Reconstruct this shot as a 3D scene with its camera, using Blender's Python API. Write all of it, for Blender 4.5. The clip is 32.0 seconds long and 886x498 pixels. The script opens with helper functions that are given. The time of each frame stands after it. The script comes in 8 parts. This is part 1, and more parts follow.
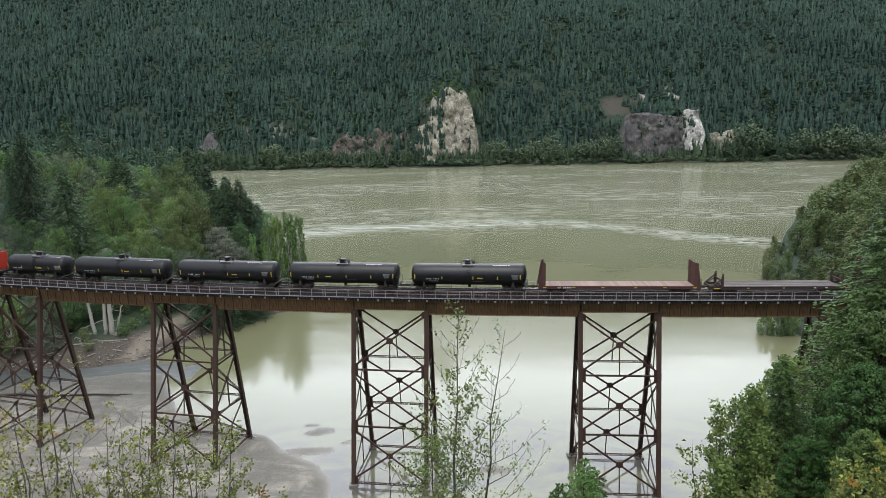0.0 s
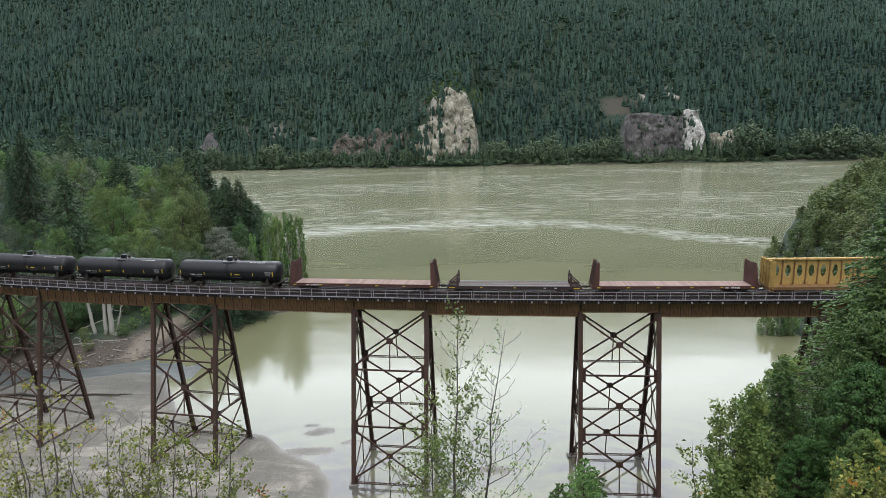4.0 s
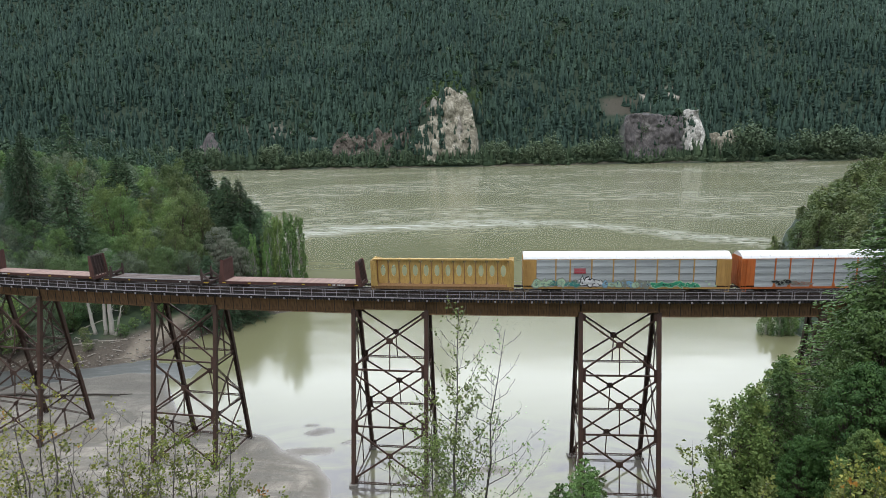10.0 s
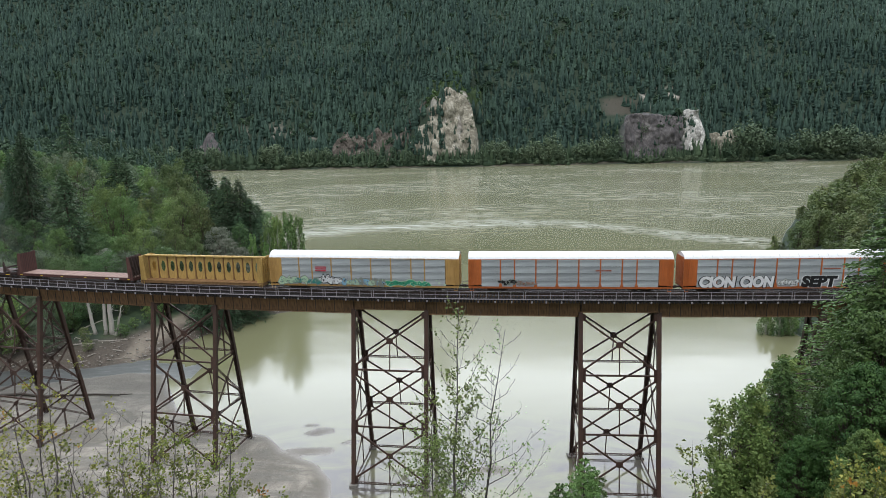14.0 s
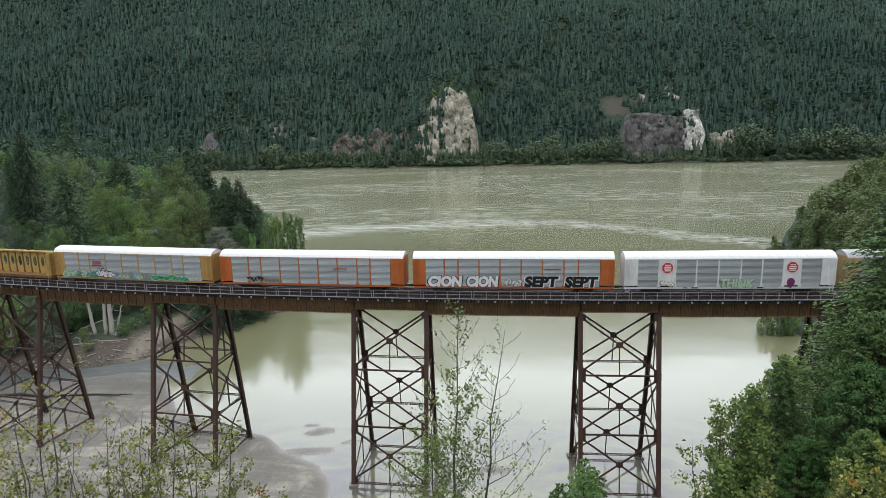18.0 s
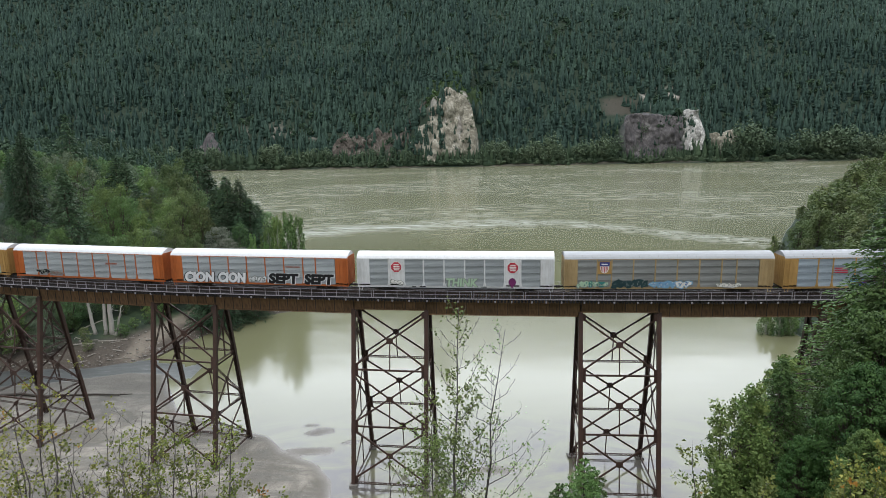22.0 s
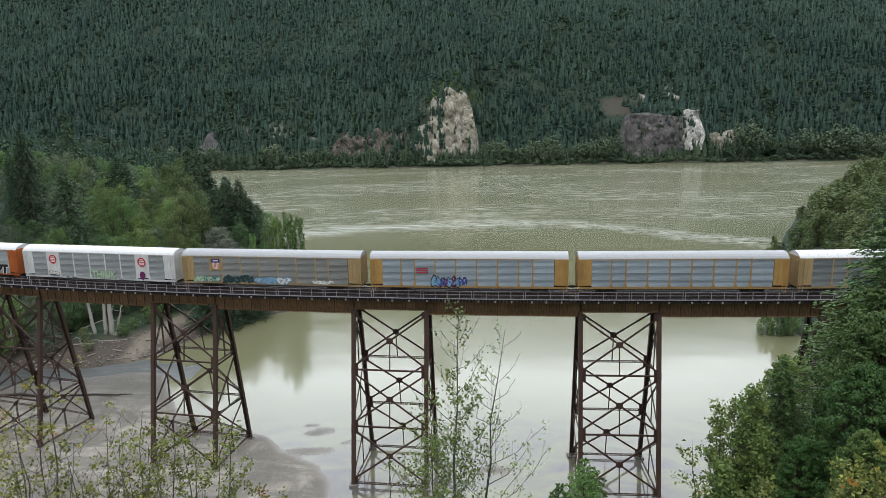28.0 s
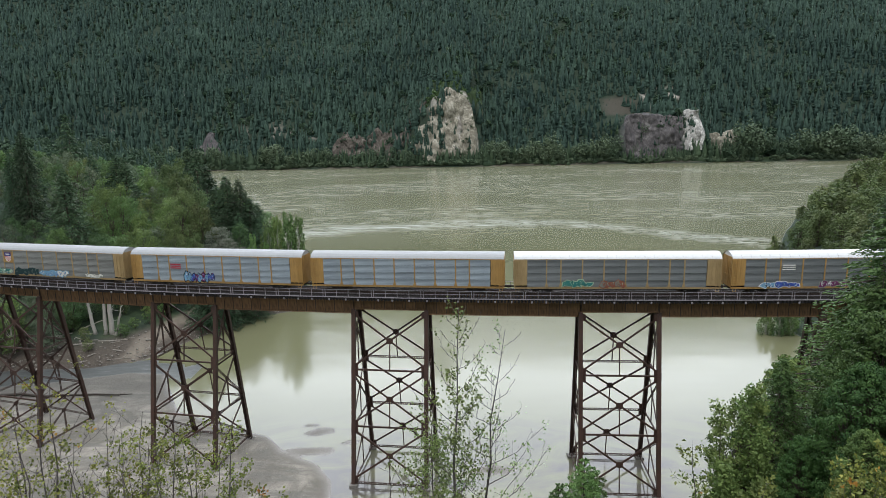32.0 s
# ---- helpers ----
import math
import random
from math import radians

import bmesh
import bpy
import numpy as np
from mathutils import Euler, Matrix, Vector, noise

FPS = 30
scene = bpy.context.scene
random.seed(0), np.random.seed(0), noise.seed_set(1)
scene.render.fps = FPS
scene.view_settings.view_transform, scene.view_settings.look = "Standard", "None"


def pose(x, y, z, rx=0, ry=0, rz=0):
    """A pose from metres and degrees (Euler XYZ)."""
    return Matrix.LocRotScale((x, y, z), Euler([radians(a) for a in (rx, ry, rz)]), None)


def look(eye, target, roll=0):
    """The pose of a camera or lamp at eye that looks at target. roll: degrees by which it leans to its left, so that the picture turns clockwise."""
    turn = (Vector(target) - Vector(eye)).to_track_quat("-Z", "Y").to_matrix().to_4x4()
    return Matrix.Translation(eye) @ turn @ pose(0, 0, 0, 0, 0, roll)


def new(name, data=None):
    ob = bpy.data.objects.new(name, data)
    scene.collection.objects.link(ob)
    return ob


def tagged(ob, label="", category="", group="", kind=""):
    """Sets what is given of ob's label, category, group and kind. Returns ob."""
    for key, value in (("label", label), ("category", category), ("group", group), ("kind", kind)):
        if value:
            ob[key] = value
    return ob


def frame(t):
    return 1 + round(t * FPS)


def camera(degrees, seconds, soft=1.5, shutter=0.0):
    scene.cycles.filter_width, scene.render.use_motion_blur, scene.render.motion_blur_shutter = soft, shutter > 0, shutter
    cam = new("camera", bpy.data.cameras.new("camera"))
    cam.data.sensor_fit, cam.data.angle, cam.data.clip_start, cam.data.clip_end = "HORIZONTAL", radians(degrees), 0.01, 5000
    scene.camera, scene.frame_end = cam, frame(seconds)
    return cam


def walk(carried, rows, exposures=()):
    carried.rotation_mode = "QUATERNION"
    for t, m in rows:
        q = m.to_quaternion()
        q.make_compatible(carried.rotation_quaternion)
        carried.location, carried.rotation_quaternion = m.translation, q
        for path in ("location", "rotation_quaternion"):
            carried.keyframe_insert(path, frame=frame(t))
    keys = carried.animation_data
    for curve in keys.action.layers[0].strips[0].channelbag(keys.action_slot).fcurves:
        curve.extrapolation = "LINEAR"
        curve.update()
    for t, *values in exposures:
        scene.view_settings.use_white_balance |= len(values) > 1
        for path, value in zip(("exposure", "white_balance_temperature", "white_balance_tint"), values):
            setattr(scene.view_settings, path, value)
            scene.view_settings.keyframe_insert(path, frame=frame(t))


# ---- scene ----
# World: metres, z = 0 at the river's surface, y away from the camera.
from math import atan2, cos, exp, floor, hypot, pi, sin

EYE = (0.0, 0.0, 49.78)
PITCH, ROLL = -10.804, -1.09
cam = camera(72.24, 32.0, soft=0.88)
_view = Vector((0.0, cos(radians(PITCH)), sin(radians(PITCH))))
_pose = look(EYE, Vector(EYE) + _view * 100.0, ROLL)
walk(cam, [(0.0, _pose), (32.0, _pose)], exposures=[(0.0, 0.25), (9.0, 0.26), (17.0, 0.16), (23.0, 0.12), (32.0, 0.10)])

# ---- light: a bright overcast sky, brightest over the valley, with a broad weak sun from behind the camera ----
SUN_EL, SUN_AZ = 66.0, 190.0
world = bpy.data.worlds.new("overcast_sky")
scene.world = world
world.use_nodes = True
wn, wl = world.node_tree.nodes, world.node_tree.links
sky = wn.new("ShaderNodeTexSky")
sky.sky_type = "NISHITA"
sky.sun_disc = False
sky.sun_elevation = radians(SUN_EL)
sky.sun_rotation = radians(SUN_AZ)
sky.dust_density = 4.0
gain = wn.new("ShaderNodeVectorMath")
gain.operation = "SCALE"
gain.inputs["Scale"].default_value = 0.085
wl.new(sky.outputs["Color"], gain.inputs[0])
# thin cloud, brighter over the valley
_az, _el = radians(SUN_AZ), radians(SUN_EL)
_sdir = Vector((sin(_az) * cos(_el), cos(_az) * cos(_el), sin(_el)))
tc = wn.new("ShaderNodeTexCoord")
dot = wn.new("ShaderNodeVectorMath")
dot.operation = "DOT_PRODUCT"
dot.inputs[1].default_value = (0.06, 0.885, 0.46)
wl.new(tc.outputs["Generated"], dot.inputs[0])
veil = wn.new("ShaderNodeMapRange")
veil.interpolation_type = "SMOOTHSTEP"
veil.inputs["From Min"].default_value, veil.inputs["From Max"].default_value = 0.75, 0.985
veil.inputs["To Min"].default_value, veil.inputs["To Max"].default_value = 0.98, 5.45
wl.new(dot.outputs["Value"], veil.inputs["Value"])
glow = wn.new("ShaderNodeVectorMath")
glow.operation = "SCALE"
glow.inputs[0].default_value = (0.905, 0.965, 1.055)
wl.new(veil.outputs["Result"], glow.inputs["Scale"])
cloud = wn.new("ShaderNodeMix")
cloud.data_type = "RGBA"
cloud.inputs["Factor"].default_value = 0.8
wl.new(gain.outputs["Vector"], cloud.inputs["A"])
wl.new(glow.outputs["Vector"], cloud.inputs["B"])
wl.new(cloud.outputs["Result"], wn["Background"].inputs["Color"])
wn["Background"].inputs["Strength"].default_value = 1.0

sun_data = bpy.data.lights.new("sun", "SUN")
sun_data.energy = 1.45
sun_data.angle = radians(35)
sun_data.color = (1.0, 0.98, 0.95)
sun = new("sun", sun_data)
sun.rotation_mode = "QUATERNION"
sun.rotation_quaternion = _sdir.to_track_quat("Z", "Y")
sun.location = (-60, -120, 240)
# ---- the railway's line: an arc, straight beyond both ends ----
AX, AY, HEAD, CURV = -9.630, 84.618, -0.13995, 0.00189
TWIST = -0.00001
S_MIN, S_MAX = -135.0, 95.0
RAIL = 27.82          # top of the rails
_STEP = 0.5


def _build_line():
    n0, n1 = int(S_MIN / _STEP), int(S_MAX / _STEP)
    line = {0: (AX, AY)}
    for sgn, last in ((1, n1), (-1, n0)):
        x, y = AX, AY
        for i in range(1, abs(last) + 1):
            sm = sgn * (i - 0.5) * _STEP
            h = HEAD + CURV * sm + TWIST * sm * sm / 2
            x, y = x + sgn * _STEP * cos(h), y + sgn * _STEP * sin(h)
            line[sgn * i] = (x, y)
    return line


_LINE = _build_line()


def heading(s):
    s = min(max(s, S_MIN), S_MAX)
    return HEAD + CURV * s + TWIST * s * s / 2


def track(s, lat=0.0):
    """x, y at s metres along the line, lat metres towards the camera's side."""
    c = min(max(s, S_MIN), S_MAX)
    i = int(floor(c / _STEP))
    i = min(max(i, int(S_MIN / _STEP)), int(S_MAX / _STEP) - 1)
    f = c / _STEP - i
    a, b = _LINE[i], _LINE[i + 1]
    h = heading(c)
    x, y = a[0] + (b[0] - a[0]) * f, a[1] + (b[1] - a[1]) * f
    x, y = x + (s - c) * cos(h), y + (s - c) * sin(h)
    return x + sin(h) * lat, y - cos(h) * lat


# ---- mesh helpers ----
def mesh_ob(name, bm, material, parent=None, label="", smooth=False):
    me = bpy.data.meshes.new(name)
    bmesh.ops.recalc_face_normals(bm, faces=bm.faces)
    bm.to_mesh(me)
    bm.free()
    for m in (material if isinstance(material, (list, tuple)) else [material]):
        me.materials.append(m)
    if smooth:
        me.polygons.foreach_set("use_smooth", [True] * len(me.polygons))
    ob = new(name, me)
    if parent is not None:
        ob.parent = parent
    if label:
        tagged(ob, label)
    return ob


def part(name, bm, material, parent, label="", smooth=False):
    return mesh_ob(name, bm, material, parent, label, smooth)


def share(name, me, parent, m=None, label=""):
    """A part of its own on a mesh that alike parts share."""
    ob = new(name, me)
    ob.parent = parent
    if m is not None:
        ob.matrix_basis = m
    if label:
        tagged(ob, label)
    return ob


def empty(name, m=None):
    ob = new(name)
    ob.empty_display_size = 0.3
    if m is not None:
        ob.matrix_basis = m
    return ob


def box(bm, x0, y0, z0, x1, y1, z1, bevel=0.0, mi=0):
    v = [bm.verts.new((x, y, z)) for x in (x0, x1) for y in (y0, y1) for z in (z0, z1)]
    fs = [bm.faces.new([v[i] for i in q]) for q in
          ((0, 1, 3, 2), (4, 6, 7, 5), (0, 4, 5, 1), (2, 3, 7, 6), (0, 2, 6, 4), (1, 5, 7, 3))]
    for f in fs:
        f.material_index = mi
    if bevel > 0:
        es = {e for f in fs for e in f.edges}
        bmesh.ops.bevel(bm, geom=list(es), offset=bevel, segments=1, affect="EDGES")
    return fs


def beam(bm, a, b, w, h, up=(0, 0, 1), mi=0):
    """A bar of w across and h deep from a to b."""
    a, b = Vector(a), Vector(b)
    d = (b - a).normalized()
    u = Vector(up)
    sd = d.cross(u)
    if sd.length < 1e-4:
        sd = d.cross(Vector((1, 0, 0)))
    sd.normalize()
    u = sd.cross(d).normalized()
    v = [bm.verts.new(p + sd * (i * w / 2) + u * (j * h / 2)) for p in (a, b) for i in (-1, 1) for j in (-1, 1)]
    for q in ((0, 1, 3, 2), (4, 6, 7, 5), (0, 4, 5, 1), (2, 3, 7, 6), (0, 2, 6, 4), (1, 5, 7, 3)):
        bm.faces.new([v[i] for i in q]).material_index = mi
    return d, sd, u


def tube(bm, pts, rads, n=6, cap=True, mi=0):
    """A tapered tube along points."""
    rings = []
    for i, p in enumerate(pts):
        p = Vector(p)
        d = (Vector(pts[min(i + 1, len(pts) - 1)]) - Vector(pts[max(i - 1, 0)])).normalized()
        sd = d.cross(Vector((0.31, 0.17, 0.93)))
        if sd.length < 1e-3:
            sd = d.cross(Vector((1, 0, 0)))
        sd.normalize()
        u = sd.cross(d)
        rings.append([bm.verts.new(p + (sd * cos(2 * pi * k / n) + u * sin(2 * pi * k / n)) * rads[i]) for k in range(n)])
    for a, b in zip(rings, rings[1:]):
        for k in range(n):
            bm.faces.new((a[k], a[(k + 1) % n], b[(k + 1) % n], b[k])).material_index = mi
    if cap:
        bm.faces.new(rings[0][::-1]).material_index = mi
        bm.faces.new(rings[-1]).material_index = mi


def lathe(bm, prof, n=16, axis="x", origin=(0, 0, 0), mi=0, a0=0.0, a1=2 * pi):
    """A turned body: prof holds (along, radius)."""
    o = Vector(origin)
    full = abs(a1 - a0 - 2 * pi) < 1e-6
    steps = n if full else n + 1
    rings = []
    for t, r in prof:
        ring = []
        for k in range(steps):
            a = a0 + (a1 - a0) * k / n
            c, s_ = r * cos(a), r * sin(a)
            p = {"x": (t, c, s_), "y": (c, t, s_), "z": (c, s_, t)}[axis]
            ring.append(bm.verts.new(o + Vector(p)))
        rings.append(ring)
    for a, b in zip(rings, rings[1:]):
        for k in range(n):
            k2 = (k + 1) % steps
            bm.faces.new((a[k], a[k2], b[k2], b[k])).material_index = mi
    if full:
        for ring in (rings[0], rings[-1]):
            bm.faces.new(ring).material_index = mi


def from_arrays(name, verts, faces, material, smooth=False):
    """A mesh object from arrays of vertices (n, 3) and faces (m, 3) or (m, 4)."""
    verts, faces = np.asarray(verts, dtype=np.float32), np.asarray(faces, dtype=np.int32)
    me = bpy.data.meshes.new(name)
    k = faces.shape[1]
    me.vertices.add(len(verts))
    me.vertices.foreach_set("co", verts.ravel())
    me.loops.add(faces.size)
    me.loops.foreach_set("vertex_index", faces.ravel())
    me.polygons.add(len(faces))
    me.polygons.foreach_set("loop_start", np.arange(0, faces.size, k, dtype=np.int32))
    me.polygons.foreach_set("loop_total", np.full(len(faces), k, dtype=np.int32))
    if smooth:
        me.polygons.foreach_set("use_smooth", np.ones(len(faces), dtype=bool))
    for m in (material if isinstance(material, (list, tuple)) else [material]):
        me.materials.append(m)
    me.update(calc_edges=True)
    me.validate()
    return me


# ---- materials ----
def material(name, rough=0.7, metal=0.0, spec=0.5):
    m = bpy.data.materials.new(name)
    m.use_nodes = True
    b = m.node_tree.nodes["Principled BSDF"]
    b.inputs["Roughness"].default_value = rough
    b.inputs["Metallic"].default_value = metal
    b.inputs["Specular IOR Level"].default_value = spec
    return m, m.node_tree.nodes, m.node_tree.links, b


def coords(n, l, scale=(1, 1, 1), space="Object"):
    tc = n.new("ShaderNodeTexCoord")
    mp = n.new("ShaderNodeMapping")
    mp.inputs["Scale"].default_value = scale
    l.new(tc.outputs[space], mp.inputs["Vector"])
    return mp.outputs["Vector"]


def noise_tex(n, l, vec, scale, detail=4.0, rough=0.55, distort=0.0):
    t = n.new("ShaderNodeTexNoise")
    t.inputs["Scale"].default_value = scale
    t.inputs["Detail"].default_value = detail
    t.inputs["Roughness"].default_value = rough
    t.inputs["Distortion"].default_value = distort
    l.new(vec, t.inputs["Vector"])
    return t.outputs["Fac"]


def ramp(n, l, fac, stops):
    r = n.new("ShaderNodeValToRGB")
    e = r.color_ramp.elements
    while len(e) < len(stops):
        e.new(0.5)
    for el, (p, c) in zip(e, stops):
        el.position = p
        el.color = (c, c, c, 1) if isinstance(c, (int, float)) else (*c, 1)
    l.new(fac, r.inputs["Fac"])
    return r.outputs["Color"]


def mixc(n, l, fac, a, b, mode="MIX"):
    m = n.new("ShaderNodeMix")
    m.data_type = "RGBA"
    m.blend_type = mode
    for sock, v in (("Factor", fac), ("A", a), ("B", b)):
        s_ = m.inputs[sock] if sock != "Factor" else m.inputs["Factor"]
        if hasattr(v, "is_linked"):
            l.new(v, s_)
        elif isinstance(v, (int, float)):
            s_.default_value = v
        else:
            s_.default_value = (*v, 1)
    return m.outputs["Result"]


def bump(n, l, b, height, strength=0.3, dist=0.02):
    t = n.new("ShaderNodeBump")
    t.inputs["Strength"].default_value = strength
    t.inputs["Distance"].default_value = dist
    l.new(height, t.inputs["Height"])
    l.new(t.outputs["Normal"], b.inputs["Normal"])


def painted(name, base, dirt=(0.12, 0.08, 0.05), amount=0.35, rough=0.5, scale=1.0, streak=True, metal=0.0, rnd=0.0):
    """Weathered paint or metal: two scales of wear, with streaks that run down."""
    m, n, l, b = material(name, rough, metal)
    v = coords(n, l)
    vs = coords(n, l, (1.0, 1.0, 0.12) if streak else (1, 1, 1))
    big = noise_tex(n, l, v, 0.55 * scale, 3)
    fine = noise_tex(n, l, vs, 6.0 * scale, 5, 0.65)
    f1 = ramp(n, l, big, [(0.35, 0.0), (0.72, 1.0)])
    f2 = ramp(n, l, fine, [(0.45, 0.0), (0.75, 1.0)])
    tone = mixc(n, l, f1, base, tuple(c * 0.82 for c in base))
    dfac = n.new("ShaderNodeMath")
    dfac.operation = "MULTIPLY"
    dfac.inputs[1].default_value = amount
    l.new(f2, dfac.inputs[0])
    col = mixc(n, l, dfac.outputs["Value"], tone, dirt)
    if rnd > 0:
        oi = n.new("ShaderNodeObjectInfo")
        hs = n.new("ShaderNodeHueSaturation")
        mr = n.new("ShaderNodeMapRange")
        mr.inputs["To Min"].default_value, mr.inputs["To Max"].default_value = 1 - rnd, 1 + rnd
        l.new(oi.outputs["Random"], mr.inputs["Value"])
        l.new(mr.outputs["Result"], hs.inputs["Value"])
        l.new(col, hs.inputs["Color"])
        col = hs.outputs["Color"]
    l.new(col, b.inputs["Base Color"])
    l.new(ramp(n, l, fine, [(0.3, max(rough - 0.12, 0.05)), (0.8, min(rough + 0.25, 1.0))]), b.inputs["Roughness"])
    bump(n, l, b, fine, 0.15, 0.01)
    return m


def leafy(name, dark, light, island=True, rough=0.6, spec=0.25):
    """Foliage: leaf by leaf and clump by clump variation, with some light through the leaf."""
    m, n, l, b = material(name, rough, 0.0, spec)
    geo = n.new("ShaderNodeNewGeometry")
    v = coords(n, l)
    clump = noise_tex(n, l, v, 0.45, 3)
    oi = n.new("ShaderNodeObjectInfo")
    mix = n.new("ShaderNodeMath")
    mix.operation = "MULTIPLY_ADD"
    l.new(geo.outputs["Random Per Island"] if island else oi.outputs["Random"], mix.inputs[0])
    mix.inputs[1].default_value = 0.28
    l.new(clump, mix.inputs[2])
    c = ramp(n, l, mix.outputs["Value"], [(0.3, dark), (0.86, light)])
    hs = n.new("ShaderNodeHueSaturation")
    mr = n.new("ShaderNodeMapRange")
    mr.inputs["To Min"].default_value, mr.inputs["To Max"].default_value = 0.66, 1.28
    l.new(oi.outputs["Random"], mr.inputs["Value"])
    l.new(mr.outputs["Result"], hs.inputs["Value"])
    hue = n.new("ShaderNodeMapRange")
    hue.inputs["To Min"].default_value, hue.inputs["To Max"].default_value = 0.478, 0.516
    shift = n.new("ShaderNodeMath")
    shift.operation = "FRACT"
    shift7 = n.new("ShaderNodeMath")
    shift7.operation = "MULTIPLY"
    shift7.inputs[1].default_value = 7.31
    l.new(oi.outputs["Random"], shift7.inputs[0])
    l.new(shift7.outputs["Value"], shift.inputs[0])
    l.new(shift.outputs["Value"], hue.inputs["Value"])
    l.new(hue.outputs["Result"], hs.inputs["Hue"])
    l.new(c, hs.inputs["Color"])
    l.new(hs.outputs["Color"], b.inputs["Base Color"])
    thin = n.new("ShaderNodeBsdfTranslucent")
    l.new(hs.outputs["Color"], thin.inputs["Color"])
    both = n.new("ShaderNodeMixShader")
    both.inputs["Fac"].default_value = 0.22
    l.new(b.outputs["BSDF"], both.inputs[1])
    l.new(thin.outputs["BSDF"], both.inputs[2])
    l.new(both.outputs["Shader"], n["Material Output"].inputs["Surface"])
    return m
# ---- shared materials ----
def toned(name, dark, light, rough=0.7):
    """Foliage of far woods: a tone for each tree, with lighter and darker boughs."""
    m, n, l, b = material(name, rough, 0.0, 0.15)
    a = n.new("ShaderNodeAttribute")
    a.attribute_name = "tone"
    geo = n.new("ShaderNodeNewGeometry")
    v = coords(n, l)
    wide = noise_tex(n, l, v, 0.0062, 4)
    k = n.new("ShaderNodeMath")
    k.operation = "MULTIPLY_ADD"
    l.new(geo.outputs["Random Per Island"], k.inputs[0])
    k.inputs[1].default_value = 0.10
    l.new(a.outputs["Fac"], k.inputs[2])
    k2 = n.new("ShaderNodeMath")
    k2.operation = "MULTIPLY_ADD"
    l.new(wide, k2.inputs[0])
    k2.inputs[1].default_value = 1.5
    l.new(k.outputs["Value"], k2.inputs[2])
    k3 = n.new("ShaderNodeMath")
    k3.operation = "MULTIPLY"
    k3.inputs[1].default_value = 0.6
    l.new(k2.outputs["Value"], k3.inputs[0])
    c = ramp(n, l, k3.outputs["Value"], [(0.32, dark), (1.0, light)])
    l.new(c, b.inputs["Base Color"])
    return m


def mat_water():
    m, n, l, b = material("river_water", 0.16, 0.0, 0.5)
    b.inputs["IOR"].default_value = 1.40
    v = coords(n, l)
    silt = noise_tex(n, l, coords(n, l, (0.010, 0.022, 1)), 1.0, 4, 0.5, 0.6)
    base = ramp(n, l, silt, [(0.3, (0.145, 0.149, 0.082)), (0.7, (0.180, 0.182, 0.106))])
    # streaks of foam along the current, far out in the stream
    stretch = coords(n, l, (0.034, 0.13, 1))
    streak = noise_tex(n, l, stretch, 1.0, 7, 0.66, 1.8)
    fine = noise_tex(n, l, coords(n, l, (0.10, 0.55, 1)), 1.0, 4, 0.6, 0.4)
    patch = noise_tex(n, l, coords(n, l, (0.006, 0.012, 1)), 1.0, 2, 0.5, 0.3)
    f1 = ramp(n, l, streak, [(0.46, 0.0), (0.62, 1.0)])
    f2 = ramp(n, l, fine, [(0.36, 0.0), (0.66, 1.0)])
    f3 = ramp(n, l, patch, [(0.36, 0.0), (0.56, 1.0)])
    k = mixc(n, l, 1.0, mixc(n, l, 1.0, f1, f2, "MULTIPLY"), f3, "MULTIPLY")
    # the current runs beyond the point of land; the creek's mouth is calm
    sep = n.new("ShaderNodeSeparateXYZ")
    l.new(v, sep.inputs["Vector"])
    far = n.new("ShaderNodeMapRange")
    far.inputs["From Min"].default_value, far.inputs["From Max"].default_value = 285, 345
    l.new(sep.outputs["Y"], far.inputs["Value"])
    k = mixc(n, l, 1.0, k, far.outputs["Result"], "MULTIPLY")
    # the eddy line off the point: a bowed band of foam
    def calc(op, p, q):
        m_ = n.new("ShaderNodeMath")
        m_.operation = op
        for i, vv in enumerate((p, q)):
            if isinstance(vv, (int, float)):
                m_.inputs[i].default_value = vv
            elif vv is not None:
                l.new(vv, m_.inputs[i])
        return m_.outputs["Value"]
    dx = calc("SUBTRACT", sep.outputs["X"], 10.0)
    bow = calc("SUBTRACT", 338.0, calc("MULTIPLY", calc("MULTIPLY", dx, dx), 0.0046))
    wob = calc("MULTIPLY", calc("SUBTRACT", noise_tex(n, l, coords(n, l, (0.02, 0.02, 1)), 1.0, 3), 0.5), 60.0)
    off = calc("ABSOLUTE", calc("SUBTRACT", calc("ADD", sep.outputs["Y"], wob), bow), None)
    band = n.new("ShaderNodeMapRange")
    band.interpolation_type = "SMOOTHSTEP"
    band.inputs["From Min"].default_value, band.inputs["From Max"].default_value = 24, 2
    l.new(off, band.inputs["Value"])
    lace = ramp(n, l, noise_tex(n, l, coords(n, l, (0.085, 0.24, 1)), 1.0, 7, 0.70, 1.8), [(0.42, 0.0), (0.64, 1.0)])
    k = mixc(n, l, 1.0, k, mixc(n, l, 1.0, band.outputs["Result"], lace, "MULTIPLY"), "ADD")
    # silty shallows off the sand bar
    shal = n.new("ShaderNodeMapRange")
    shal.interpolation_type = "SMOOTHSTEP"
    shal.inputs["From Min"].default_value, shal.inputs["From Max"].default_value = 106, 84
    l.new(sep.outputs["Y"], shal.inputs["Value"])
    mud = ramp(n, l, noise_tex(n, l, coords(n, l, (0.07, 0.12, 1)), 1.0, 5, 0.6, 1.2), [(0.40, 0.0), (0.62, 1.0)])
    base = mixc(n, l, mixc(n, l, 1.0, shal.outputs["Result"], mud, "MULTIPLY"), base, (0.105, 0.098, 0.092))
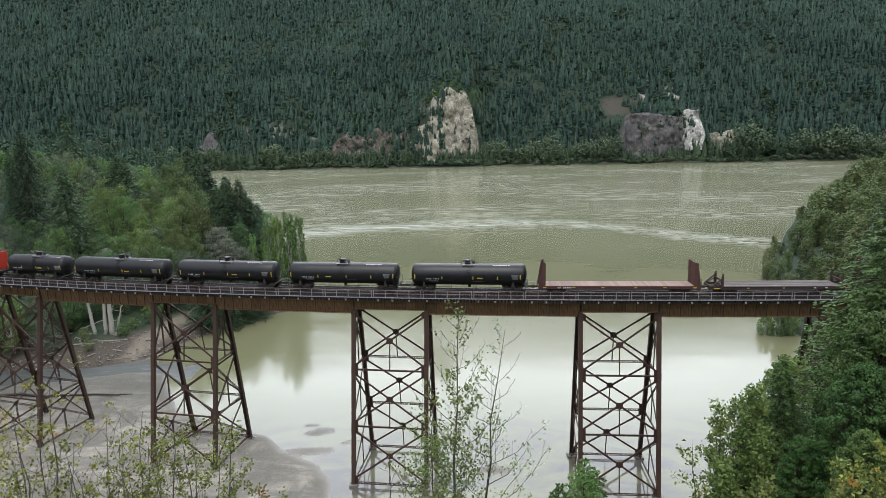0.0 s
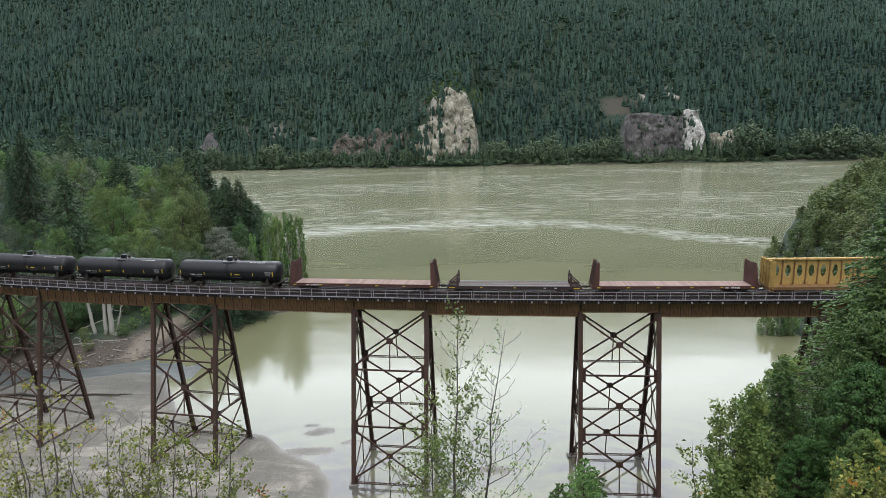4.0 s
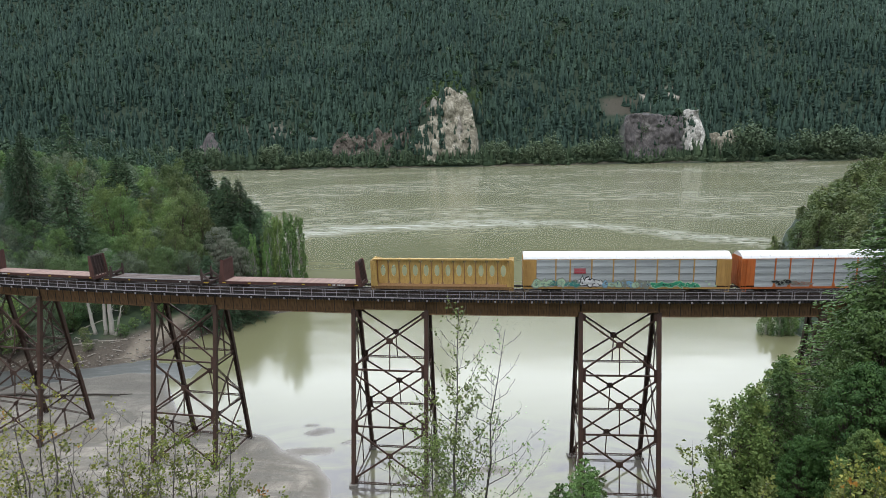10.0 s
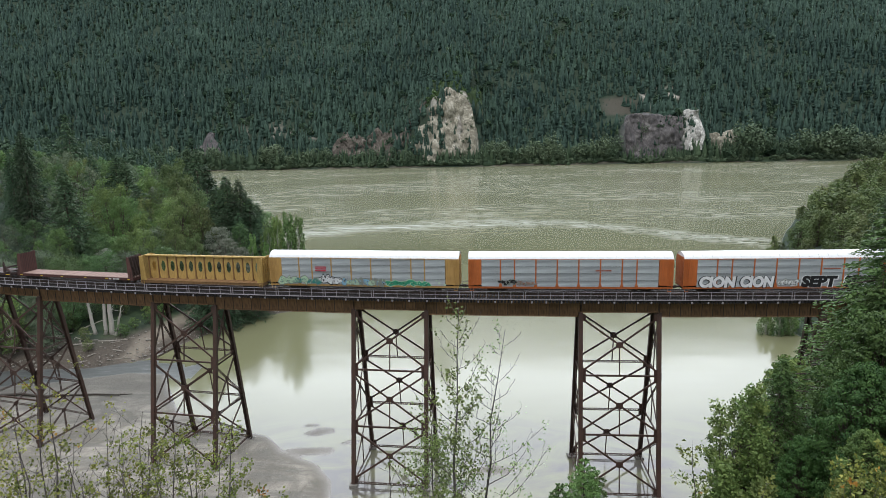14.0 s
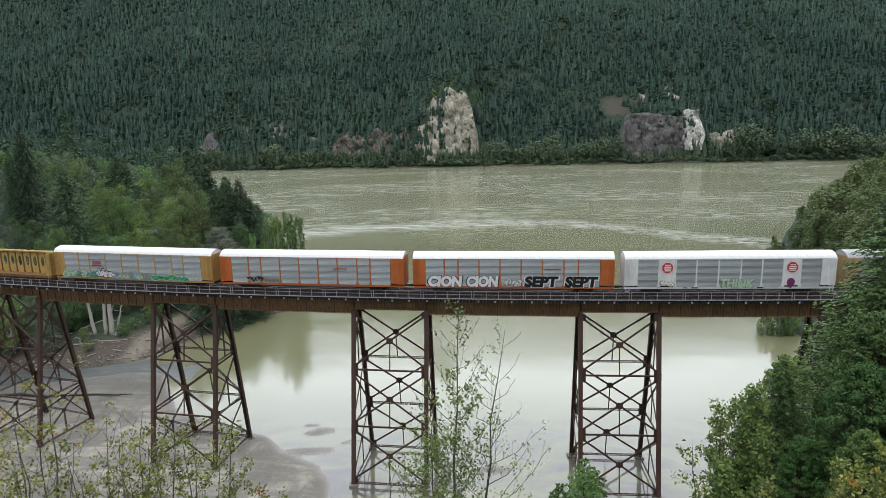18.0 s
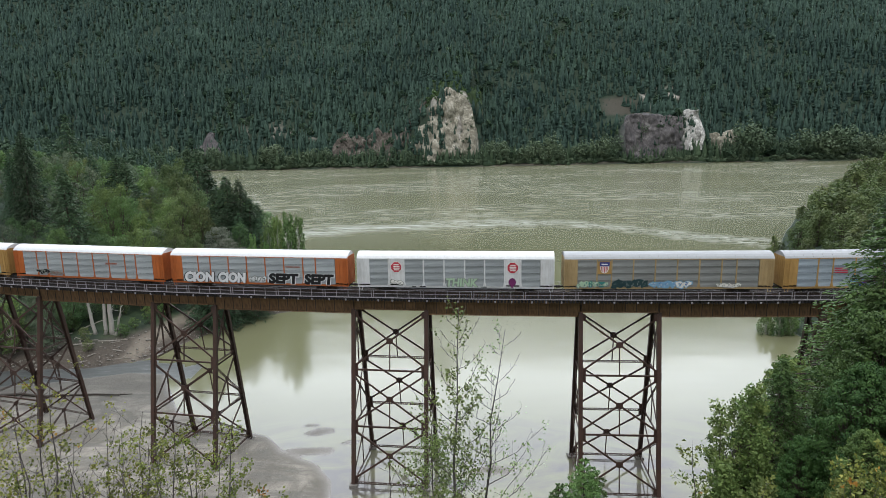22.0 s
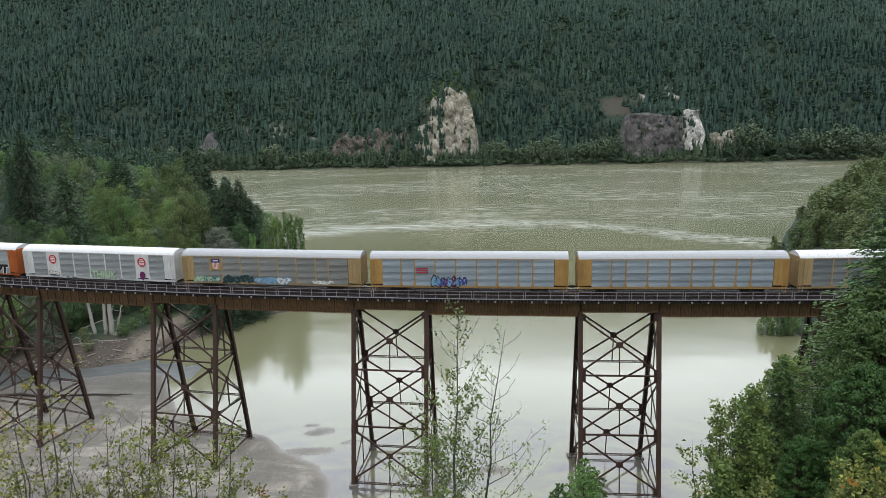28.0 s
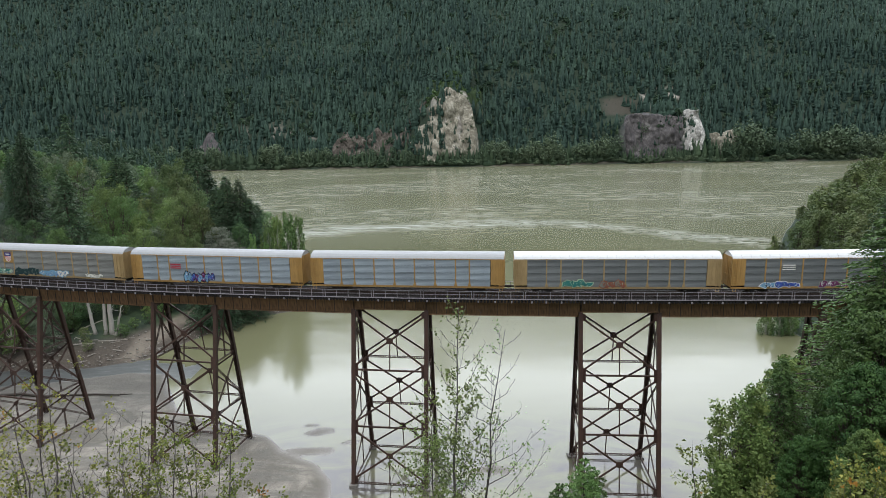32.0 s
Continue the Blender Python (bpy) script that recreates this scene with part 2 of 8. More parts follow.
    foam = mixc(n, l, k, base, (0.56, 0.585, 0.52))
    l.new(foam, b.inputs["Base Color"])
    rip = noise_tex(n, l, coords(n, l, (0.75, 2.2, 1)), 1.0, 6, 0.65)
    swell = noise_tex(n, l, coords(n, l, (0.05, 0.11, 1)), 1.0, 1, 0.4, 0.5)
    rr = n.new("ShaderNodeMapRange")
    rr.inputs["From Min"].default_value, rr.inputs["From Max"].default_value = 110, 330
    rr.inputs["To Min"].default_value, rr.inputs["To Max"].default_value = 0.06, 0.22
    l.new(sep.outputs["Y"], rr.inputs["Value"])
    l.new(rr.outputs["Result"], b.inputs["Roughness"])
    add = n.new("ShaderNodeMath")
    add.operation = "MULTIPLY_ADD"
    # a breeze ruffles the water beyond the viaduct in patches
    reach = n.new("ShaderNodeMapRange")
    reach.inputs["From Min"].default_value, reach.inputs["From Max"].default_value = 0, 400
    l.new(sep.outputs["Y"], reach.inputs["Value"])
    breeze = ramp(n, l, reach.outputs["Result"], [(0.24, 0.10), (0.29, 0.25), (0.34, 0.9), (0.37, 1.8), (0.41, 1.0), (0.46, 0.2), (0.54, 0.0)])
    gust = ramp(n, l, noise_tex(n, l, coords(n, l, (0.022, 0.05, 1)), 1.0, 3, 0.5, 0.6), [(0.36, 0.35), (0.62, 1.0)])
    calm = mixc(n, l, 1.0, breeze, gust, "MULTIPLY")
    l.new(rip, add.inputs[0])
    l.new(calm, add.inputs[1])
    l.new(swell, add.inputs[2])
    chop = noise_tex(n, l, coords(n, l, (0.20, 0.95, 1)), 1.0, 4, 0.6, 0.7)
    chop_on = mixc(n, l, 1.0, ramp(n, l, reach.outputs["Result"], [(0.30, 0.0), (0.40, 1.0), (0.45, 0.8), (0.55, 0.0)]), gust, "MULTIPLY")
    both = calc("ADD", add.outputs["Value"], calc("MULTIPLY", calc("MULTIPLY", chop, chop_on), 0.9))
    bump(n, l, b, both, 0.22, 0.16)
    return m


def mat_ground():
    m, n, l, b = material("ground_soil", 0.95, 0.0, 0.2)
    v = coords(n, l)
    big = noise_tex(n, l, v, 0.05, 5, 0.6)
    mid = noise_tex(n, l, v, 0.5, 6, 0.65)
    fine = noise_tex(n, l, v, 3.5, 5, 0.7)
    forest = mixc(n, l, ramp(n, l, mid, [(0.35, 0.0), (0.7, 1.0)]), (0.026, 0.042, 0.031), (0.042, 0.060, 0.038))
    green = mixc(n, l, ramp(n, l, mid, [(0.4, 0.0), (0.65, 1.0)]), (0.034, 0.062, 0.020), (0.070, 0.110, 0.034))
    forest = mixc(n, l, ramp(n, l, big, [(0.62, 0.0), (0.72, 0.7)]), forest, green)
    sandc = mixc(n, l, ramp(n, l, noise_tex(n, l, v, 0.16, 5, 0.6, 0.8), [(0.38, 0.0), (0.62, 1.0)]), (0.165, 0.154, 0.132), (0.345, 0.322, 0.276))
    sandc = mixc(n, l, ramp(n, l, noise_tex(n, l, coords(n, l, (0.10, 0.42, 1)), 1.0, 5, 0.65, 0.8), [(0.46, 0.0), (0.60, 0.8)]), sandc, (0.165, 0.158, 0.142))
    sandc = mixc(n, l, ramp(n, l, noise_tex(n, l, v, 5.0, 4, 0.75), [(0.50, 0.0), (0.64, 0.65)]), sandc, (0.115, 0.107, 0.094))
    sandc = mixc(n, l, ramp(n, l, noise_tex(n, l, v, 2.2, 3, 0.6), [(0.66, 0.0), (0.74, 0.8)]), sandc, (0.38, 0.36, 0.315))
    # wet sand by the water's edge
    sep = n.new("ShaderNodeSeparateXYZ")
    l.new(v, sep.inputs["Vector"])
    wet = n.new("ShaderNodeMapRange")
    wet.inputs["From Min"].default_value, wet.inputs["From Max"].default_value = 0.03, 0.26
    l.new(sep.outputs["Z"], wet.inputs["Value"])
    sandc = mixc(n, l, wet.outputs["Result"], (0.185, 0.170, 0.146), sandc)
    damp = n.new("ShaderNodeMapRange")
    damp.interpolation_type = "SMOOTHSTEP"
    damp.inputs["From Min"].default_value, damp.inputs["From Max"].default_value = 103.0, 116.0
    damp.inputs["To Max"].default_value = 0.72
    l.new(sep.outputs["Y"], damp.inputs["Value"])
    sandc = mixc(n, l, damp.outputs["Result"], sandc, (0.120, 0.115, 0.102))
    rubble = mixc(n, l, ramp(n, l, fine, [(0.35, 0.0), (0.7, 1.0)]), (0.055, 0.046, 0.037), (0.135, 0.118, 0.10))
    cr = n.new("ShaderNodeTexVoronoi")
    cr.inputs["Scale"].default_value = 0.16
    l.new(coords(n, l, (1, 1, 0.6)), cr.inputs["Vector"])
    rk = noise_tex(n, l, coords(n, l, (1, 1, 0.45)), 0.09, 8, 0.72, 0.8)
    rock = ramp(n, l, rk, [(0.3, (0.075, 0.073, 0.068)), (0.45, (0.19, 0.175, 0.15)), (0.53, (0.36, 0.34, 0.30)), (0.66, (0.56, 0.54, 0.49))])
    def mask(name):
        a = n.new("ShaderNodeAttribute")
        a.attribute_name = name
        return a.outputs["Fac"]
    col = mixc(n, l, mask("sand"), forest, sandc)
    col = mixc(n, l, mask("rubble"), col, rubble)
    track_c = mixc(n, l, ramp(n, l, mid, [(0.3, 0.0), (0.7, 1.0)]), (0.150, 0.130, 0.105), (0.240, 0.212, 0.172))
    col = mixc(n, l, mask("dirt"), col, track_c)
    col = mixc(n, l, mask("grass"), col, green)
    col = mixc(n, l, mask("rock"), col, rock)
    col = mixc(n, l, mask("dark_rock"), col, mixc(n, l, ramp(n, l, rk, [(0.35, 0.0), (0.65, 1.0)]), (0.075, 0.075, 0.082), (0.17, 0.165, 0.165)))
    col = mixc(n, l, mask("pale_rock"), col, mixc(n, l, ramp(n, l, rk, [(0.35, 0.0), (0.6, 1.0)]), (0.45, 0.44, 0.41), (0.80, 0.79, 0.76)))
    l.new(col, b.inputs["Base Color"])
    bump(n, l, b, mixc(n, l, mask("sand"), mid, noise_tex(n, l, v, 1.8, 6, 0.7)), 0.5, 0.25)
    # wet sand shines
    rgh = n.new("ShaderNodeMapRange")
    rgh.inputs["From Min"].default_value, rgh.inputs["From Max"].default_value = 0.0, 0.16
    rgh.inputs["To Min"].default_value, rgh.inputs["To Max"].default_value = 0.22, 0.95
    l.new(sep.outputs["Z"], rgh.inputs["Value"])
    l.new(rgh.outputs["Result"], b.inputs["Roughness"])
    shine = n.new("ShaderNodeMapRange")
    shine.inputs["From Min"].default_value, shine.inputs["From Max"].default_value = 0.0, 0.16
    shine.inputs["To Min"].default_value, shine.inputs["To Max"].default_value = 0.6, 0.2
    l.new(sep.outputs["Z"], shine.inputs["Value"])
    l.new(shine.outputs["Result"], b.inputs["Specular IOR Level"])
    return m


M_WATER, M_GROUND = mat_water(), mat_ground()
M_RUST = painted("rusted_girder_plate", (0.205, 0.114, 0.050), (0.050, 0.034, 0.026), 0.85, 0.85, 1.0, rnd=0.20)
M_STEEL = painted("brown_painted_steel", (0.052, 0.029, 0.023), (0.125, 0.052, 0.029), 0.5, 0.6, 1.2, rnd=0.14)
M_GRATE = painted("dark_grating", (0.036, 0.033, 0.034), (0.05, 0.045, 0.04), 0.4, 0.8, 2.0)
M_STEEL_D = painted("dark_brown_steel", (0.042, 0.030, 0.028), (0.09, 0.05, 0.03), 0.4, 0.75, 1.2)
M_GALV = painted("galvanised_rail", (0.36, 0.335, 0.36), (0.17, 0.14, 0.135), 0.4, 0.6, 2.0)
M_TIE = painted("creosoted_timber", (0.024, 0.020, 0.019), (0.045, 0.038, 0.034), 0.5, 0.9, 2.0, streak=False)
M_RAIL = painted("rail_steel", (0.085, 0.062, 0.052), (0.10, 0.055, 0.035), 0.5, 0.45, 2.0, streak=False, metal=0.6)
M_CONC = painted("weathered_concrete", (0.20, 0.19, 0.175), (0.14, 0.12, 0.10), 0.5, 0.9, 1.0)
M_BARK = painted("bark", (0.085, 0.068, 0.052), (0.040, 0.032, 0.026), 0.6, 0.95, 3.0, streak=False)
M_BARK_PALE = painted("pale_bark", (0.48, 0.46, 0.42), (0.12, 0.10, 0.08), 0.5, 0.9, 3.0, streak=False)
M_CONIFER = leafy("conifer_needles", (0.028, 0.060, 0.034), (0.072, 0.124, 0.062))
# distant needles with haze put into their colour: bluer than the nearer conifers
M_HAZED_CONIFER = toned("hazed_conifer_needles", (0.023, 0.047, 0.041), (0.054, 0.094, 0.069))
M_FAR_BROAD = toned("far_broadleaf", (0.042, 0.078, 0.047), (0.122, 0.164, 0.098))
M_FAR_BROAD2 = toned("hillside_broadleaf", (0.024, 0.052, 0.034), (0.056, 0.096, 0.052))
M_SHORE_CONIFER = toned("shore_conifer_needles", (0.020, 0.040, 0.026), (0.064, 0.098, 0.054))
M_CLIFF_BUSH = toned("clifftop_bush_leaves", (0.040, 0.078, 0.030), (0.095, 0.160, 0.055))
M_SNAG = painted("dead_wood", (0.20, 0.19, 0.17), (0.12, 0.11, 0.10), 0.4, 0.9)
M_BROAD = leafy("broadleaf_green", (0.046, 0.098, 0.040), (0.135, 0.225, 0.085))
M_BROAD_L = leafy("broadleaf_light", (0.064, 0.128, 0.040), (0.175, 0.275, 0.088))
M_BROAD_G = leafy("broadleaf_greygreen", (0.060, 0.096, 0.060), (0.175, 0.220, 0.140))
M_PALE = leafy("pale_flowering_leaves", (0.095, 0.128, 0.084), (0.31, 0.34, 0.27))
M_LEAF_Y = leafy("shrub_leaves", (0.060, 0.100, 0.022), (0.250, 0.270, 0.066))
M_LEAF_O = leafy("turned_leaves", (0.22, 0.10, 0.02), (0.42, 0.24, 0.05))
M_WILLOW = leafy("willow_leaves", (0.052, 0.090, 0.032), (0.150, 0.198, 0.074))
M_MAPLE = leafy("maple_leaves", (0.028, 0.074, 0.024), (0.118, 0.205, 0.058))
M_YMAPLE = leafy("yellowing_maple_leaves", (0.062, 0.118, 0.032), (0.195, 0.272, 0.080))
M_FIR = leafy("fir_needles", (0.024, 0.062, 0.020), (0.095, 0.162, 0.050))
M_YOUNGFIR = leafy("young_fir_needles", (0.060, 0.125, 0.036), (0.165, 0.270, 0.085))
M_POPLAR = leafy("poplar_leaves", (0.095, 0.155, 0.042), (0.240, 0.310, 0.100))
M_TWIG = painted("grey_twigs", (0.13, 0.112, 0.108), (0.075, 0.062, 0.056), 0.5, 0.9, 4.0, streak=False)


def mat_creek():
    m, n, l, b = material("creek_water", 0.30, 0.0, 0.35)
    v = noise_tex(n, l, coords(n, l, (0.25, 0.9, 1)), 1.0, 5, 0.6, 0.6)
    l.new(ramp(n, l, v, [(0.35, (0.070, 0.078, 0.078)), (0.6, (0.120, 0.128, 0.126)), (0.75, (0.23, 0.235, 0.225))]), b.inputs["Base Color"])
    bump(n, l, b, noise_tex(n, l, coords(n, l, (0.8, 2.0, 1)), 1.0, 4), 0.3, 0.1)
    return m


M_CREEK = mat_creek()


def mat_rock(name, dark, mid, light, pale, scale=1.0):
    """Fractured rock: blocks and cracks, stained in patches."""
    m, n, l, b = material(name, 0.95, 0.0, 0.2)
    v = coords(n, l, (1, 1, 0.75))
    big = noise_tex(n, l, v, 0.045 * scale, 6, 0.7, 1.0)
    fine = noise_tex(n, l, v, 0.35 * scale, 6, 0.7)
    vor = n.new("ShaderNodeTexVoronoi")
    vor.feature = "DISTANCE_TO_EDGE"
    vor.inputs["Scale"].default_value = 0.14 * scale
    warp = n.new("ShaderNodeVectorMath")
    warp.operation = "ADD"
    nv = n.new("ShaderNodeTexNoise")
    nv.inputs["Scale"].default_value = 0.25 * scale
    l.new(v, nv.inputs["Vector"])
    sc = n.new("ShaderNodeVectorMath")
    sc.operation = "SCALE"
    sc.inputs["Scale"].default_value = 5.0
    l.new(nv.outputs["Color"], sc.inputs[0])
    l.new(v, warp.inputs[0])
    l.new(sc.outputs["Vector"], warp.inputs[1])
    l.new(warp.outputs["Vector"], vor.inputs["Vector"])
    col = ramp(n, l, big, [(0.33, dark), (0.45, mid), (0.56, light), (0.68, pale)])
    col = mixc(n, l, ramp(n, l, fine, [(0.40, 0.8), (0.58, 0.0)]), col, tuple(0.55 * c for c in mid))
    col = mixc(n, l, ramp(n, l, vor.outputs["Distance"], [(0.0, 0.45), (0.06, 0.0)]), col, tuple(0.6 * c for c in dark))
    l.new(col, b.inputs["Base Color"])
    bump(n, l, b, fine, 0.8, 1.2)
    return m


M_ROCK = mat_rock("tan_cliff_rock", (0.105, 0.096, 0.072), (0.28, 0.262, 0.205), (0.50, 0.475, 0.39), (0.74, 0.715, 0.62), 2.6)
M_ROCK_DARK = mat_rock("grey_cliff_rock", (0.065, 0.062, 0.066), (0.115, 0.108, 0.110), (0.165, 0.155, 0.155), (0.26, 0.245, 0.235), 2.2)
M_ROCK_PALE = mat_rock("white_cliff_rock", (0.22, 0.21, 0.20), (0.50, 0.49, 0.46), (0.74, 0.73, 0.70), (0.84, 0.83, 0.80), 2.2)
M_ROCK_BROWN = mat_rock("brown_cliff_rock", (0.055, 0.050, 0.044), (0.10, 0.088, 0.075), (0.19, 0.168, 0.142), (0.34, 0.32, 0.285), 2.2)
# ---- the land: one sheet from behind the camera to beyond the mountain's crest ----
def _hash(ix, iy, seed):
    h = np.sin(ix * 127.1 + iy * 311.7 + seed * 74.7) * 43758.5453
    return h - np.floor(h)


def vnoise(x, y, seed=0):
    ix, iy = np.floor(x), np.floor(y)
    fx, fy = x - ix, y - iy
    fx, fy = fx * fx * (3 - 2 * fx), fy * fy * (3 - 2 * fy)
    a = _hash(ix, iy, seed) * (1 - fx) + _hash(ix + 1, iy, seed) * fx
    b = _hash(ix, iy + 1, seed) * (1 - fx) + _hash(ix + 1, iy + 1, seed) * fx
    return a * (1 - fy) + b * fy


def fbm(x, y, octaves=4, seed=0):
    t, amp, tot = 0.0, 1.0, 0.0
    for o in range(octaves):
        t = t + amp * (vnoise(x * 2 ** o, y * 2 ** o, seed + 13 * o) - 0.5)
        tot += amp
        amp *= 0.5
    return t / tot


def inside_depth(x, y, poly):
    """Signed distance to a polygon's edge, positive inside."""
    d2 = np.full(x.shape, 1e18)
    ins = np.zeros(x.shape, dtype=bool)
    for (ax, ay), (bx, by) in zip(poly, poly[1:] + poly[:1]):
        ex, ey = bx - ax, by - ay
        t = np.clip(((x - ax) * ex + (y - ay) * ey) / (ex * ex + ey * ey), 0, 1)
        d2 = np.minimum(d2, (x - ax - t * ex) ** 2 + (y - ay - t * ey) ** 2)
        if ay != by:
            cross = ((ay > y) != (by > y)) & (x < (bx - ax) * (y - ay) / (by - ay) + ax)
            ins ^= cross
    return np.where(ins, 1, -1) * np.sqrt(d2)


def smooth(e0, e1, v):
    t = np.clip((v - e0) / (e1 - e0), 0, 1)
    return t * t * (3 - 2 * t)


LEFT_BANK = [(-112, 126), (-79, 127), (-69, 132), (-58, 155), (-51, 166), (-43, 170), (-46, 200), (-60, 240), (-92, 300),
             (-160, 420), (-235, 560), (-295, 700), (-360, 880), (-420, 1100), (-5000, 1100), (-5000, -400), (-190, -400), (-170, 60), (-125, 100)]
SAND_BAR = [(-16, 40), (-15.5, 76), (-16.5, 81), (-20, 86), (-26.5, 90), (-30, 95), (-38, 99), (-49, 105), (-54, 113), (-60, 123),
            (-68, 125), (-80, 121), (-95, 118), (-130, 118), (-160, 100), (-160, 40)]
RIGHT_BANK = [(38, 40), (42, 78), (50, 91), (63, 103), (77, 115), (86, 127), (86, 142), (92, 165), (112, 208), (190, 325), (290, 455),
              (440, 605), (800, 780), (5000, 780), (5000, -400), (38, -400)]
FAR_X = [-5000, -420, -347, 16, 250, 432, 620, 5000]
FAR_Y = [935, 928, 925, 909, 906, 899, 880, 860]


BED = [(s, *track(s)) for s in np.arange(-420, 560, 4.0)]
BED_A = np.array(BED)


def height(x, y):
    """The land's height above the river."""
    x, y = np.asarray(x, dtype=float), np.asarray(y, dtype=float)
    h = np.full(x.shape, -3.0)
    n1, n2 = fbm(x / 18, y / 18, 4, 3), fbm(x / 90, y / 90, 4, 7)
    # left bank
    d = inside_depth(x, y, LEFT_BANK) + 3.0 * n1
    hl = np.where(d > 0, np.minimum(0.42 * d, 2.0 + 0.16 * d) + 3.0 * n2 * smooth(2, 40, d), 0.35 * d)
    hl = np.minimum(hl, 46 + 0.1 * d) + 0.55 * np.maximum(0, -x - 118) * smooth(400, 60, y) * smooth(0, 20, d)
    h = np.maximum(h, np.minimum(hl, 180 + 20 * n2))
    # sand bar
    d = inside_depth(x, y, SAND_BAR) + 2.2 * n1
    h = np.maximum(h, np.where(d > 0, np.minimum(0.10 * d, 0.30 + 0.035 * d) + 0.25 * n1 * smooth(0, 6, d), 0.12 * d))
    wob = fbm(x / 4.5, y / 2.2, 4, 91)
    for cx, cy, rx, ry, lift in ((6.6, 83.2, 4.4, 1.3, 0.10), (-20.6, 96.4, 4.2, 1.5, 0.09), (-24.0, 98.4, 2.4, 1.0, 0.07), (-21.8, 89.4, 5.2, 1.9, 0.09), (-15.8, 92.4, 2.6, 1.0, 0.06)):
        r = np.sqrt(((x - cx) / rx) ** 2 + ((y - cy) / ry) ** 2)
        h = np.maximum(h, lift - 0.12 * r + 0.22 * wob)
    # right bank
    d = inside_depth(x, y, RIGHT_BANK) + 3.0 * n1
    st = 0.30 + 0.62 * smooth(150, 105, y)
    hr = np.where(d > 0, st * np.minimum(d, 27) + 0.30 * np.maximum(0, d - 27), 0.4 * d) + 3.0 * n2 * smooth(5, 50, d)
    h = np.maximum(h, np.minimum(hr, 150 + 20 * n2))
    # the slope below the camera
    hn = 47.9 - (0.86 - 0.17 * smooth(8, 30, x)) * np.maximum(0, y - 1.2) + 2.2 * n1 * smooth(5, 15, y) + 0.25 * np.maximum(0, -y - 6)
    hn = np.minimum(hn, 120)
    h = np.maximum(h, hn)
    # the mountain
    fd = y - np.interp(x, FAR_X, FAR_Y) + 10 * fbm(x / 60, y / 60, 3, 5)
    rid = fbm(x / 260, y / 260, 5, 11)
    hm = np.where(fd > 0, np.minimum(0.5 * fd, 4 + 0.12 * fd), 0.3 * fd)
    hm = hm + 0.56 * np.maximum(0, fd - 32) + 80 * rid * smooth(30, 260, fd) + 16 * fbm(x / 45, y / 45, 3, 17) * smooth(20, 90, fd)
    top = 610 + 70 * fbm(x / 700, y / 700, 3, 23)
    hm = np.minimum(hm, top + 0.04 * (y - 900))
    # rock faces that stand out of the slope
    nz = fbm(x / 14, y / 30, 4, 31)
    for fx, fz, y0, y1 in (((-135, -95, -55, -20, 8, 30, 52, 60, 70), (14, 36, 52, 84, 110, 104, 88, 40, 12), 922, 968),
                           ((255, 276, 300, 355, 392, 402, 420), (12, 58, 72, 70, 66, 30, 14), 916, 938)):
        face = np.interp(x + 42 * nz + 14 * fbm(x / 6, y / 8, 3, 83), fx, fz) * smooth(y0, y1, y + 26 * nz) + 15 * fbm(x / 8, y / 9, 4, 37) + 0.5 * np.maximum(0, y - 964) * (fx[0] < 0)
        hm = np.where((x > fx[0]) & (x < fx[-1]) & (y > y0 - 8), np.maximum(hm, face), hm)
    h = np.where(fd > -30, np.maximum(h, hm), h)
    # a level bed for the railway, beyond both ends of the viaduct
    tx, ty, tm = np.full(x.shape, 1e9), None, None
    near = (y > 30) & (y < 420) & (np.abs(x) < 640)
    if near.any():
        px, py = x[near], y[near]
        best, bs = np.full(px.shape, 1e9), np.zeros(px.shape)
        for s, qx, qy in BED if px.size > 40 else ():
            dd = (px - qx) ** 2 + (py - qy) ** 2
            bs = np.where(dd < best, s, bs)
            best = np.minimum(best, dd)
        if px.size <= 40:
            dd = (px[:, None] - BED_A[None, :, 1]) ** 2 + (py[:, None] - BED_A[None, :, 2]) ** 2
            j = dd.argmin(axis=1)
            best, bs = dd[np.arange(px.size), j], BED_A[j, 0]
        best = np.sqrt(best)
        hh = h[near]
        on = smooth(-122, -130, bs) + smooth(72, 78, bs)
        bed = 27.1
        cut = np.where(best < 4.2, bed, np.where(hh > bed, np.minimum(hh, bed + (best - 4.2) * 1.1), np.maximum(hh, bed - (best - 4.2) * 0.75)))
        h[near] = hh + (cut - hh) * np.clip(on, 0, 1)
    return h


def _axis(*spans):
    out = []
    for a, b, st in spans:
        out += list(np.arange(a, b, st))
    return np.array(out + [spans[-1][1]])


GX = _axis((-4600, -1500, 220), (-1500, -760, 40), (-760, -130, 8), (-130, -84, 2.4), (-84, 18, 0.9), (18, 130, 2.4), (130, 760, 8), (760, 1500, 40), (1500, 4600, 220))
GY = _axis((-400, -20, 30), (-20, 66, 2.2), (66, 128, 0.9), (128, 190, 2.2), (190, 900, 9), (900, 1120, 4.5), (1120, 1700, 14), (1700, 2500, 50), (2500, 4600, 200))
XX, YY = np.meshgrid(GX, GY)
ZZ = height(XX, YY)


def ell(cx, cy, rx, ry, x, y, soft=0.35, wob=0.5, seed=41):
    r = np.sqrt(((x - cx) / rx) ** 2 + ((y - cy) / ry) ** 2) + wob * fbm(x / 16, y / 16, 4, seed)
    return smooth(1.0 + soft / 2, 1.0 - soft / 2, r)


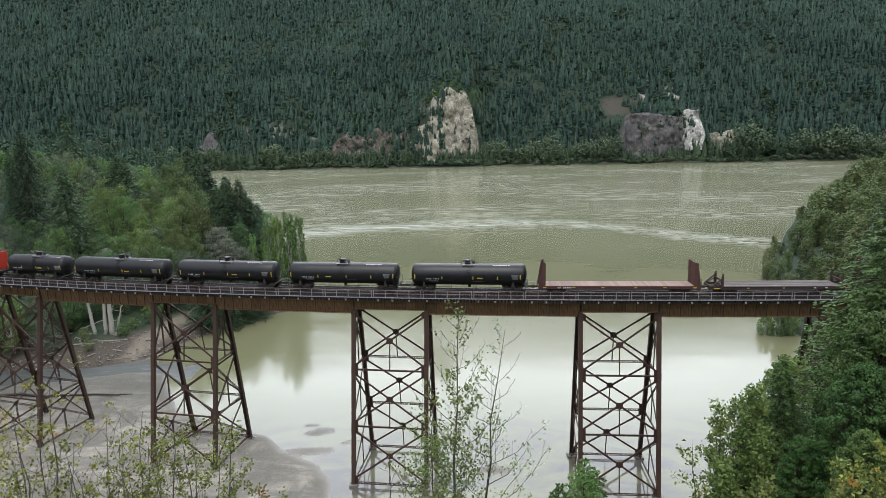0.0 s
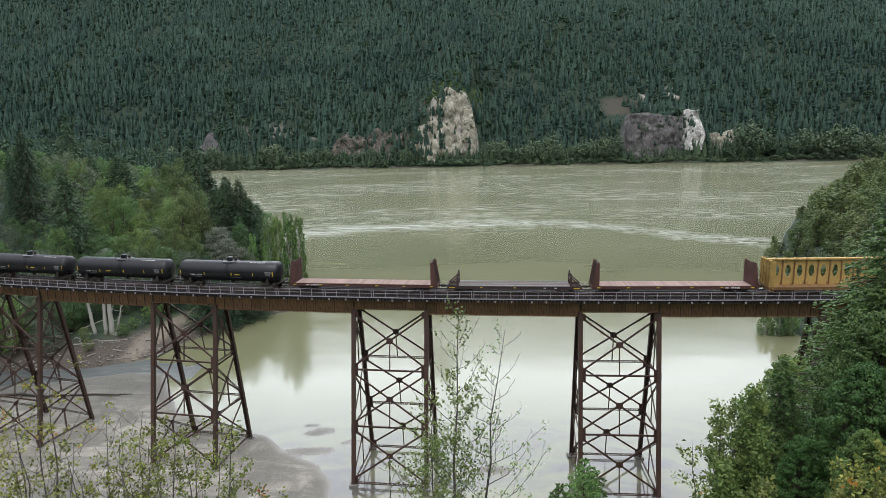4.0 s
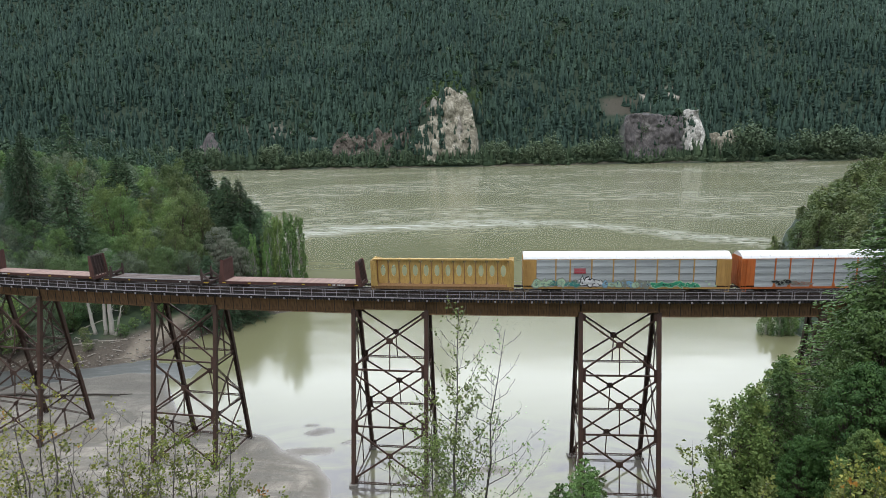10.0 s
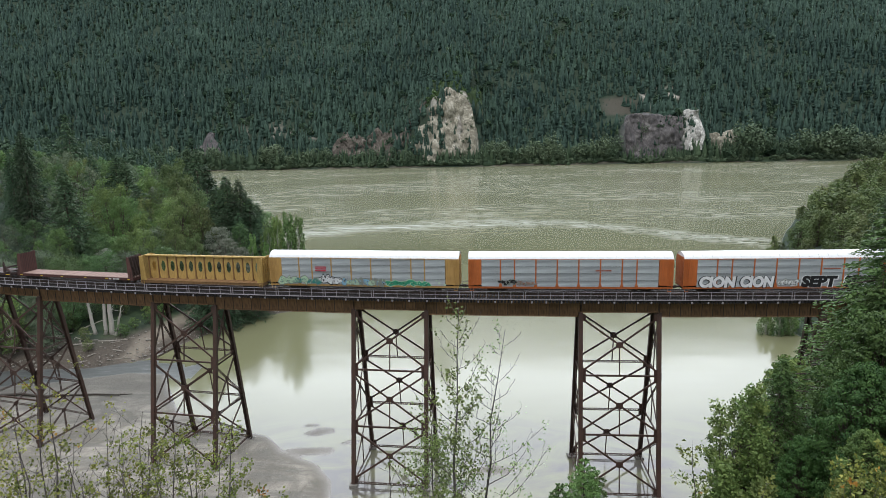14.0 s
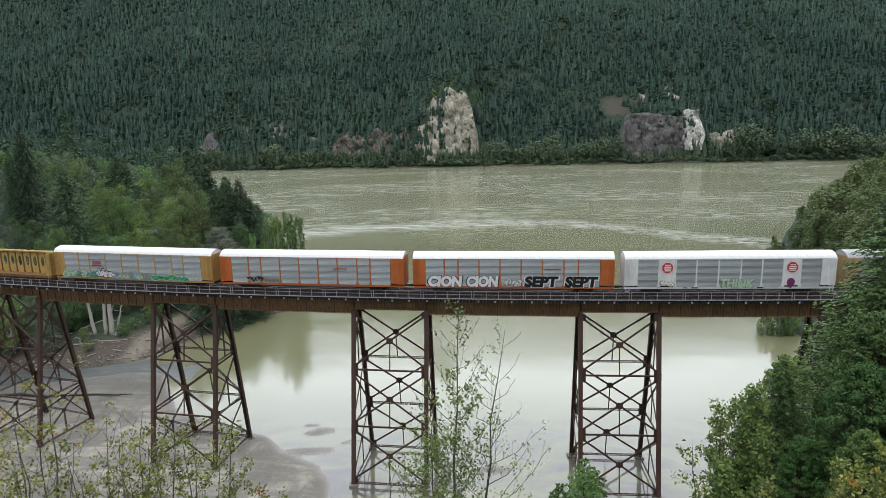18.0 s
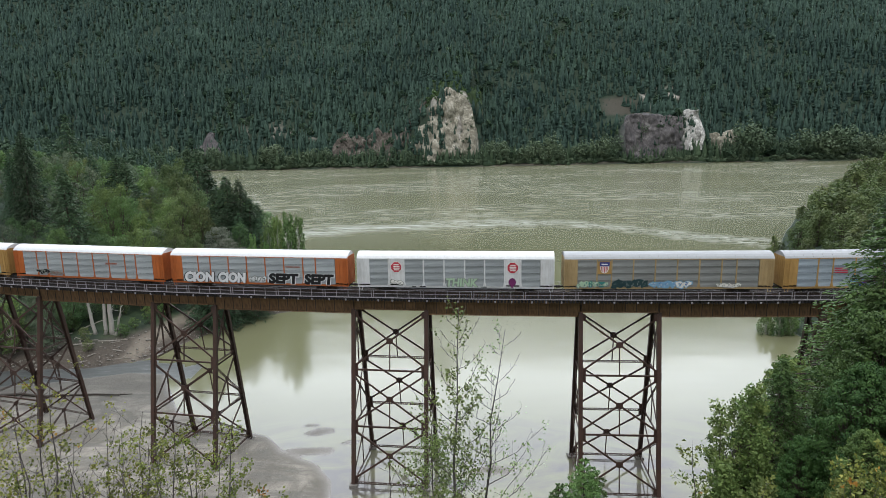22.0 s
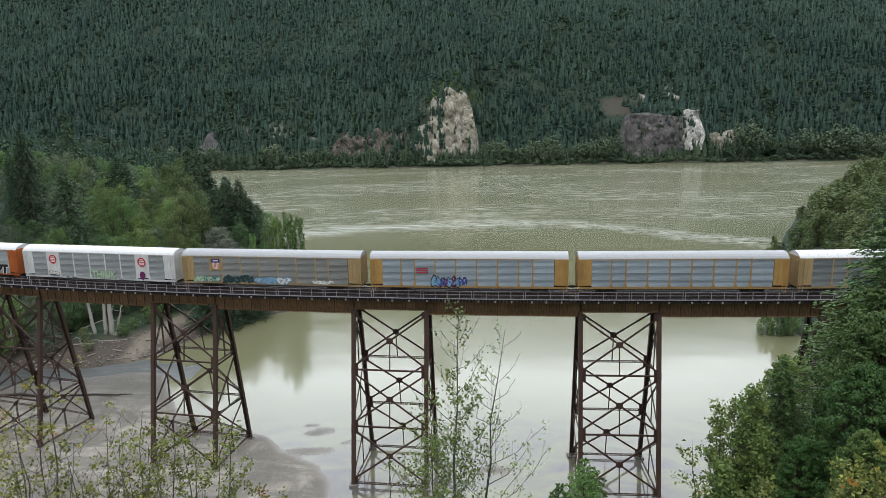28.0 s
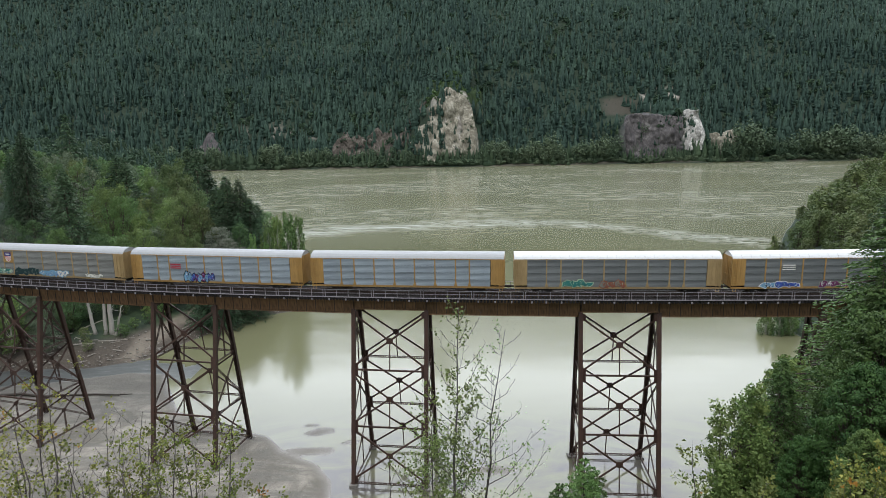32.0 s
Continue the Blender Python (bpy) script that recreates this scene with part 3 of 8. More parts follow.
def near_line(x, y, pts):
    d2 = np.full(x.shape, 1e18)
    for (ax, ay), (bx, by) in zip(pts, pts[1:]):
        ex, ey = bx - ax, by - ay
        t = np.clip(((x - ax) * ex + (y - ay) * ey) / (ex * ex + ey * ey), 0, 1)
        d2 = np.minimum(d2, (x - ax - t * ex) ** 2 + (y - ay - t * ey) ** 2)
    return np.sqrt(d2)


BANK_ROAD = [(-72, 133), (-71, 140), (-70, 150), (-66, 162), (-62, 175)]


def land_masks(x, y, z):
    """Where the land is sand, rubble, track, grass and rock."""
    dl = inside_depth(x, y, LEFT_BANK)
    sand = smooth(-3, 0, inside_depth(x, y, SAND_BAR)) * smooth(5.5, 3.5, z) * (y < 125)
    sand = np.maximum(sand, smooth(0.6, 0.2, z) * (y < 124) * (x < 30))
    sand = np.maximum(sand, smooth(0.2, -0.4, z) * (y < 400) * (x < 30))
    rub = smooth(-2, 0, dl) * smooth(13, 7, dl + 6 * fbm(x / 10, y / 10, 3, 47)) * (y < 185)
    dirt = smooth(2.8, 0.9, near_line(x, y, BANK_ROAD) + 2.4 * fbm(x / 4, y / 4, 3, 49)) * smooth(-1, 1, dl)
    fd = y - np.interp(x, FAR_X, FAR_Y)
    far = (fd > -20)
    nz = fbm(x / 14, y / 30, 4, 31)
    fine = fbm(x / 9, y / 12, 4, 67)
    rock = smooth(-22, 0, x + 16 * nz) * smooth(50, 42, x) * smooth(914, 922, y) * smooth(980, 970, y) * smooth(18, 30, z + 14 * fine)
    rock = np.maximum(rock, smooth(0.0, 0.1, fine) * smooth(335, 345, x) * smooth(415, 400, x) * smooth(92, 98, z) * smooth(124, 116, z))
    for ox, oy, rx, ry in ((-552, 1046, 5, 20), (-326, 1016, 9, 16), (-272, 1018, 13, 15), (-243, 1008, 7, 11), (-205, 1012, 6, 12)):
        rock = np.maximum(rock, 0.5 * ell(ox, oy, rx, ry, x, y, 0.7, 1.6, 61 + int(rx)) * far)
    dark = smooth(268, 280, x + 8 * nz) * smooth(366, 358, x) * smooth(24, 32, z) * smooth(946, 938, y)
    pale = smooth(360, 364, x + 5 * nz) * smooth(396, 390, x + 6 * fine) * smooth(30, 36, z + 8 * fine) * smooth(946, 938, y)
    scree = smooth(268, 280, x + 20 * nz) * smooth(338, 322, x + 20 * nz) * smooth(72, 76, z) * smooth(106, 100, z + 10 * nz)
    bank_g = smooth(8, 12, dl) * smooth(34, 24, dl) * smooth(0.0, 0.1, fbm(x / 7, y / 7, 3, 101)) * (y < 190) * 0.3
    grass = np.maximum(smooth(-30, -5, x + 30 * nz) * smooth(78, 62, x) * smooth(970, 978, y) * smooth(1040, 1020, y + 40 * nz),
                       smooth(3, 8, fd) * smooth(26, 16, fd) * (x > 430))
    return {"sand": sand, "rubble": np.maximum(rub, 0.7 * scree * far), "dirt": np.maximum(dirt, 0.7 * far * smooth(0, 1, fd) * smooth(4.5, 2.5, fd)), "grass": np.maximum(0.55 * grass * far, bank_g), "rock": rock * far,
            "dark_rock": dark * far, "pale_rock": pale * far}


def build_ground():
    nx, ny = len(GX), len(GY)
    verts = np.stack([XX.ravel(), YY.ravel(), ZZ.ravel()], axis=1)
    i = (np.arange(ny - 1)[:, None] * nx + np.arange(nx - 1)[None, :]).ravel()
    faces = np.stack([i, i + 1, i + 1 + nx, i + nx], axis=1)
    me = from_arrays("ground", verts, faces, M_GROUND, smooth=True)
    for name, vals in land_masks(XX, YY, ZZ).items():
        at = me.attributes.new(name, "FLOAT", "POINT")
        at.data.foreach_set("value", np.asarray(vals, dtype=np.float32).ravel())
    tagged(new("ground", me), "wooded valley floor and mountainside with sand and rock", "ground", kind="structure")


def build_water():
    bm = bmesh.new()
    for ax, bx in ((-4500, 0), (0, 4500)):
        v = [bm.verts.new(p) for p in ((ax, 20, 0), (bx, 20, 0), (bx, 1000, 0), (ax, 1000, 0))]
        bm.faces.new(v)
    bmesh.ops.remove_doubles(bm, verts=bm.verts, dist=0.01)
    tagged(mesh_ob("water", bm, M_WATER), "silty grey-green river with streaks of foam", "river", kind="structure")


def build_creek():
    """The shallow creek that winds over the sand into the river."""
    mid = [(-150, 122), (-118, 122.5), (-98, 122), (-84, 123), (-74, 124.5), (-67, 125), (-61, 124.5), (-56.5, 124), (-53, 124)]
    wid = [6.0, 6.0, 6.0, 6.2, 6.6, 6.4, 5.0, 4.0, 4.0]
    bm = bmesh.new()
    rows = []
    pts = []
    for i in range(len(mid) - 1):
        for k in range(6):
            f = k / 6
            pts.append((mid[i][0] + (mid[i + 1][0] - mid[i][0]) * f, mid[i][1] + (mid[i + 1][1] - mid[i][1]) * f, wid[i] + (wid[i + 1] - wid[i]) * f))
    for i, (x, y, w) in enumerate(pts):
        a, b = pts[max(i - 1, 0)], pts[min(i + 1, len(pts) - 1)]
        t = Vector((b[0] - a[0], b[1] - a[1])).normalized()
        z = max(0.02, min(0.5, ground_z(x, y) + 0.05))
        wob = 0.8 * sin(i * 0.9) + 0.5 * sin(i * 2.3)
        rows.append([bm.verts.new((x - t.y * (w + wob) * k, y + t.x * (w + wob) * k, z + 0.012 * (1 - abs(k)))) for k in (-1, -0.5, 0, 0.5, 1)])
    for a, b in zip(rows, rows[1:]):
        for k in range(4):
            bm.faces.new((a[k], a[k + 1], b[k + 1], b[k]))
    tagged(mesh_ob("creek", bm, M_CREEK), "shallow grey-blue creek crossing the sand bar", "creek", kind="structure")


def ground_z(x, y):
    return float(height(np.array([x]), np.array([y]))[0])


build_ground()
build_water()
build_creek()


# ---- rock faces across the river ----
LEDGES = []


def cliff(label, mat, xs, tops, y0, lean, foot, seed, step=1.6, depth=22.0):
    """A ragged rock face: tops holds its height along xs; it leans back by lean metres for each metre of height."""
    x = np.arange(xs[0], xs[-1] + step, step)
    rows = 44
    top = np.interp(x + 12 * fbm(x / 8, x * 0 + seed, 3, seed), xs, tops) + 5 * fbm(x / 5, x * 0 + 3.3, 4, seed + 1)
    f = np.linspace(0, 1, rows)
    X = np.repeat(x[None], rows, 0)
    Z = foot + (np.maximum(top, foot + 2)[None] - foot) * f[:, None]
    crag = fbm(X / 16, Z / 22, 5, seed + 2)
    block = np.floor(fbm(X / 9, Z / 7, 3, seed + 3) * 9) / 9
    edge = np.minimum(X - xs[0], xs[-1] - X)
    Y = y0 + lean * (Z - foot) - 22 * crag - 3 * block - 7 * np.abs(fbm(X / 7 + Z / 30, Z / 40, 3, seed + 5)) + 18 * smooth(14, 0, edge)
    X = X + 2.5 * fbm(X / 5 + 9, Z / 5, 3, seed + 4)
    V = np.stack([X, Y, Z], axis=2).reshape(-1, 3)
    # carry the sheet back into the slope along the top
    back = np.stack([X[-1], Y[-1] + depth, Z[-1] - 2], axis=1)
    V = np.concatenate([V, back])
    n = len(x)
    i = (np.arange(rows)[:, None] * n + np.arange(n - 1)[None]).ravel()
    F = np.stack([i, i + 1, i + 1 + n, i + n], axis=1)
    LEDGES.append(V[:len(x) * rows])
    tagged(new("rock_face", from_arrays("rock_face", V, F, mat)), label, "cliff", kind="structure")


cliff("broken tan and white rock cliff above the river", M_ROCK, (-54, -46, -38, -30, -22, -13, -6, 2, 10, 22, 35, 43, 49, 54, 59, 64), (16, 34, 40, 62, 64, 90, 92, 110, 119, 115, 108, 100, 88, 66, 40, 14), 919, 0.36, 4, 3)
cliff("dark weathered rock overgrown beside the tall cliff", M_ROCK_BROWN, (-78, -68, -58, -48, -38, -30, -20, -10), (10, 40, 50, 72, 76, 92, 100, 60), 936, 0.5, 4, 23)
cliff("dark broken rock streaked with white beside the tall cliff", M_ROCK_BROWN, (-176, -164, -150, -138, -128, -118, -108, -98, -88, -78, -68, -56, -46),
      (8, 40, 56, 44, 52, 40, 50, 60, 50, 60, 46, 58, 8), 930, 0.7, 4, 33)
cliff("dark grey rock wall above the far shore", M_ROCK_DARK, (268, 276, 284, 296, 310, 326, 342, 356, 364, 372), (10, 58, 71, 74, 72, 71, 69, 68, 66, 40), 912, 0.24, 4, 43)
cliff("chalk-white rock slab beside the dark rock wall", M_ROCK_PALE, (357, 364, 372, 383, 390, 397, 402), (20, 64, 78, 77, 62, 44, 20), 912, 0.25, 18, 53)
cliff("small pale outcrop above the far shore", M_ROCK, (402, 412, 426, 438, 448, 458), (6, 44, 36, 50, 34, 6), 909, 0.5, 4, 63)
cliff("grey rock spur among the conifers", M_ROCK_DARK, (-414, -402, -392, -384, -376, -369, -360, -350, -340), (10, 22, 38, 36, 54, 58, 44, 30, 8), 958, 0.75, 10, 73)


# ---- the far woods ----
def conifer_template(rng, tiers=4, pts=6):
    """A spire of overlapping skirts, each drawn in again under the next, with ragged rims."""
    jag = rng.uniform(0.72, 1.28, pts)
    vs, fs, rings = [(0.085 * cos(2 * pi * j / pts), 0.085 * sin(2 * pi * j / pts), -0.16) for j in range(pts)], [], [0]
    for k in range(tiers):
        f = k / tiers
        z0 = 0.02 + 0.89 * f
        r = 0.215 * (1 - f) ** 1.06 * rng.uniform(0.84, 1.16)
        for rr, zz in ((r, z0), (r * 0.60, z0 + 0.66 / tiers)):
            off = rng.uniform(0, 6.28)
            rings.append(len(vs))
            for j in range(pts):
                q = rr * jag[j] * rng.uniform(0.78, 1.22)
                a = off * 0.15 + 2 * pi * j / pts
                vs.append((q * cos(a), q * sin(a), zz + rng.uniform(-0.025, 0.025)))
    tip = len(vs)
    vs.append((0, 0, 1.0))
    for a, b in zip(rings, rings[1:]):
        for j in range(pts):
            k = (j + 1) % pts
            fs += [(a + j, a + k, b + k), (a + j, b + k, b + j)]
    for j in range(pts):
        fs.append((rings[-1] + j, rings[-1] + (j + 1) % pts, tip))
    return np.array(vs), np.array(fs)


def clump_template(rng, count=260, s0=0.019, s1=0.038):
    """A rounded, uneven crown of loose leaf clumps on a short stem."""
    vs, fs = [], []
    lobes = [(rng.uniform(-0.22, 0.22), rng.uniform(-0.22, 0.22), rng.uniform(0.35, 0.78), rng.uniform(0.14, 0.26)) for _ in range(7)]
    for _ in range(count):
        lx, ly, lz, lr = lobes[rng.integers(0, 7)]
        d = rng.normal(size=3)
        d /= np.linalg.norm(d)
        c = np.array((lx, ly, lz)) + d * lr * rng.uniform(0.75, 1.05) * (1, 1, 1.15)
        u = np.cross(d, rng.normal(size=3))
        u /= np.linalg.norm(u)
        w = np.cross(d, u)
        s = rng.uniform(s0, s1)
        b = len(vs)
        for a, r in ((0, 1.2), (1.5, 0.9), (3.1, 1.2), (4.6, 0.8)):
            vs.append(c + s * r * (u * cos(a) + w * sin(a)) + d * rng.uniform(-0.02, 0.02))
        fs += [(b, b + 1, b + 2), (b, b + 2, b + 3)]
    return np.array(vs), np.array(fs)


def scatter(name, templates, xs, ys, zs, hs, rng, mat, wide=(0.8, 1.25)):
    """Many small plants joined into one mesh, each with a tone of its own."""
    pick = rng.integers(0, len(templates), len(xs))
    V, F, T, base = [], [], [], 0
    for ti, (tv, tf) in enumerate(templates):
        idx = np.nonzero(pick == ti)[0]
        if len(idx) == 0:
            continue
        a = rng.uniform(0, 2 * pi, len(idx))
        w = hs[idx] * rng.uniform(*wide, len(idx))
        c, s = np.cos(a), np.sin(a)
        lean = rng.normal(0, 0.025, (2, len(idx), 1))
        x = (tv[None, :, 0] * c[:, None] - tv[None, :, 1] * s[:, None]) * w[:, None] + xs[idx][:, None]
        y = (tv[None, :, 0] * s[:, None] + tv[None, :, 1] * c[:, None]) * w[:, None] + ys[idx][:, None]
        z = tv[None, :, 2] * hs[idx][:, None]
        x, y = x + lean[0] * z, y + lean[1] * z
        V.append(np.stack([x, y, z + zs[idx][:, None]], axis=2).reshape(-1, 3))
        T.append(np.repeat(np.clip(rng.normal(0.42, 0.24, len(idx)), 0, 1), len(tv)))
        F.append((tf[None] + (np.arange(len(idx)) * len(tv))[:, None, None]).reshape(-1, 3) + base)
        base += len(idx) * len(tv)
    me = from_arrays(name, np.concatenate(V), np.concatenate(F), mat)
    at = me.attributes.new("tone", "FLOAT", "POINT")
    at.data.foreach_set("value", np.concatenate(T).astype(np.float32))
    return me


def far_woods():
    rng = np.random.default_rng(5)
    cone = [conifer_template(rng, 5, 6) for _ in range(5)] + [conifer_template(rng, 4, 6) for _ in range(5)]
    clump = [clump_template(rng, 330, 0.020, 0.040) for _ in range(6)]
    loose = [clump_template(rng, 80, 0.05, 0.09) for _ in range(5)]
    small = [conifer_template(rng, 3, 5) for _ in range(8)]
    # the mountainside, in a loose grid so that no two stand in one place
    gx, gy = np.meshgrid(np.arange(-1250, 1250, 8.2), np.arange(914, 1640, 8.8))
    x = (gx + rng.uniform(-4.4, 4.4, gx.shape)).ravel()
    y = (gy + rng.uniform(-4.7, 4.7, gy.shape)).ravel()
    keep = np.abs(x) < 0.80 * y
    x, y = x[keep], y[keep]
    z = height(x, y)
    mk = land_masks(x, y, z)
    bare = np.maximum.reduce([mk["rock"], mk["dark_rock"], mk["pale_rock"], 0.95 * mk["rubble"], 0.98 * mk["grass"]])
    thin = fbm(x / 60, y / 60, 4, 61)
    fd = y - np.interp(x, FAR_X, FAR_Y)
    keep = (rng.uniform(0, 1, x.shape) > bare * 0.96) & (rng.uniform(0, 1, x.shape) > smooth(0.14, 0.32, thin) * 0.3) & (fd > 9)
    x, y, z, fd, thin = x[keep], y[keep], z[keep], fd[keep], thin[keep]
    hs = rng.uniform(13, 27, x.shape) * (1 - 0.25 * smooth(0, 0.2, thin)) * (1 - 0.12 * smooth(100, 500, fd))
    open_scree = (x > 270) & (x < 338 - 0.25 * (fd - 24)) & (fd > 24) & (z < 103)
    hs = np.where(open_scree, hs * 0.22, hs)
    inface = ((x > -22) & (x < 44) & (fd > 6) & (fd < 62)) | ((x > 274) & (x < 396) & (fd > 4) & (fd < 34))
    hs = np.where(inface & (fd > 14), hs * 0.35, hs)
    hs = hs * (1 - 0.45 * ((fd < 26) & (x > 262) & (x < 420)) - 0.3 * ((fd < 26) & (x > -30) & (x < 60)))
    patch = fbm(x / 45, y / 80, 3, 71)
    broad = ((rng.uniform(0, 1, x.shape) < 0.05 + 0.5 * smooth(0.16, 0.24, patch)) & (fd > 60)) | ((fd < 45) & (rng.uniform(0, 1, x.shape) < 0.25 + 0.5 * (x > 430)))
    c = ~broad
    fx = np.concatenate([rng.uniform(-110, 75, 80), rng.uniform(-64, -20, 26), rng.uniform(40, 74, 26), rng.uniform(255, 465, 95), rng.uniform(352, 410, 24), rng.uniform(-420, -100, 130), rng.uniform(60, 440, 80)])
    fy = np.interp(fx, FAR_X, FAR_Y) + rng.uniform(5, 15, len(fx))
    fz = height(fx, fy)
    fh = rng.uniform(14, 31, len(fx)) * (1 - 0.22 * ((fx > -170) & (fx < 60)) - 0.30 * ((fx > 268) & (fx < 372)))
    x, y, z, hs, broad = np.concatenate([x, fx]), np.concatenate([y, fy]), np.concatenate([z, fz]), np.concatenate([hs, fh]), np.concatenate([broad, np.zeros(len(fx), bool)])
    fd = np.concatenate([fd, np.full(len(fx), 10.0)])
    c = ~broad
    high = c & (fd > 330)
    me = scatter("high_conifer_wood", small, x[high], y[high], z[high] - 0.8, hs[high], rng, M_HAZED_CONIFER, (1.15, 1.65))
    tagged(new("high_conifer_wood", me), "dark green conifers high on the mountainside", "forest", kind="stuff")
    shore = c & (fd < 30)
    me = scatter("shore_conifers", cone, x[shore], y[shore], z[shore] - 0.8, hs[shore], rng, M_SHORE_CONIFER, (0.9, 1.5))
    tagged(new("shore_conifers", me), "dark conifers standing along the far shore", "trees", kind="stuff")
    low = c & (fd <= 330) & ~shore
    me = scatter("far_conifer_wood", cone, x[low], y[low], z[low] - 0.8, hs[low], rng, M_HAZED_CONIFER, (1.05, 1.55))
    tagged(new("far_conifer_wood", me), "dense dark green conifer forest on the mountainside", "forest", kind="stuff")
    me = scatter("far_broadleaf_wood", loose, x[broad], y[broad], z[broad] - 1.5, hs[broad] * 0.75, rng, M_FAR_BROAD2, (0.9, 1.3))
    tagged(new("far_broadleaf_wood", me), "patches of lighter broadleaf trees on the mountainside", "forest", kind="stuff")
    # a few grey snags
    k = rng.choice(np.nonzero(c & (fd > 60))[0], 160, replace=False)
    snag = [(np.array([(0.012, 0, 0), (-0.006, 0.01, 0), (-0.006, -0.01, 0), (0, 0, 1.0), (0.05, 0.02, 0.75), (0, 0, 0.66), (0, 0, 0.70), (-0.04, 0.03, 0.9), (0, 0, 0.80), (0, 0, 0.84)]),
             np.array([(0, 1, 3), (1, 2, 3), (2, 0, 3), (5, 6, 4), (8, 9, 7)]))]
    me = scatter("far_snags", snag, x[k] + 3, y[k] - 3, z[k] - 0.5, hs[k] * 1.1, rng, M_SNAG, (0.9, 1.1))
    tagged(new("far_snags", me), "grey dead snags among the conifers", "dead trees", kind="stuff")
    # broadleaf trees along the far shore
    n = 460
    x = rng.uniform(-720, 760, n)
    y = np.interp(x, FAR_X, FAR_Y) + rng.uniform(3, 24, n)
    z = height(x, y)
    low = 0.60 * ((np.abs(x - 340) < 80) | (np.abs(x - 15) < 30)) + 0.10 * (x < 270)
    keep = rng.uniform(0, 1, n) > low
    x, y, z = x[keep], y[keep], z[keep]
    hs = (10 + 22 * rng.uniform(0, 1, len(x)) ** 1.4) * (1 + 0.75 * (x > 440)) * (1 - 0.25 * ((x > -170) & (x < 60))) * (1 + 0.8 * fbm(x / 30, x * 0, 3, 97)) * (1 - 0.35 * (np.abs(x - 340) < 80)) * (1 + 0.3 * ((x > 130) & (x < 262)))
    me = scatter("far_shore_trees", clump, x, y, z - 1.0, hs, rng, M_FAR_BROAD, (0.9, 1.3))
    tagged(new("far_shore_trees", me), "pale green cottonwoods lining the far shore", "trees", kind="stuff")
    # low bushes along the water's edge
    n = 620
    x = rng.uniform(-430, 780, n)
    y = np.interp(x, FAR_X, FAR_Y) + rng.uniform(0.5, 7, n)
    me = scatter("shore_bushes", loose, x, y, height(x, y) - 0.8, rng.uniform(4, 11, n), rng, M_FAR_BROAD, (1.0, 1.7))
    tagged(new("shore_bushes", me), "green bushes along the far shore", "shrubs", kind="stuff")
    # bushes and stunted conifers rooted in the rock's ledges
    flank = LEDGES[0][(LEDGES[0][:, 0] < 6) & (LEDGES[0][:, 2] > 20)]
    flank = flank[rng.choice(len(flank), 80, replace=False)]
    tagged(new("flank_conifers", scatter("flank_conifers", cone, flank[:, 0], flank[:, 1] - 1.0, flank[:, 2] - 3.0, rng.uniform(6, 15, 80), rng, M_HAZED_CONIFER, (1.0, 1.4))),
           "conifers rooted in the broken flank of the cliff", "trees", kind="stuff")
    bx, by = rng.uniform(-24, 66, 150), rng.uniform(962, 1040, 150)
    tagged(new("clifftop_bushes", scatter("clifftop_bushes", loose, bx, by, height(bx, by) - 1.0, rng.uniform(3, 8, 150), rng, M_CLIFF_BUSH, (1.0, 1.6))),
           "green bushes on the ledge above the cliff", "shrubs", kind="stuff")
    P = np.concatenate([v[rng.choice(len(v), max(6, len(v) // 15), replace=False)] for v in LEDGES])
    P = P[rng.uniform(0, 1, len(P)) < smooth(-0.05, 0.12, fbm(P[:, 0] / 11, P[:, 2] / 11, 3, 131))]
    hs = rng.uniform(2.0, 6.5, len(P))
    c = rng.uniform(0, 1, len(P)) < 0.4
    tagged(new("ledge_bushes", scatter("ledge_bushes", loose, P[~c, 0], P[~c, 1] - 0.6, P[~c, 2] - 1.0, hs[~c], rng, M_FAR_BROAD2, (0.9, 1.4))),
           "small bushes rooted in the cliff's ledges", "shrubs", kind="stuff")
    tagged(new("ledge_conifers", scatter("ledge_conifers", cone, P[c, 0], P[c, 1] - 0.6, P[c, 2] - 1.0, hs[c] * 1.6, rng, M_HAZED_CONIFER, (0.9, 1.3))),
           "stunted conifers rooted in the cliff's ledges", "trees", kind="stuff")
    # the left bank's farther woods
    n = 1200
    x, y = rng.uniform(-640, -80, n), rng.uniform(395, 1000, n)
    d = inside_depth(x, y, LEFT_BANK)
    keep = (d > 3) & (x > -0.82 * y - 20) & (d < 220)
    x, y = x[keep], y[keep]
    z = height(x, y)
    hs = rng.uniform(15, 27, len(x))
    c = rng.uniform(0, 1, len(x)) < 0.45
    tagged(new("left_bank_conifers", scatter("left_bank_conifers", cone, x[c], y[c], z[c] - 0.5, hs[c] * 1.1, rng, M_HAZED_CONIFER, (0.9, 1.3))),
           "distant dark conifers on the near river bank", "forest", kind="stuff")
    c = ~c
    tagged(new("left_bank_woods", scatter("left_bank_woods", clump, x[c], y[c], z[c] - 0.8, hs[c], rng, M_FAR_BROAD2, (0.9, 1.4))),
           "distant broadleaf trees on the near river bank", "forest", kind="stuff")


far_woods()
# ---- the viaduct ----
TOWERS = [(-97.8, -87.3), (-66.2, -55.8), (-34.86, -24.47), (-3.14, 7.36), (28.64, 39.09), (60.37, 70.8)]
LEVELS = (25.2, 16.73, 8.63, 0.50)
END_L, END_R = -125.0, 76.0


def leg_lat(z):
    return 1.358 + 0.16 * (25.2 - z)


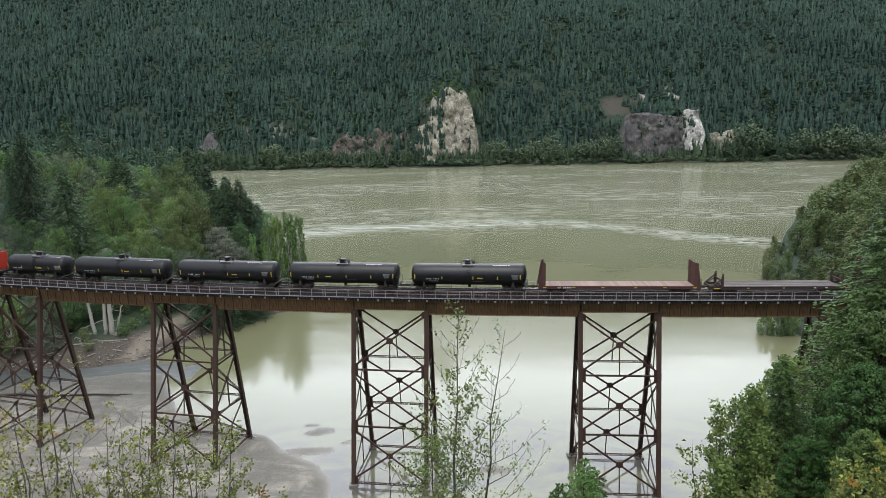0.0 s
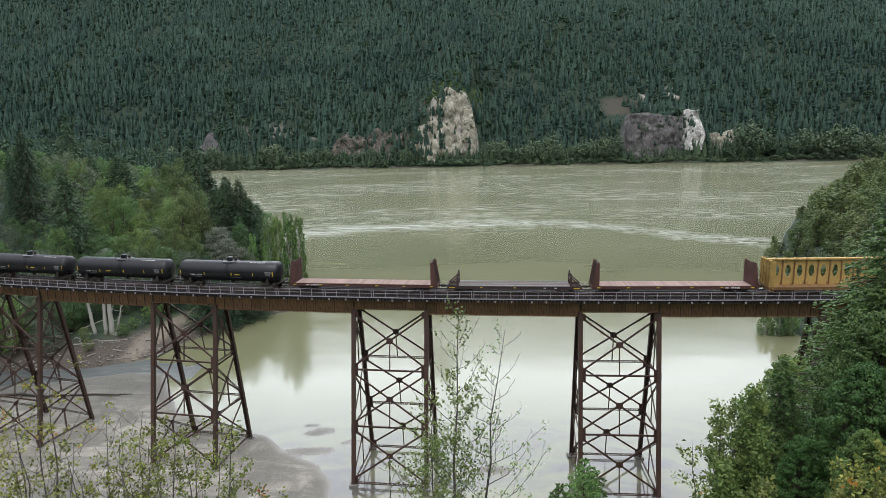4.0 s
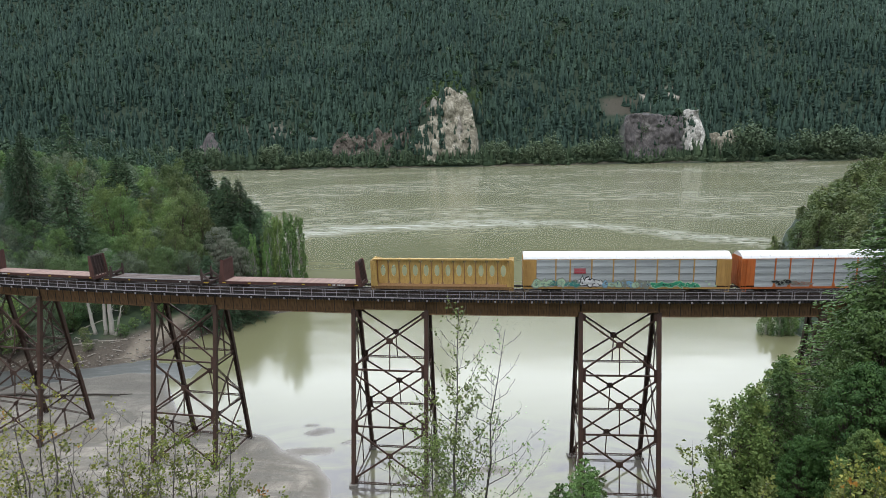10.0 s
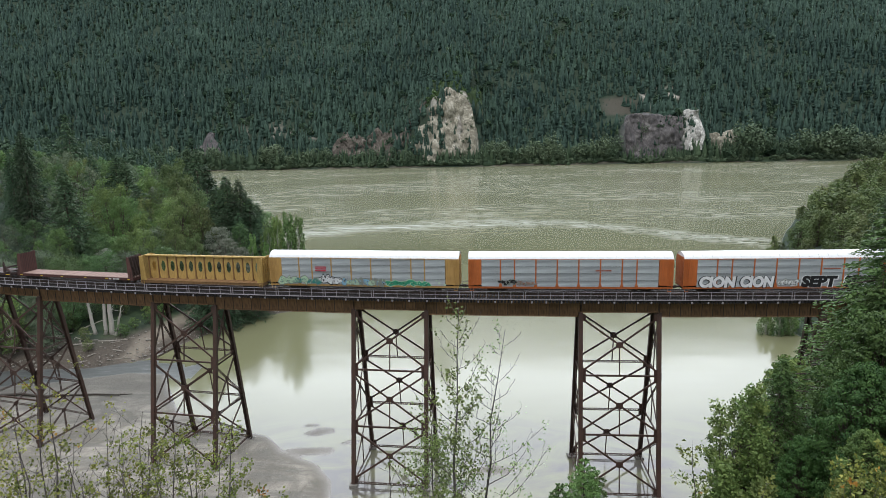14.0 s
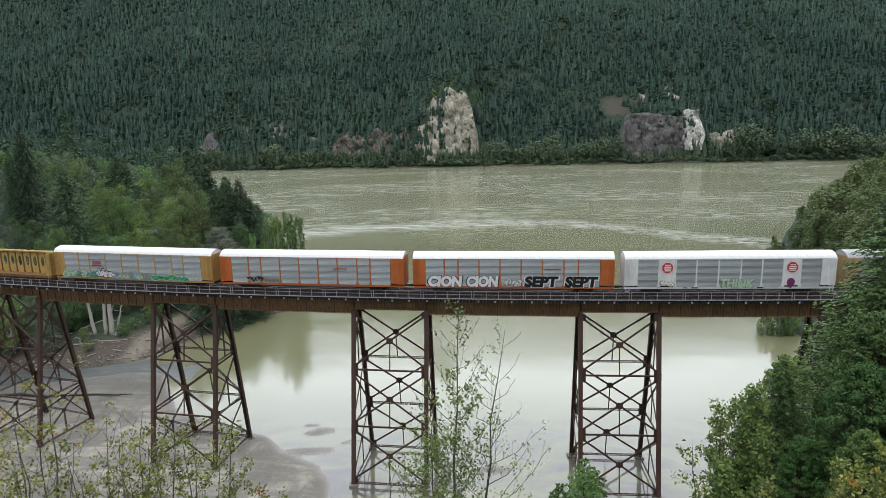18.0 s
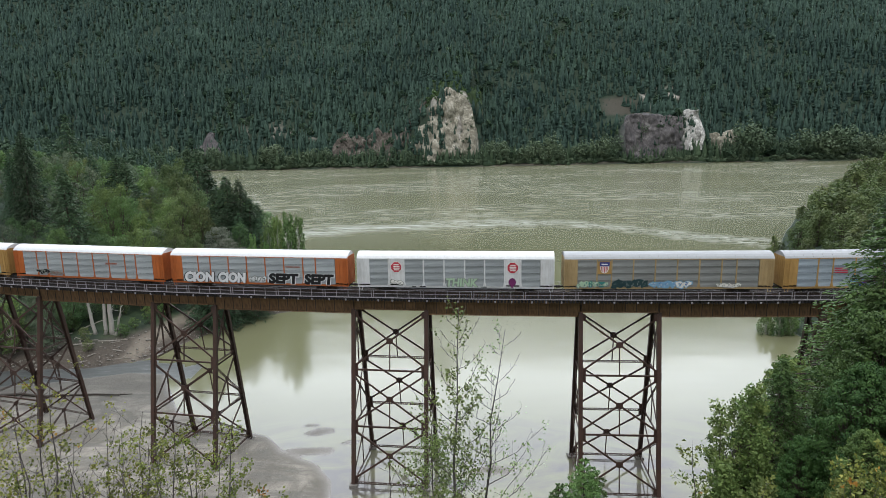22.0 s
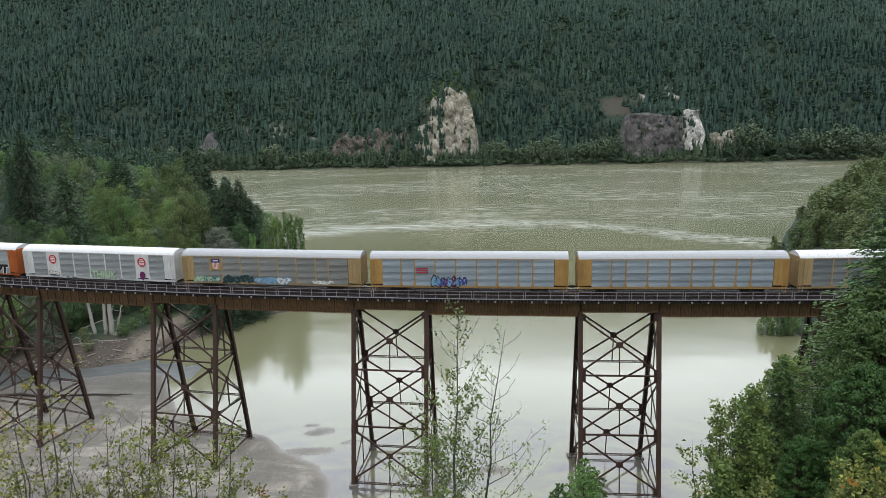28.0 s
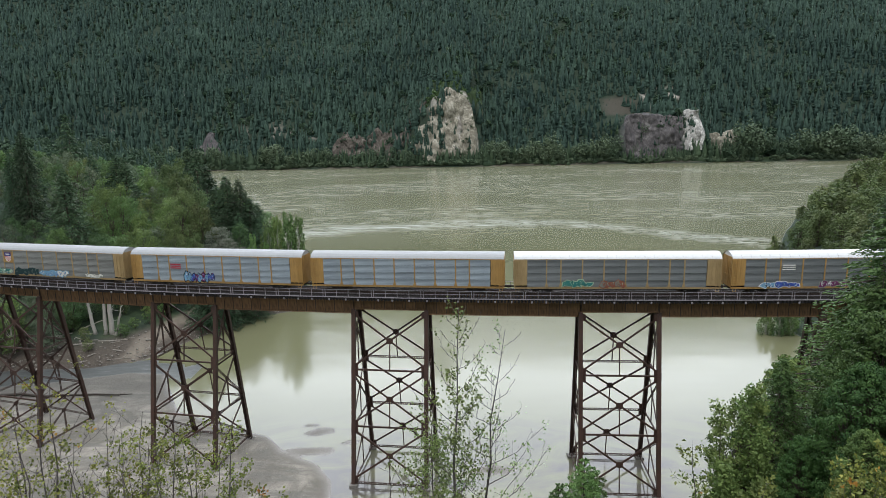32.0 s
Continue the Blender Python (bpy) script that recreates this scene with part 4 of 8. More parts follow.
def laced(bm, a, b, width, depth, face, bar=0.07, pitch=0.42):
    """A built-up member: two bars with zigzag lacing between them. face: the way its laced side looks."""
    a, b, face = Vector(a), Vector(b), Vector(face)
    d = b - a
    ln = d.length
    d.normalize()
    sd = d.cross(face).normalized()
    up = sd.cross(d).normalized()
    for k in (-1, 1):
        o = sd * (k * (width - bar) / 2)
        beam(bm, a + o, b + o, bar, depth, up)
    n = max(2, int(ln / pitch))
    for f in (-1, 1):
        o = up * (f * (depth / 2 - 0.012))
        for i in range(n):
            k = 1 if (i + (f > 0)) % 2 else -1
            p = a + d * (ln * i / n) - sd * (k * (width - bar) / 2) + o
            q = a + d * (ln * (i + 1) / n) + sd * (k * (width - bar) / 2) + o
            beam(bm, p, q, 0.06, 0.014, up)


def channel(bm, a, b, width, depth, face, t=0.035):
    """A member with a plate towards face and two flanges behind it."""
    a, b, face = Vector(a), Vector(b), Vector(face)
    d = (b - a).normalized()
    sd = d.cross(face).normalized()
    up = sd.cross(d).normalized()
    beam(bm, a + up * (depth / 2 - t / 2), b + up * (depth / 2 - t / 2), width, t, up)
    for k in (-1, 1):
        o = sd * (k * (width / 2 - t / 2)) - up * (t / 2)
        beam(bm, a + o, b + o, t, depth - t, up)


def gusset(bm, c, u, v, w, h, t):
    """A plate with cut corners, in the plane of u and v."""
    c, u, v = Vector(c), Vector(u).normalized(), Vector(v).normalized()
    nrm = u.cross(v).normalized()
    ring = [(-0.5, -0.28), (-0.28, -0.5), (0.28, -0.5), (0.5, -0.28), (0.5, 0.28), (0.28, 0.5), (-0.28, 0.5), (-0.5, 0.28)]
    lo = [bm.verts.new(c + u * (x * w) + v * (y * h) - nrm * (t / 2)) for x, y in ring]
    hi = [bm.verts.new(c + u * (x * w) + v * (y * h) + nrm * (t / 2)) for x, y in ring]
    bm.faces.new(lo[::-1])
    bm.faces.new(hi)
    for i in range(8):
        bm.faces.new((lo[i], lo[(i + 1) % 8], hi[(i + 1) % 8], hi[i]))


def build_tower(sl, sr, label):
    tower = empty("viaduct_tower")
    tagged(tower, label, "trestle tower", "towers of the viaduct")
    mx, my = track((sl + sr) / 2)
    tower.location = (mx, my, 0)
    inv = Matrix.Translation((-mx, -my, 0))

    def P(s, side, z):
        x, y = track(s, side * leg_lat(z))
        return inv @ Vector((x, y, z))

    def mk(name, bm, mat=M_STEEL):
        return part(name, bm, mat, tower)

    along = (P(sr, 0, 25) - P(sl, 0, 25)).normalized()
    feet = {}
    for s in (sl, sr):
        for side in (1, -1):
            x, y = track(s, side * leg_lat(0.5))
            g = ground_z(x, y)
            zb = max(0.35, g + 0.1) if g < 1.5 else g + 0.2
            x, y = track(s, side * leg_lat(zb))
            feet[s, side] = max(zb, ground_z(x, y) + 0.1)
    for s in (sl, sr):
        out = (P(s, 1, 10) - P(s, -1, 10)).normalized()
        for side in (1, -1):
            zb = feet[s, side]
            bm = bmesh.new()
            a, b = P(s, side, 25.35), P(s, side, zb)
            face = out * side
            channel(bm, a, b, 0.56, 0.52, face)
            # lacing on the open side
            d = (b - a).normalized()
            sd = d.cross(face).normalized()
            up = sd.cross(d).normalized()
            n = int((b - a).length / 0.5)
            for i in range(n):
                k = 1 if i % 2 else -1
                p = a + (b - a) * (i / n) - sd * (k * 0.25) - up * 0.25
                q = a + (b - a) * ((i + 1) / n) + sd * (k * 0.25) - up * 0.25
                beam(bm, p, q, 0.07, 0.016, up)
            # splice plates
            for z in LEVELS[1:3]:
                if z > zb + 1:
                    c = P(s, side, z)
                    beam(bm, c + d * 0.55 + up * 0.262, c - d * 0.55 + up * 0.262, 0.58, 0.03, up)
            mk("leg", bm)
            bm = bmesh.new()
            box(bm, b.x - 0.6, b.y - 0.6, zb - 1.6, b.x + 0.6, b.y + 0.6, zb - 0.02, 0.06)
            mk("footing", bm, M_CONC)
    # bracing along the track, on both faces
    for side in (1, -1):
        out = (P(sl, side, 10) - P(sl, -side, 10)).normalized()
        for i in range(3):
            zt, zb = LEVELS[i], LEVELS[i + 1]
            zb = max(zb, feet[sl, side] + 0.2, feet[sr, side] + 0.2)
            if zb > zt - 3:
                break
            zt2 = zt - (0.55 if i == 0 else 0.45)
            zb2 = zb + 0.45
            A, B, C, D = P(sl, side, zt2), P(sr, side, zt2), P(sl, side, zb2), P(sr, side, zb2)
            ctr = (A + B + C + D) / 4
            for p, q, o in ((A, D, 0.05), (B, C, -0.05)):
                bm = bmesh.new()
                p, q = p + (q - p).normalized() * 0.25 + out * o, q - (q - p).normalized() * 0.25 + out * o
                if side > 0:
                    channel(bm, p, q, 0.26, 0.10, out, 0.03)
                else:
                    channel(bm, p, q, 0.25, 0.14, out, 0.03)
                mk("diagonal", bm)
            bm = bmesh.new()
            gusset(bm, ctr + out * 0.09, along, (0, 0, 1), 0.95, 0.85, 0.03)
            mk("gusset_plate", bm)
            for p, sg in ((A, 1), (B, -1), (C, 1), (D, -1)):
                bm = bmesh.new()
                gusset(bm, p + along * (sg * 0.32) + out * 0.12, along, (0, 0, 1), 0.75, 1.0, 0.025)
                mk("gusset_plate", bm)
            a, b = P(sl, side, zb), P(sr, side, zb)
            if i == 2 and min(feet[sl, side], feet[sr, side]) > 0.36:
                continue
            bm = bmesh.new()
            if i == 2 or side < 0:
                laced(bm, a + along * 0.25, b - along * 0.25, 0.36, 0.12, out, 0.09, 0.36)
            else:
                channel(bm, a + along * 0.25, b - along * 0.25, 0.26, 0.14, out, 0.03)
            mk("strut", bm)
            bm = bmesh.new()
            beam(bm, ctr, (a + b) / 2, 0.15, 0.10, out)
            mk("hanger", bm)
    # bracing across the track, on both bents
    for s in (sl, sr):
        out = (P(s, 1, 10) - P(s, -1, 10)).normalized()
        for i in range(3):
            zt, zb = LEVELS[i], max(LEVELS[i + 1], feet[s, 1] + 0.2, feet[s, -1] + 0.2)
            if zb > zt - 3:
                break
            A, B, C, D = P(s, 1, zt - 0.7), P(s, -1, zt - 0.7), P(s, 1, zb + 0.5), P(s, -1, zb + 0.5)
            for p, q, o in ((A, D, 0.06), (B, C, -0.06)):
                bm = bmesh.new()
                laced(bm, p + along * o, q + along * o, 0.30, 0.10, along, 0.07, 0.34)
                mk("sway_brace", bm)
            # the crossing of the two
            wt, wb = (A - B).length, (C - D).length
            ctr = (A + B) / 2 + ((C + D) / 2 - (A + B) / 2) * (wt / (wt + wb))
            bm = bmesh.new()
            gusset(bm, ctr, out, (0, 0, 1), 0.7, 0.7, 0.17)
            mk("gusset_plate", bm)
            a, b = P(s, 1, zb), P(s, -1, zb)
            bm = bmesh.new()
            laced(bm, a, b, 0.30, 0.12, along, 0.07, 0.36)
            mk("strut", bm)
            bm = bmesh.new()
            laced(bm, ctr, (a + b) / 2, 0.26, 0.10, along, 0.06, 0.34)
            mk("hanger", bm)
    # cap beam on each bent
    for s in (sl, sr):
        bm = bmesh.new()
        a, b = P(s, 1.35 / leg_lat(25), 25.0), P(s, -1.35 / leg_lat(25), 25.0)
        beam(bm, a, b, 0.5, 0.5)
        mk("cap_beam", bm)
    return tower


def build_girder(sa, sb, bottom, lat, label):
    """One plate girder between two bents, with its flanges and stiffeners."""
    ax, ay = track(sa, lat)
    bx, by = track(sb, lat)
    ln = hypot(bx - ax, by - ay) - 0.03
    g = empty("plate_girder", pose((ax + bx) / 2, (ay + by) / 2, 0, 0, 0, math.degrees(atan2(by - ay, bx - ax))))
    tagged(g, label, "bridge girder", "girders of the viaduct")
    top = 27.18
    n = max(3, round(ln / 1.45))
    w = ln / n
    bm = bmesh.new()
    box(bm, -w / 2 + 0.004, -0.02, bottom + 0.05, w / 2 - 0.004, 0.02, top - 0.05)
    web = part("web_panel", bm, M_RUST, g)
    web.location = (-ln / 2 + w / 2, 0, 0)
    for i in range(1, n):
        share("web_panel", web.data, g, Matrix.Translation((-ln / 2 + w * (i + 0.5), 0, 0)))
    for z in (bottom, top):
        bm = bmesh.new()
        box(bm, -ln / 2, -0.21, z - 0.03, ln / 2, 0.21, z + 0.03)
        # the angles that join flange and web
        k = 1 if z == bottom else -1
        for sd in (-1, 1):
            box(bm, -ln / 2, sd * 0.021 if sd > 0 else -0.045, z + k * 0.03 if k > 0 else z - 0.19, ln / 2, 0.045 if sd > 0 else -0.021, z + 0.19 if k > 0 else z - 0.03)
        part("flange", bm, M_RUST, g)
    bm = bmesh.new()
    box(bm, -0.025, -0.11, bottom + 0.04, 0.028, -0.021, top - 0.04)
    box(bm, -0.045, 0.021, bottom + 0.04, 0.045, 0.12, top - 0.04)
    st = part("stiffener", bm, M_STEEL_D, g)
    st.location = (-ln / 2 + 0.06, 0, 0)
    for i in range(1, n + 1):
        share("stiffener", st.data, g, Matrix.Translation((-ln / 2 + (w * i if i < n else ln - 0.06), 0, 0)))
    return g


def build_deck():
    rng = random.Random(3)
    # sleepers: too many to count, one mesh
    bm = bmesh.new()
    s = -400.0
    while s < 540:
        half = 1.85 if END_L < s < END_R else 1.3
        w = 0.12 + rng.uniform(-0.008, 0.01)
        a, b = track(s, half + rng.uniform(-0.06, 0.06)), track(s, -half + rng.uniform(-0.06, 0.06))
        z = 27.42 + rng.uniform(-0.01, 0.01)
        beam(bm, (*a, z), (*b, z), w * 2, 0.36)
        s += 0.46 if END_L - 5 < s < END_R + 5 else 0.62
    ties = mesh_ob("sleepers", bm, M_TIE)
    tagged(ties, "dark creosoted timber sleepers under the rails", "sleepers", kind="stuff")
    # timbers that carry the walkways out beyond the girders
    bm = bmesh.new()
    s = END_L + 0.3
    while s < END_R - 0.3:
        for sd in (1, -1):
            a, b = track(s, sd * (2.80 + rng.uniform(-0.05, 0.03))), track(s, sd * 1.50)
            z = 27.20 + rng.uniform(-0.015, 0.015)
            beam(bm, (*a, z), (*b, z), 0.27, 0.44)
        s += 0.46
    tagged(mesh_ob("walkway_timbers", bm, M_TIE), "dark timber ends carrying the walkways", "timbers", kind="stuff")
    # rails and inner guard rails
    def sweep(name, lat, z0, z1, w, lo, hi, mat, step=3.0):
        bm = bmesh.new()
        rows = []
        n = int((hi - lo) / step)
        for i in range(n + 1):
            q = lo + (hi - lo) * i / n
            a, b = track(q, lat - w / 2), track(q, lat + w / 2)
            rows.append([bm.verts.new((*a, z0)), bm.verts.new((*b, z0)), bm.verts.new((*b, z1)), bm.verts.new((*a, z1))])
        for r0, r1 in zip(rows, rows[1:]):
            for k in range(4):
                bm.faces.new((r0[k], r0[(k + 1) % 4], r1[(k + 1) % 4], r1[k]))
        bm.faces.new(rows[0][::-1])
        bm.faces.new(rows[-1])
        return mesh_ob(name, bm, mat)
    for lat in (-0.753, 0.753):
        tagged(sweep("rail", lat, 27.60, RAIL, 0.075, -400, 540, M_RAIL), "worn steel rail on timber sleepers", "rail", "running rails", "structure")
    for lat in (-0.42, 0.42):
        tagged(sweep("guard_rail", lat, 27.60, 27.77, 0.07, END_L, END_R, M_RAIL), "rusty inner guard rail on the viaduct", "rail", "guard rails", "structure")
    # walkways with their outer channel
    for side, nm in ((1, "near"), (-1, "far")):
        wk = empty("walkway")
        tagged(wk, "grey steel grating walkway with pipe railing along the viaduct", "walkway", "walkways of the viaduct")
        sec = 6.95
        q = END_L
        post_me = None
        k = 0
        while q < END_R - 1:
            e = min(q + sec, END_R)
            ax, ay = track(q, side * 2.42)
            bx, by = track(e, side * 2.42)
            ln = hypot(bx - ax, by - ay)
            m = pose((ax + bx) / 2, (ay + by) / 2, 0, 0, 0, math.degrees(atan2(by - ay, bx - ax)))
            far = side < 0
            bm = bmesh.new()
            box(bm, -ln / 2, -0.42, 27.46, ln / 2, 0.42, 27.50)
            for i in range(9):
                yy = -0.40 + 0.1 * i
                box(bm, -ln / 2, yy - 0.012, 27.50, ln / 2, yy + 0.012, 27.53)
            gr = part("grating", bm, M_GRATE, wk)
            gr.matrix_basis = m
            bm = bmesh.new()
            yo = -0.44 if not far else 0.44
            box(bm, -ln / 2, min(yo, yo * 1.16), 27.44, ln / 2, max(yo, yo * 1.16), 27.55)
            part("edge_channel", bm, M_GALV, wk).matrix_basis = m
            for z, nm2 in ((28.55, "handrail"), (28.08, "mid_rail")):
                bm = bmesh.new()
                beam(bm, (-ln / 2 + 0.04, yo, z), (ln / 2 - 0.04, yo, z), 0.046, 0.046)
                part(nm2, bm, M_GALV, wk).matrix_basis = m
            if post_me is None:
                bm = bmesh.new()
                box(bm, -0.035, -0.035, 27.45, 0.035, 0.035, 28.56)
                post_me = part("post", bm, M_GALV, wk)
                post_me.matrix_basis = m @ Matrix.Translation((-ln / 2 + 0.1, yo, 0))
                bm = bmesh.new()
                box(bm, -0.10, -0.07, 26.98, 0.10, 0.03, 27.24)
                box(bm, -0.035, 0.0, 26.92, 0.035, 0.9, 26.97)
                brk = part("bracket", bm, M_GALV, wk)
                brk.matrix_basis = m @ Matrix.Translation((-ln / 2 + 0.1, yo, 0))
            for i in range(5):
                f = -ln / 2 + 0.16 + (ln - 0.32) * i / 4
                share("post", post_me.data, wk, m @ Matrix.Translation((f, yo, 0)))
            for i in range(3):
                f = -ln / 2 + 0.9 + (ln - 1.6) * i / 2.6 + rng.uniform(-0.25, 0.25)
                mm = m @ Matrix.Translation((f, yo, 0)) @ (Matrix.Rotation(pi, 4, "Z") if far else Matrix.Identity(4))
                share("bracket", brk.data, wk, mm)
            q, k = e, k + 1


for _l, _r in TOWERS:
    build_tower(_l, _r, "brown riveted steel tower with laced cross bracing")
_ends = [END_L] + [v for t in TOWERS for v in t] + [END_R]
for _i, (_a, _b) in enumerate(zip(_ends, _ends[1:])):
    _on = _i % 2 == 1
    for _lat in (1.25, -1.25):
        build_girder(_a, _b, 25.32 if _on else 24.72, _lat,
                     "rusty brown riveted plate girder over a tower" if _on else "rusty brown riveted plate girder spanning between towers")
build_deck()


def build_abutments():
    for s, k in ((END_L, -1), (END_R, 1)):
        x, y = track(s + k * 1.5)
        bm = bmesh.new()
        box(bm, -1.6, -2.6, 15, 1.6, 2.6, 24.6, 0.08)
        box(bm, (0.4 if k > 0 else -1.6), -2.6, 24.6, (1.6 if k > 0 else -0.4), 2.6, 27.05, 0.05)
        ob = mesh_ob("abutment", bm, M_CONC)
        ob.matrix_basis = pose(x, y, 0, 0, 0, math.degrees(heading(s)))
        tagged(ob, "weathered concrete abutment of the viaduct", "abutment", kind="structure")


build_abutments()
# ---- the train ----
def panel_mat_of(name, light, dark, rough=0.55):
    """Galvanised sheet: level bands of tarnish, a faint grid of dents, each sheet a little different."""
    m, n, l, b = material(name, rough, 0.1)
    v = coords(n, l)
    band = noise_tex(n, l, coords(n, l, (0.35, 1, 5.0)), 1.0, 4, 0.6)
    grid = noise_tex(n, l, coords(n, l, (3.2, 1, 0.5)), 1.0, 3, 0.6)
    fine = noise_tex(n, l, v, 9.0, 4, 0.6)
    oi = n.new("ShaderNodeObjectInfo")
    mx = n.new("ShaderNodeMath")
    mx.operation = "MULTIPLY_ADD"
    l.new(oi.outputs["Random"], mx.inputs[0])
    mx.inputs[1].default_value = 0.22
    l.new(band, mx.inputs[2])
    col = ramp(n, l, mx.outputs["Value"], [(0.38, dark), (0.78, light)])
    col = mixc(n, l, ramp(n, l, grid, [(0.45, 0.0), (0.75, 0.5)]), col, tuple(c * 0.78 for c in light))
    col = mixc(n, l, ramp(n, l, fine, [(0.55, 0.0), (0.85, 0.4)]), col, tuple(c * 0.6 for c in dark))
    l.new(col, b.inputs["Base Color"])
    bump(n, l, b, grid, 0.2, 0.01)
    return m


CARS = []            # thing, place along the line at the start, half the distance of its trucks
M_BLACK = painted("black_tank_paint", (0.010, 0.010, 0.013), (0.032, 0.029, 0.027), 0.35, 0.40, 0.8)
M_UNDER = painted("grimy_underframe", (0.030, 0.026, 0.024), (0.07, 0.05, 0.035), 0.4, 0.85, 1.5, streak=False)
M_WHEEL = painted("wheel_steel", (0.11, 0.08, 0.06), (0.05, 0.035, 0.03), 0.5, 0.55, 2.0, streak=False, metal=0.5)
M_YELLOW = painted("yellow_marks", (0.62, 0.44, 0.04), (0.25, 0.18, 0.08), 0.35, 0.6)
M_WHITE = painted("white_marks", (0.66, 0.66, 0.65), (0.30, 0.28, 0.26), 0.3, 0.6)
M_GREYMARK = painted("grey_stencil", (0.27, 0.27, 0.28), (0.10, 0.10, 0.10), 0.4, 0.7)
M_RED = painted("locomotive_red", (0.50, 0.035, 0.020), (0.18, 0.05, 0.03), 0.35, 0.4)
M_BROWN = painted("boxcar_red_paint", (0.105, 0.045, 0.038), (0.05, 0.032, 0.026), 0.5, 0.8)
M_BROWN_D = painted("dark_flatcar_brown", (0.062, 0.038, 0.034), (0.035, 0.026, 0.022), 0.5, 0.85)
M_DECKGREY = painted("worn_steel_deck", (0.115, 0.090, 0.082), (0.05, 0.04, 0.036), 0.5, 0.8)
M_PLANK = painted("worn_deck_planks", (0.30, 0.205, 0.175), (0.20, 0.15, 0.13), 0.5, 0.9, 1.5, streak=False, rnd=0.18)
M_CYELLOW = painted("centerbeam_yellow", (0.50, 0.335, 0.105), (0.15, 0.080, 0.035), 0.65, 0.65, 1.6)
M_CRUST = painted("rusty_yellow_sill", (0.24, 0.135, 0.055), (0.10, 0.05, 0.025), 0.6, 0.8)
M_PANEL = panel_mat_of("galvanised_side_panel", (0.41, 0.445, 0.46), (0.24, 0.258, 0.27))
M_PANEL_S = panel_mat_of("shiny_side_panel", (0.36, 0.42, 0.47), (0.20, 0.235, 0.265), 0.42)
M_PANEL_T = panel_mat_of("tarnished_side_panel", (0.27, 0.28, 0.27), (0.15, 0.15, 0.14))
M_PANEL_D = panel_mat_of("dull_side_panel", (0.37, 0.40, 0.41), (0.21, 0.228, 0.232))
M_PANEL_K = panel_mat_of("dark_side_panel", (0.205, 0.222, 0.225), (0.105, 0.114, 0.116))
M_ROOF_W = painted("white_roof", (0.80, 0.82, 0.84), (0.45, 0.44, 0.42), 0.22, 0.5, 0.7, streak=False)
M_ROOF_G = painted("grey_roof", (0.42, 0.44, 0.46), (0.30, 0.30, 0.30), 0.3, 0.55, 0.7, streak=False)
M_ORANGE = painted("orange_paint", (0.47, 0.125, 0.028), (0.15, 0.06, 0.03), 0.35, 0.55)
M_RACKYEL = painted("rack_yellow_paint", (0.44, 0.262, 0.082), (0.18, 0.10, 0.045), 0.4, 0.6)
M_RACKTAN = painted("faded_rack_yellow", (0.40, 0.285, 0.135), (0.17, 0.11, 0.06), 0.45, 0.65)
M_RACKWHITE = painted("rack_white_paint", (0.68, 0.69, 0.69), (0.30, 0.25, 0.20), 0.35, 0.6)


def _truck_mesh():
    bm = bmesh.new()
    for sd in (-1, 1):
        y = sd * 1.0
        box(bm, -1.25, y - 0.08, 0.52, 1.25, y + 0.08, 0.72, 0.03)
        box(bm, -0.45, y - 0.09, 0.24, 0.45, y + 0.09, 0.40, 0.03)
        for k in (-1, 1):
            beam(bm, (k * 0.45, y, 0.32), (k * 0.85, y, 0.62), 0.14, 0.14)
            box(bm, k * 0.9 - 0.17, y - 0.12, 0.30, k * 0.9 + 0.17, y + 0.12, 0.62, 0.03)
        for xx in (-0.2, 0.0, 0.2):
            lathe(bm, [(0.40, 0.07), (0.54, 0.07)], 8, "z", (xx, y, 0))
    box(bm, -0.2, -1.05, 0.54, 0.2, 1.05, 0.78, 0.03)
    return bm


def _wheelset_mesh():
    bm = bmesh.new()
    lathe(bm, [(-1.0, 0.08), (1.0, 0.08)], 8, "y")
    for sd in (-1, 1):
        lathe(bm, [(sd * 0.66, 0.44), (sd * 0.69, 0.48), (sd * 0.71, 0.455), (sd * 0.80, 0.445), (sd * 0.80, 0.36), (sd * 0.775, 0.34), (sd * 0.775, 0.14), (sd * 0.82, 0.12)], 18, "y")
    return bm


_TRUCK = _WHEELS = None


def add_trucks(car, half):
    """Two trucks with two wheelsets each."""
    global _TRUCK, _WHEELS
    for x in (-half, half):
        if _TRUCK is None:
            tr = part("truck", _truck_mesh(), M_UNDER, car)
            _TRUCK = tr.data
        else:
            tr = share("truck", _TRUCK, car)
        tr.location = (x, 0, 0)
        for k in (-0.9, 0.9):
            if _WHEELS is None:
                w = part("wheelset", _wheelset_mesh(), M_WHEEL, tr)
                _WHEELS = w.data
            else:
                w = share("wheelset", _WHEELS, tr)
            w.location = (k, 0, 0.455)


def add_couplers(car, length):
    for k in (-1, 1):
        bm = bmesh.new()
        e = k * length / 2
        x0, x1 = sorted((e - k * 0.95, e - k * 0.02))
        box(bm, x0, -0.09, 0.72, x1, 0.09, 0.95, 0.02)
        x0, x1 = sorted((e - k * 0.28, e + k * 0.0))
        box(bm, x0, -0.18, 0.66, x1, 0.18, 1.0, 0.05)
        tube(bm, [(e - k * 0.7, -0.35, 0.72), (e - k * 0.4, -0.37, 0.45), (e - k * 0.05, -0.3, 0.42)], [0.03] * 3, 5)
        part("coupler", bm, M_UNDER, car)


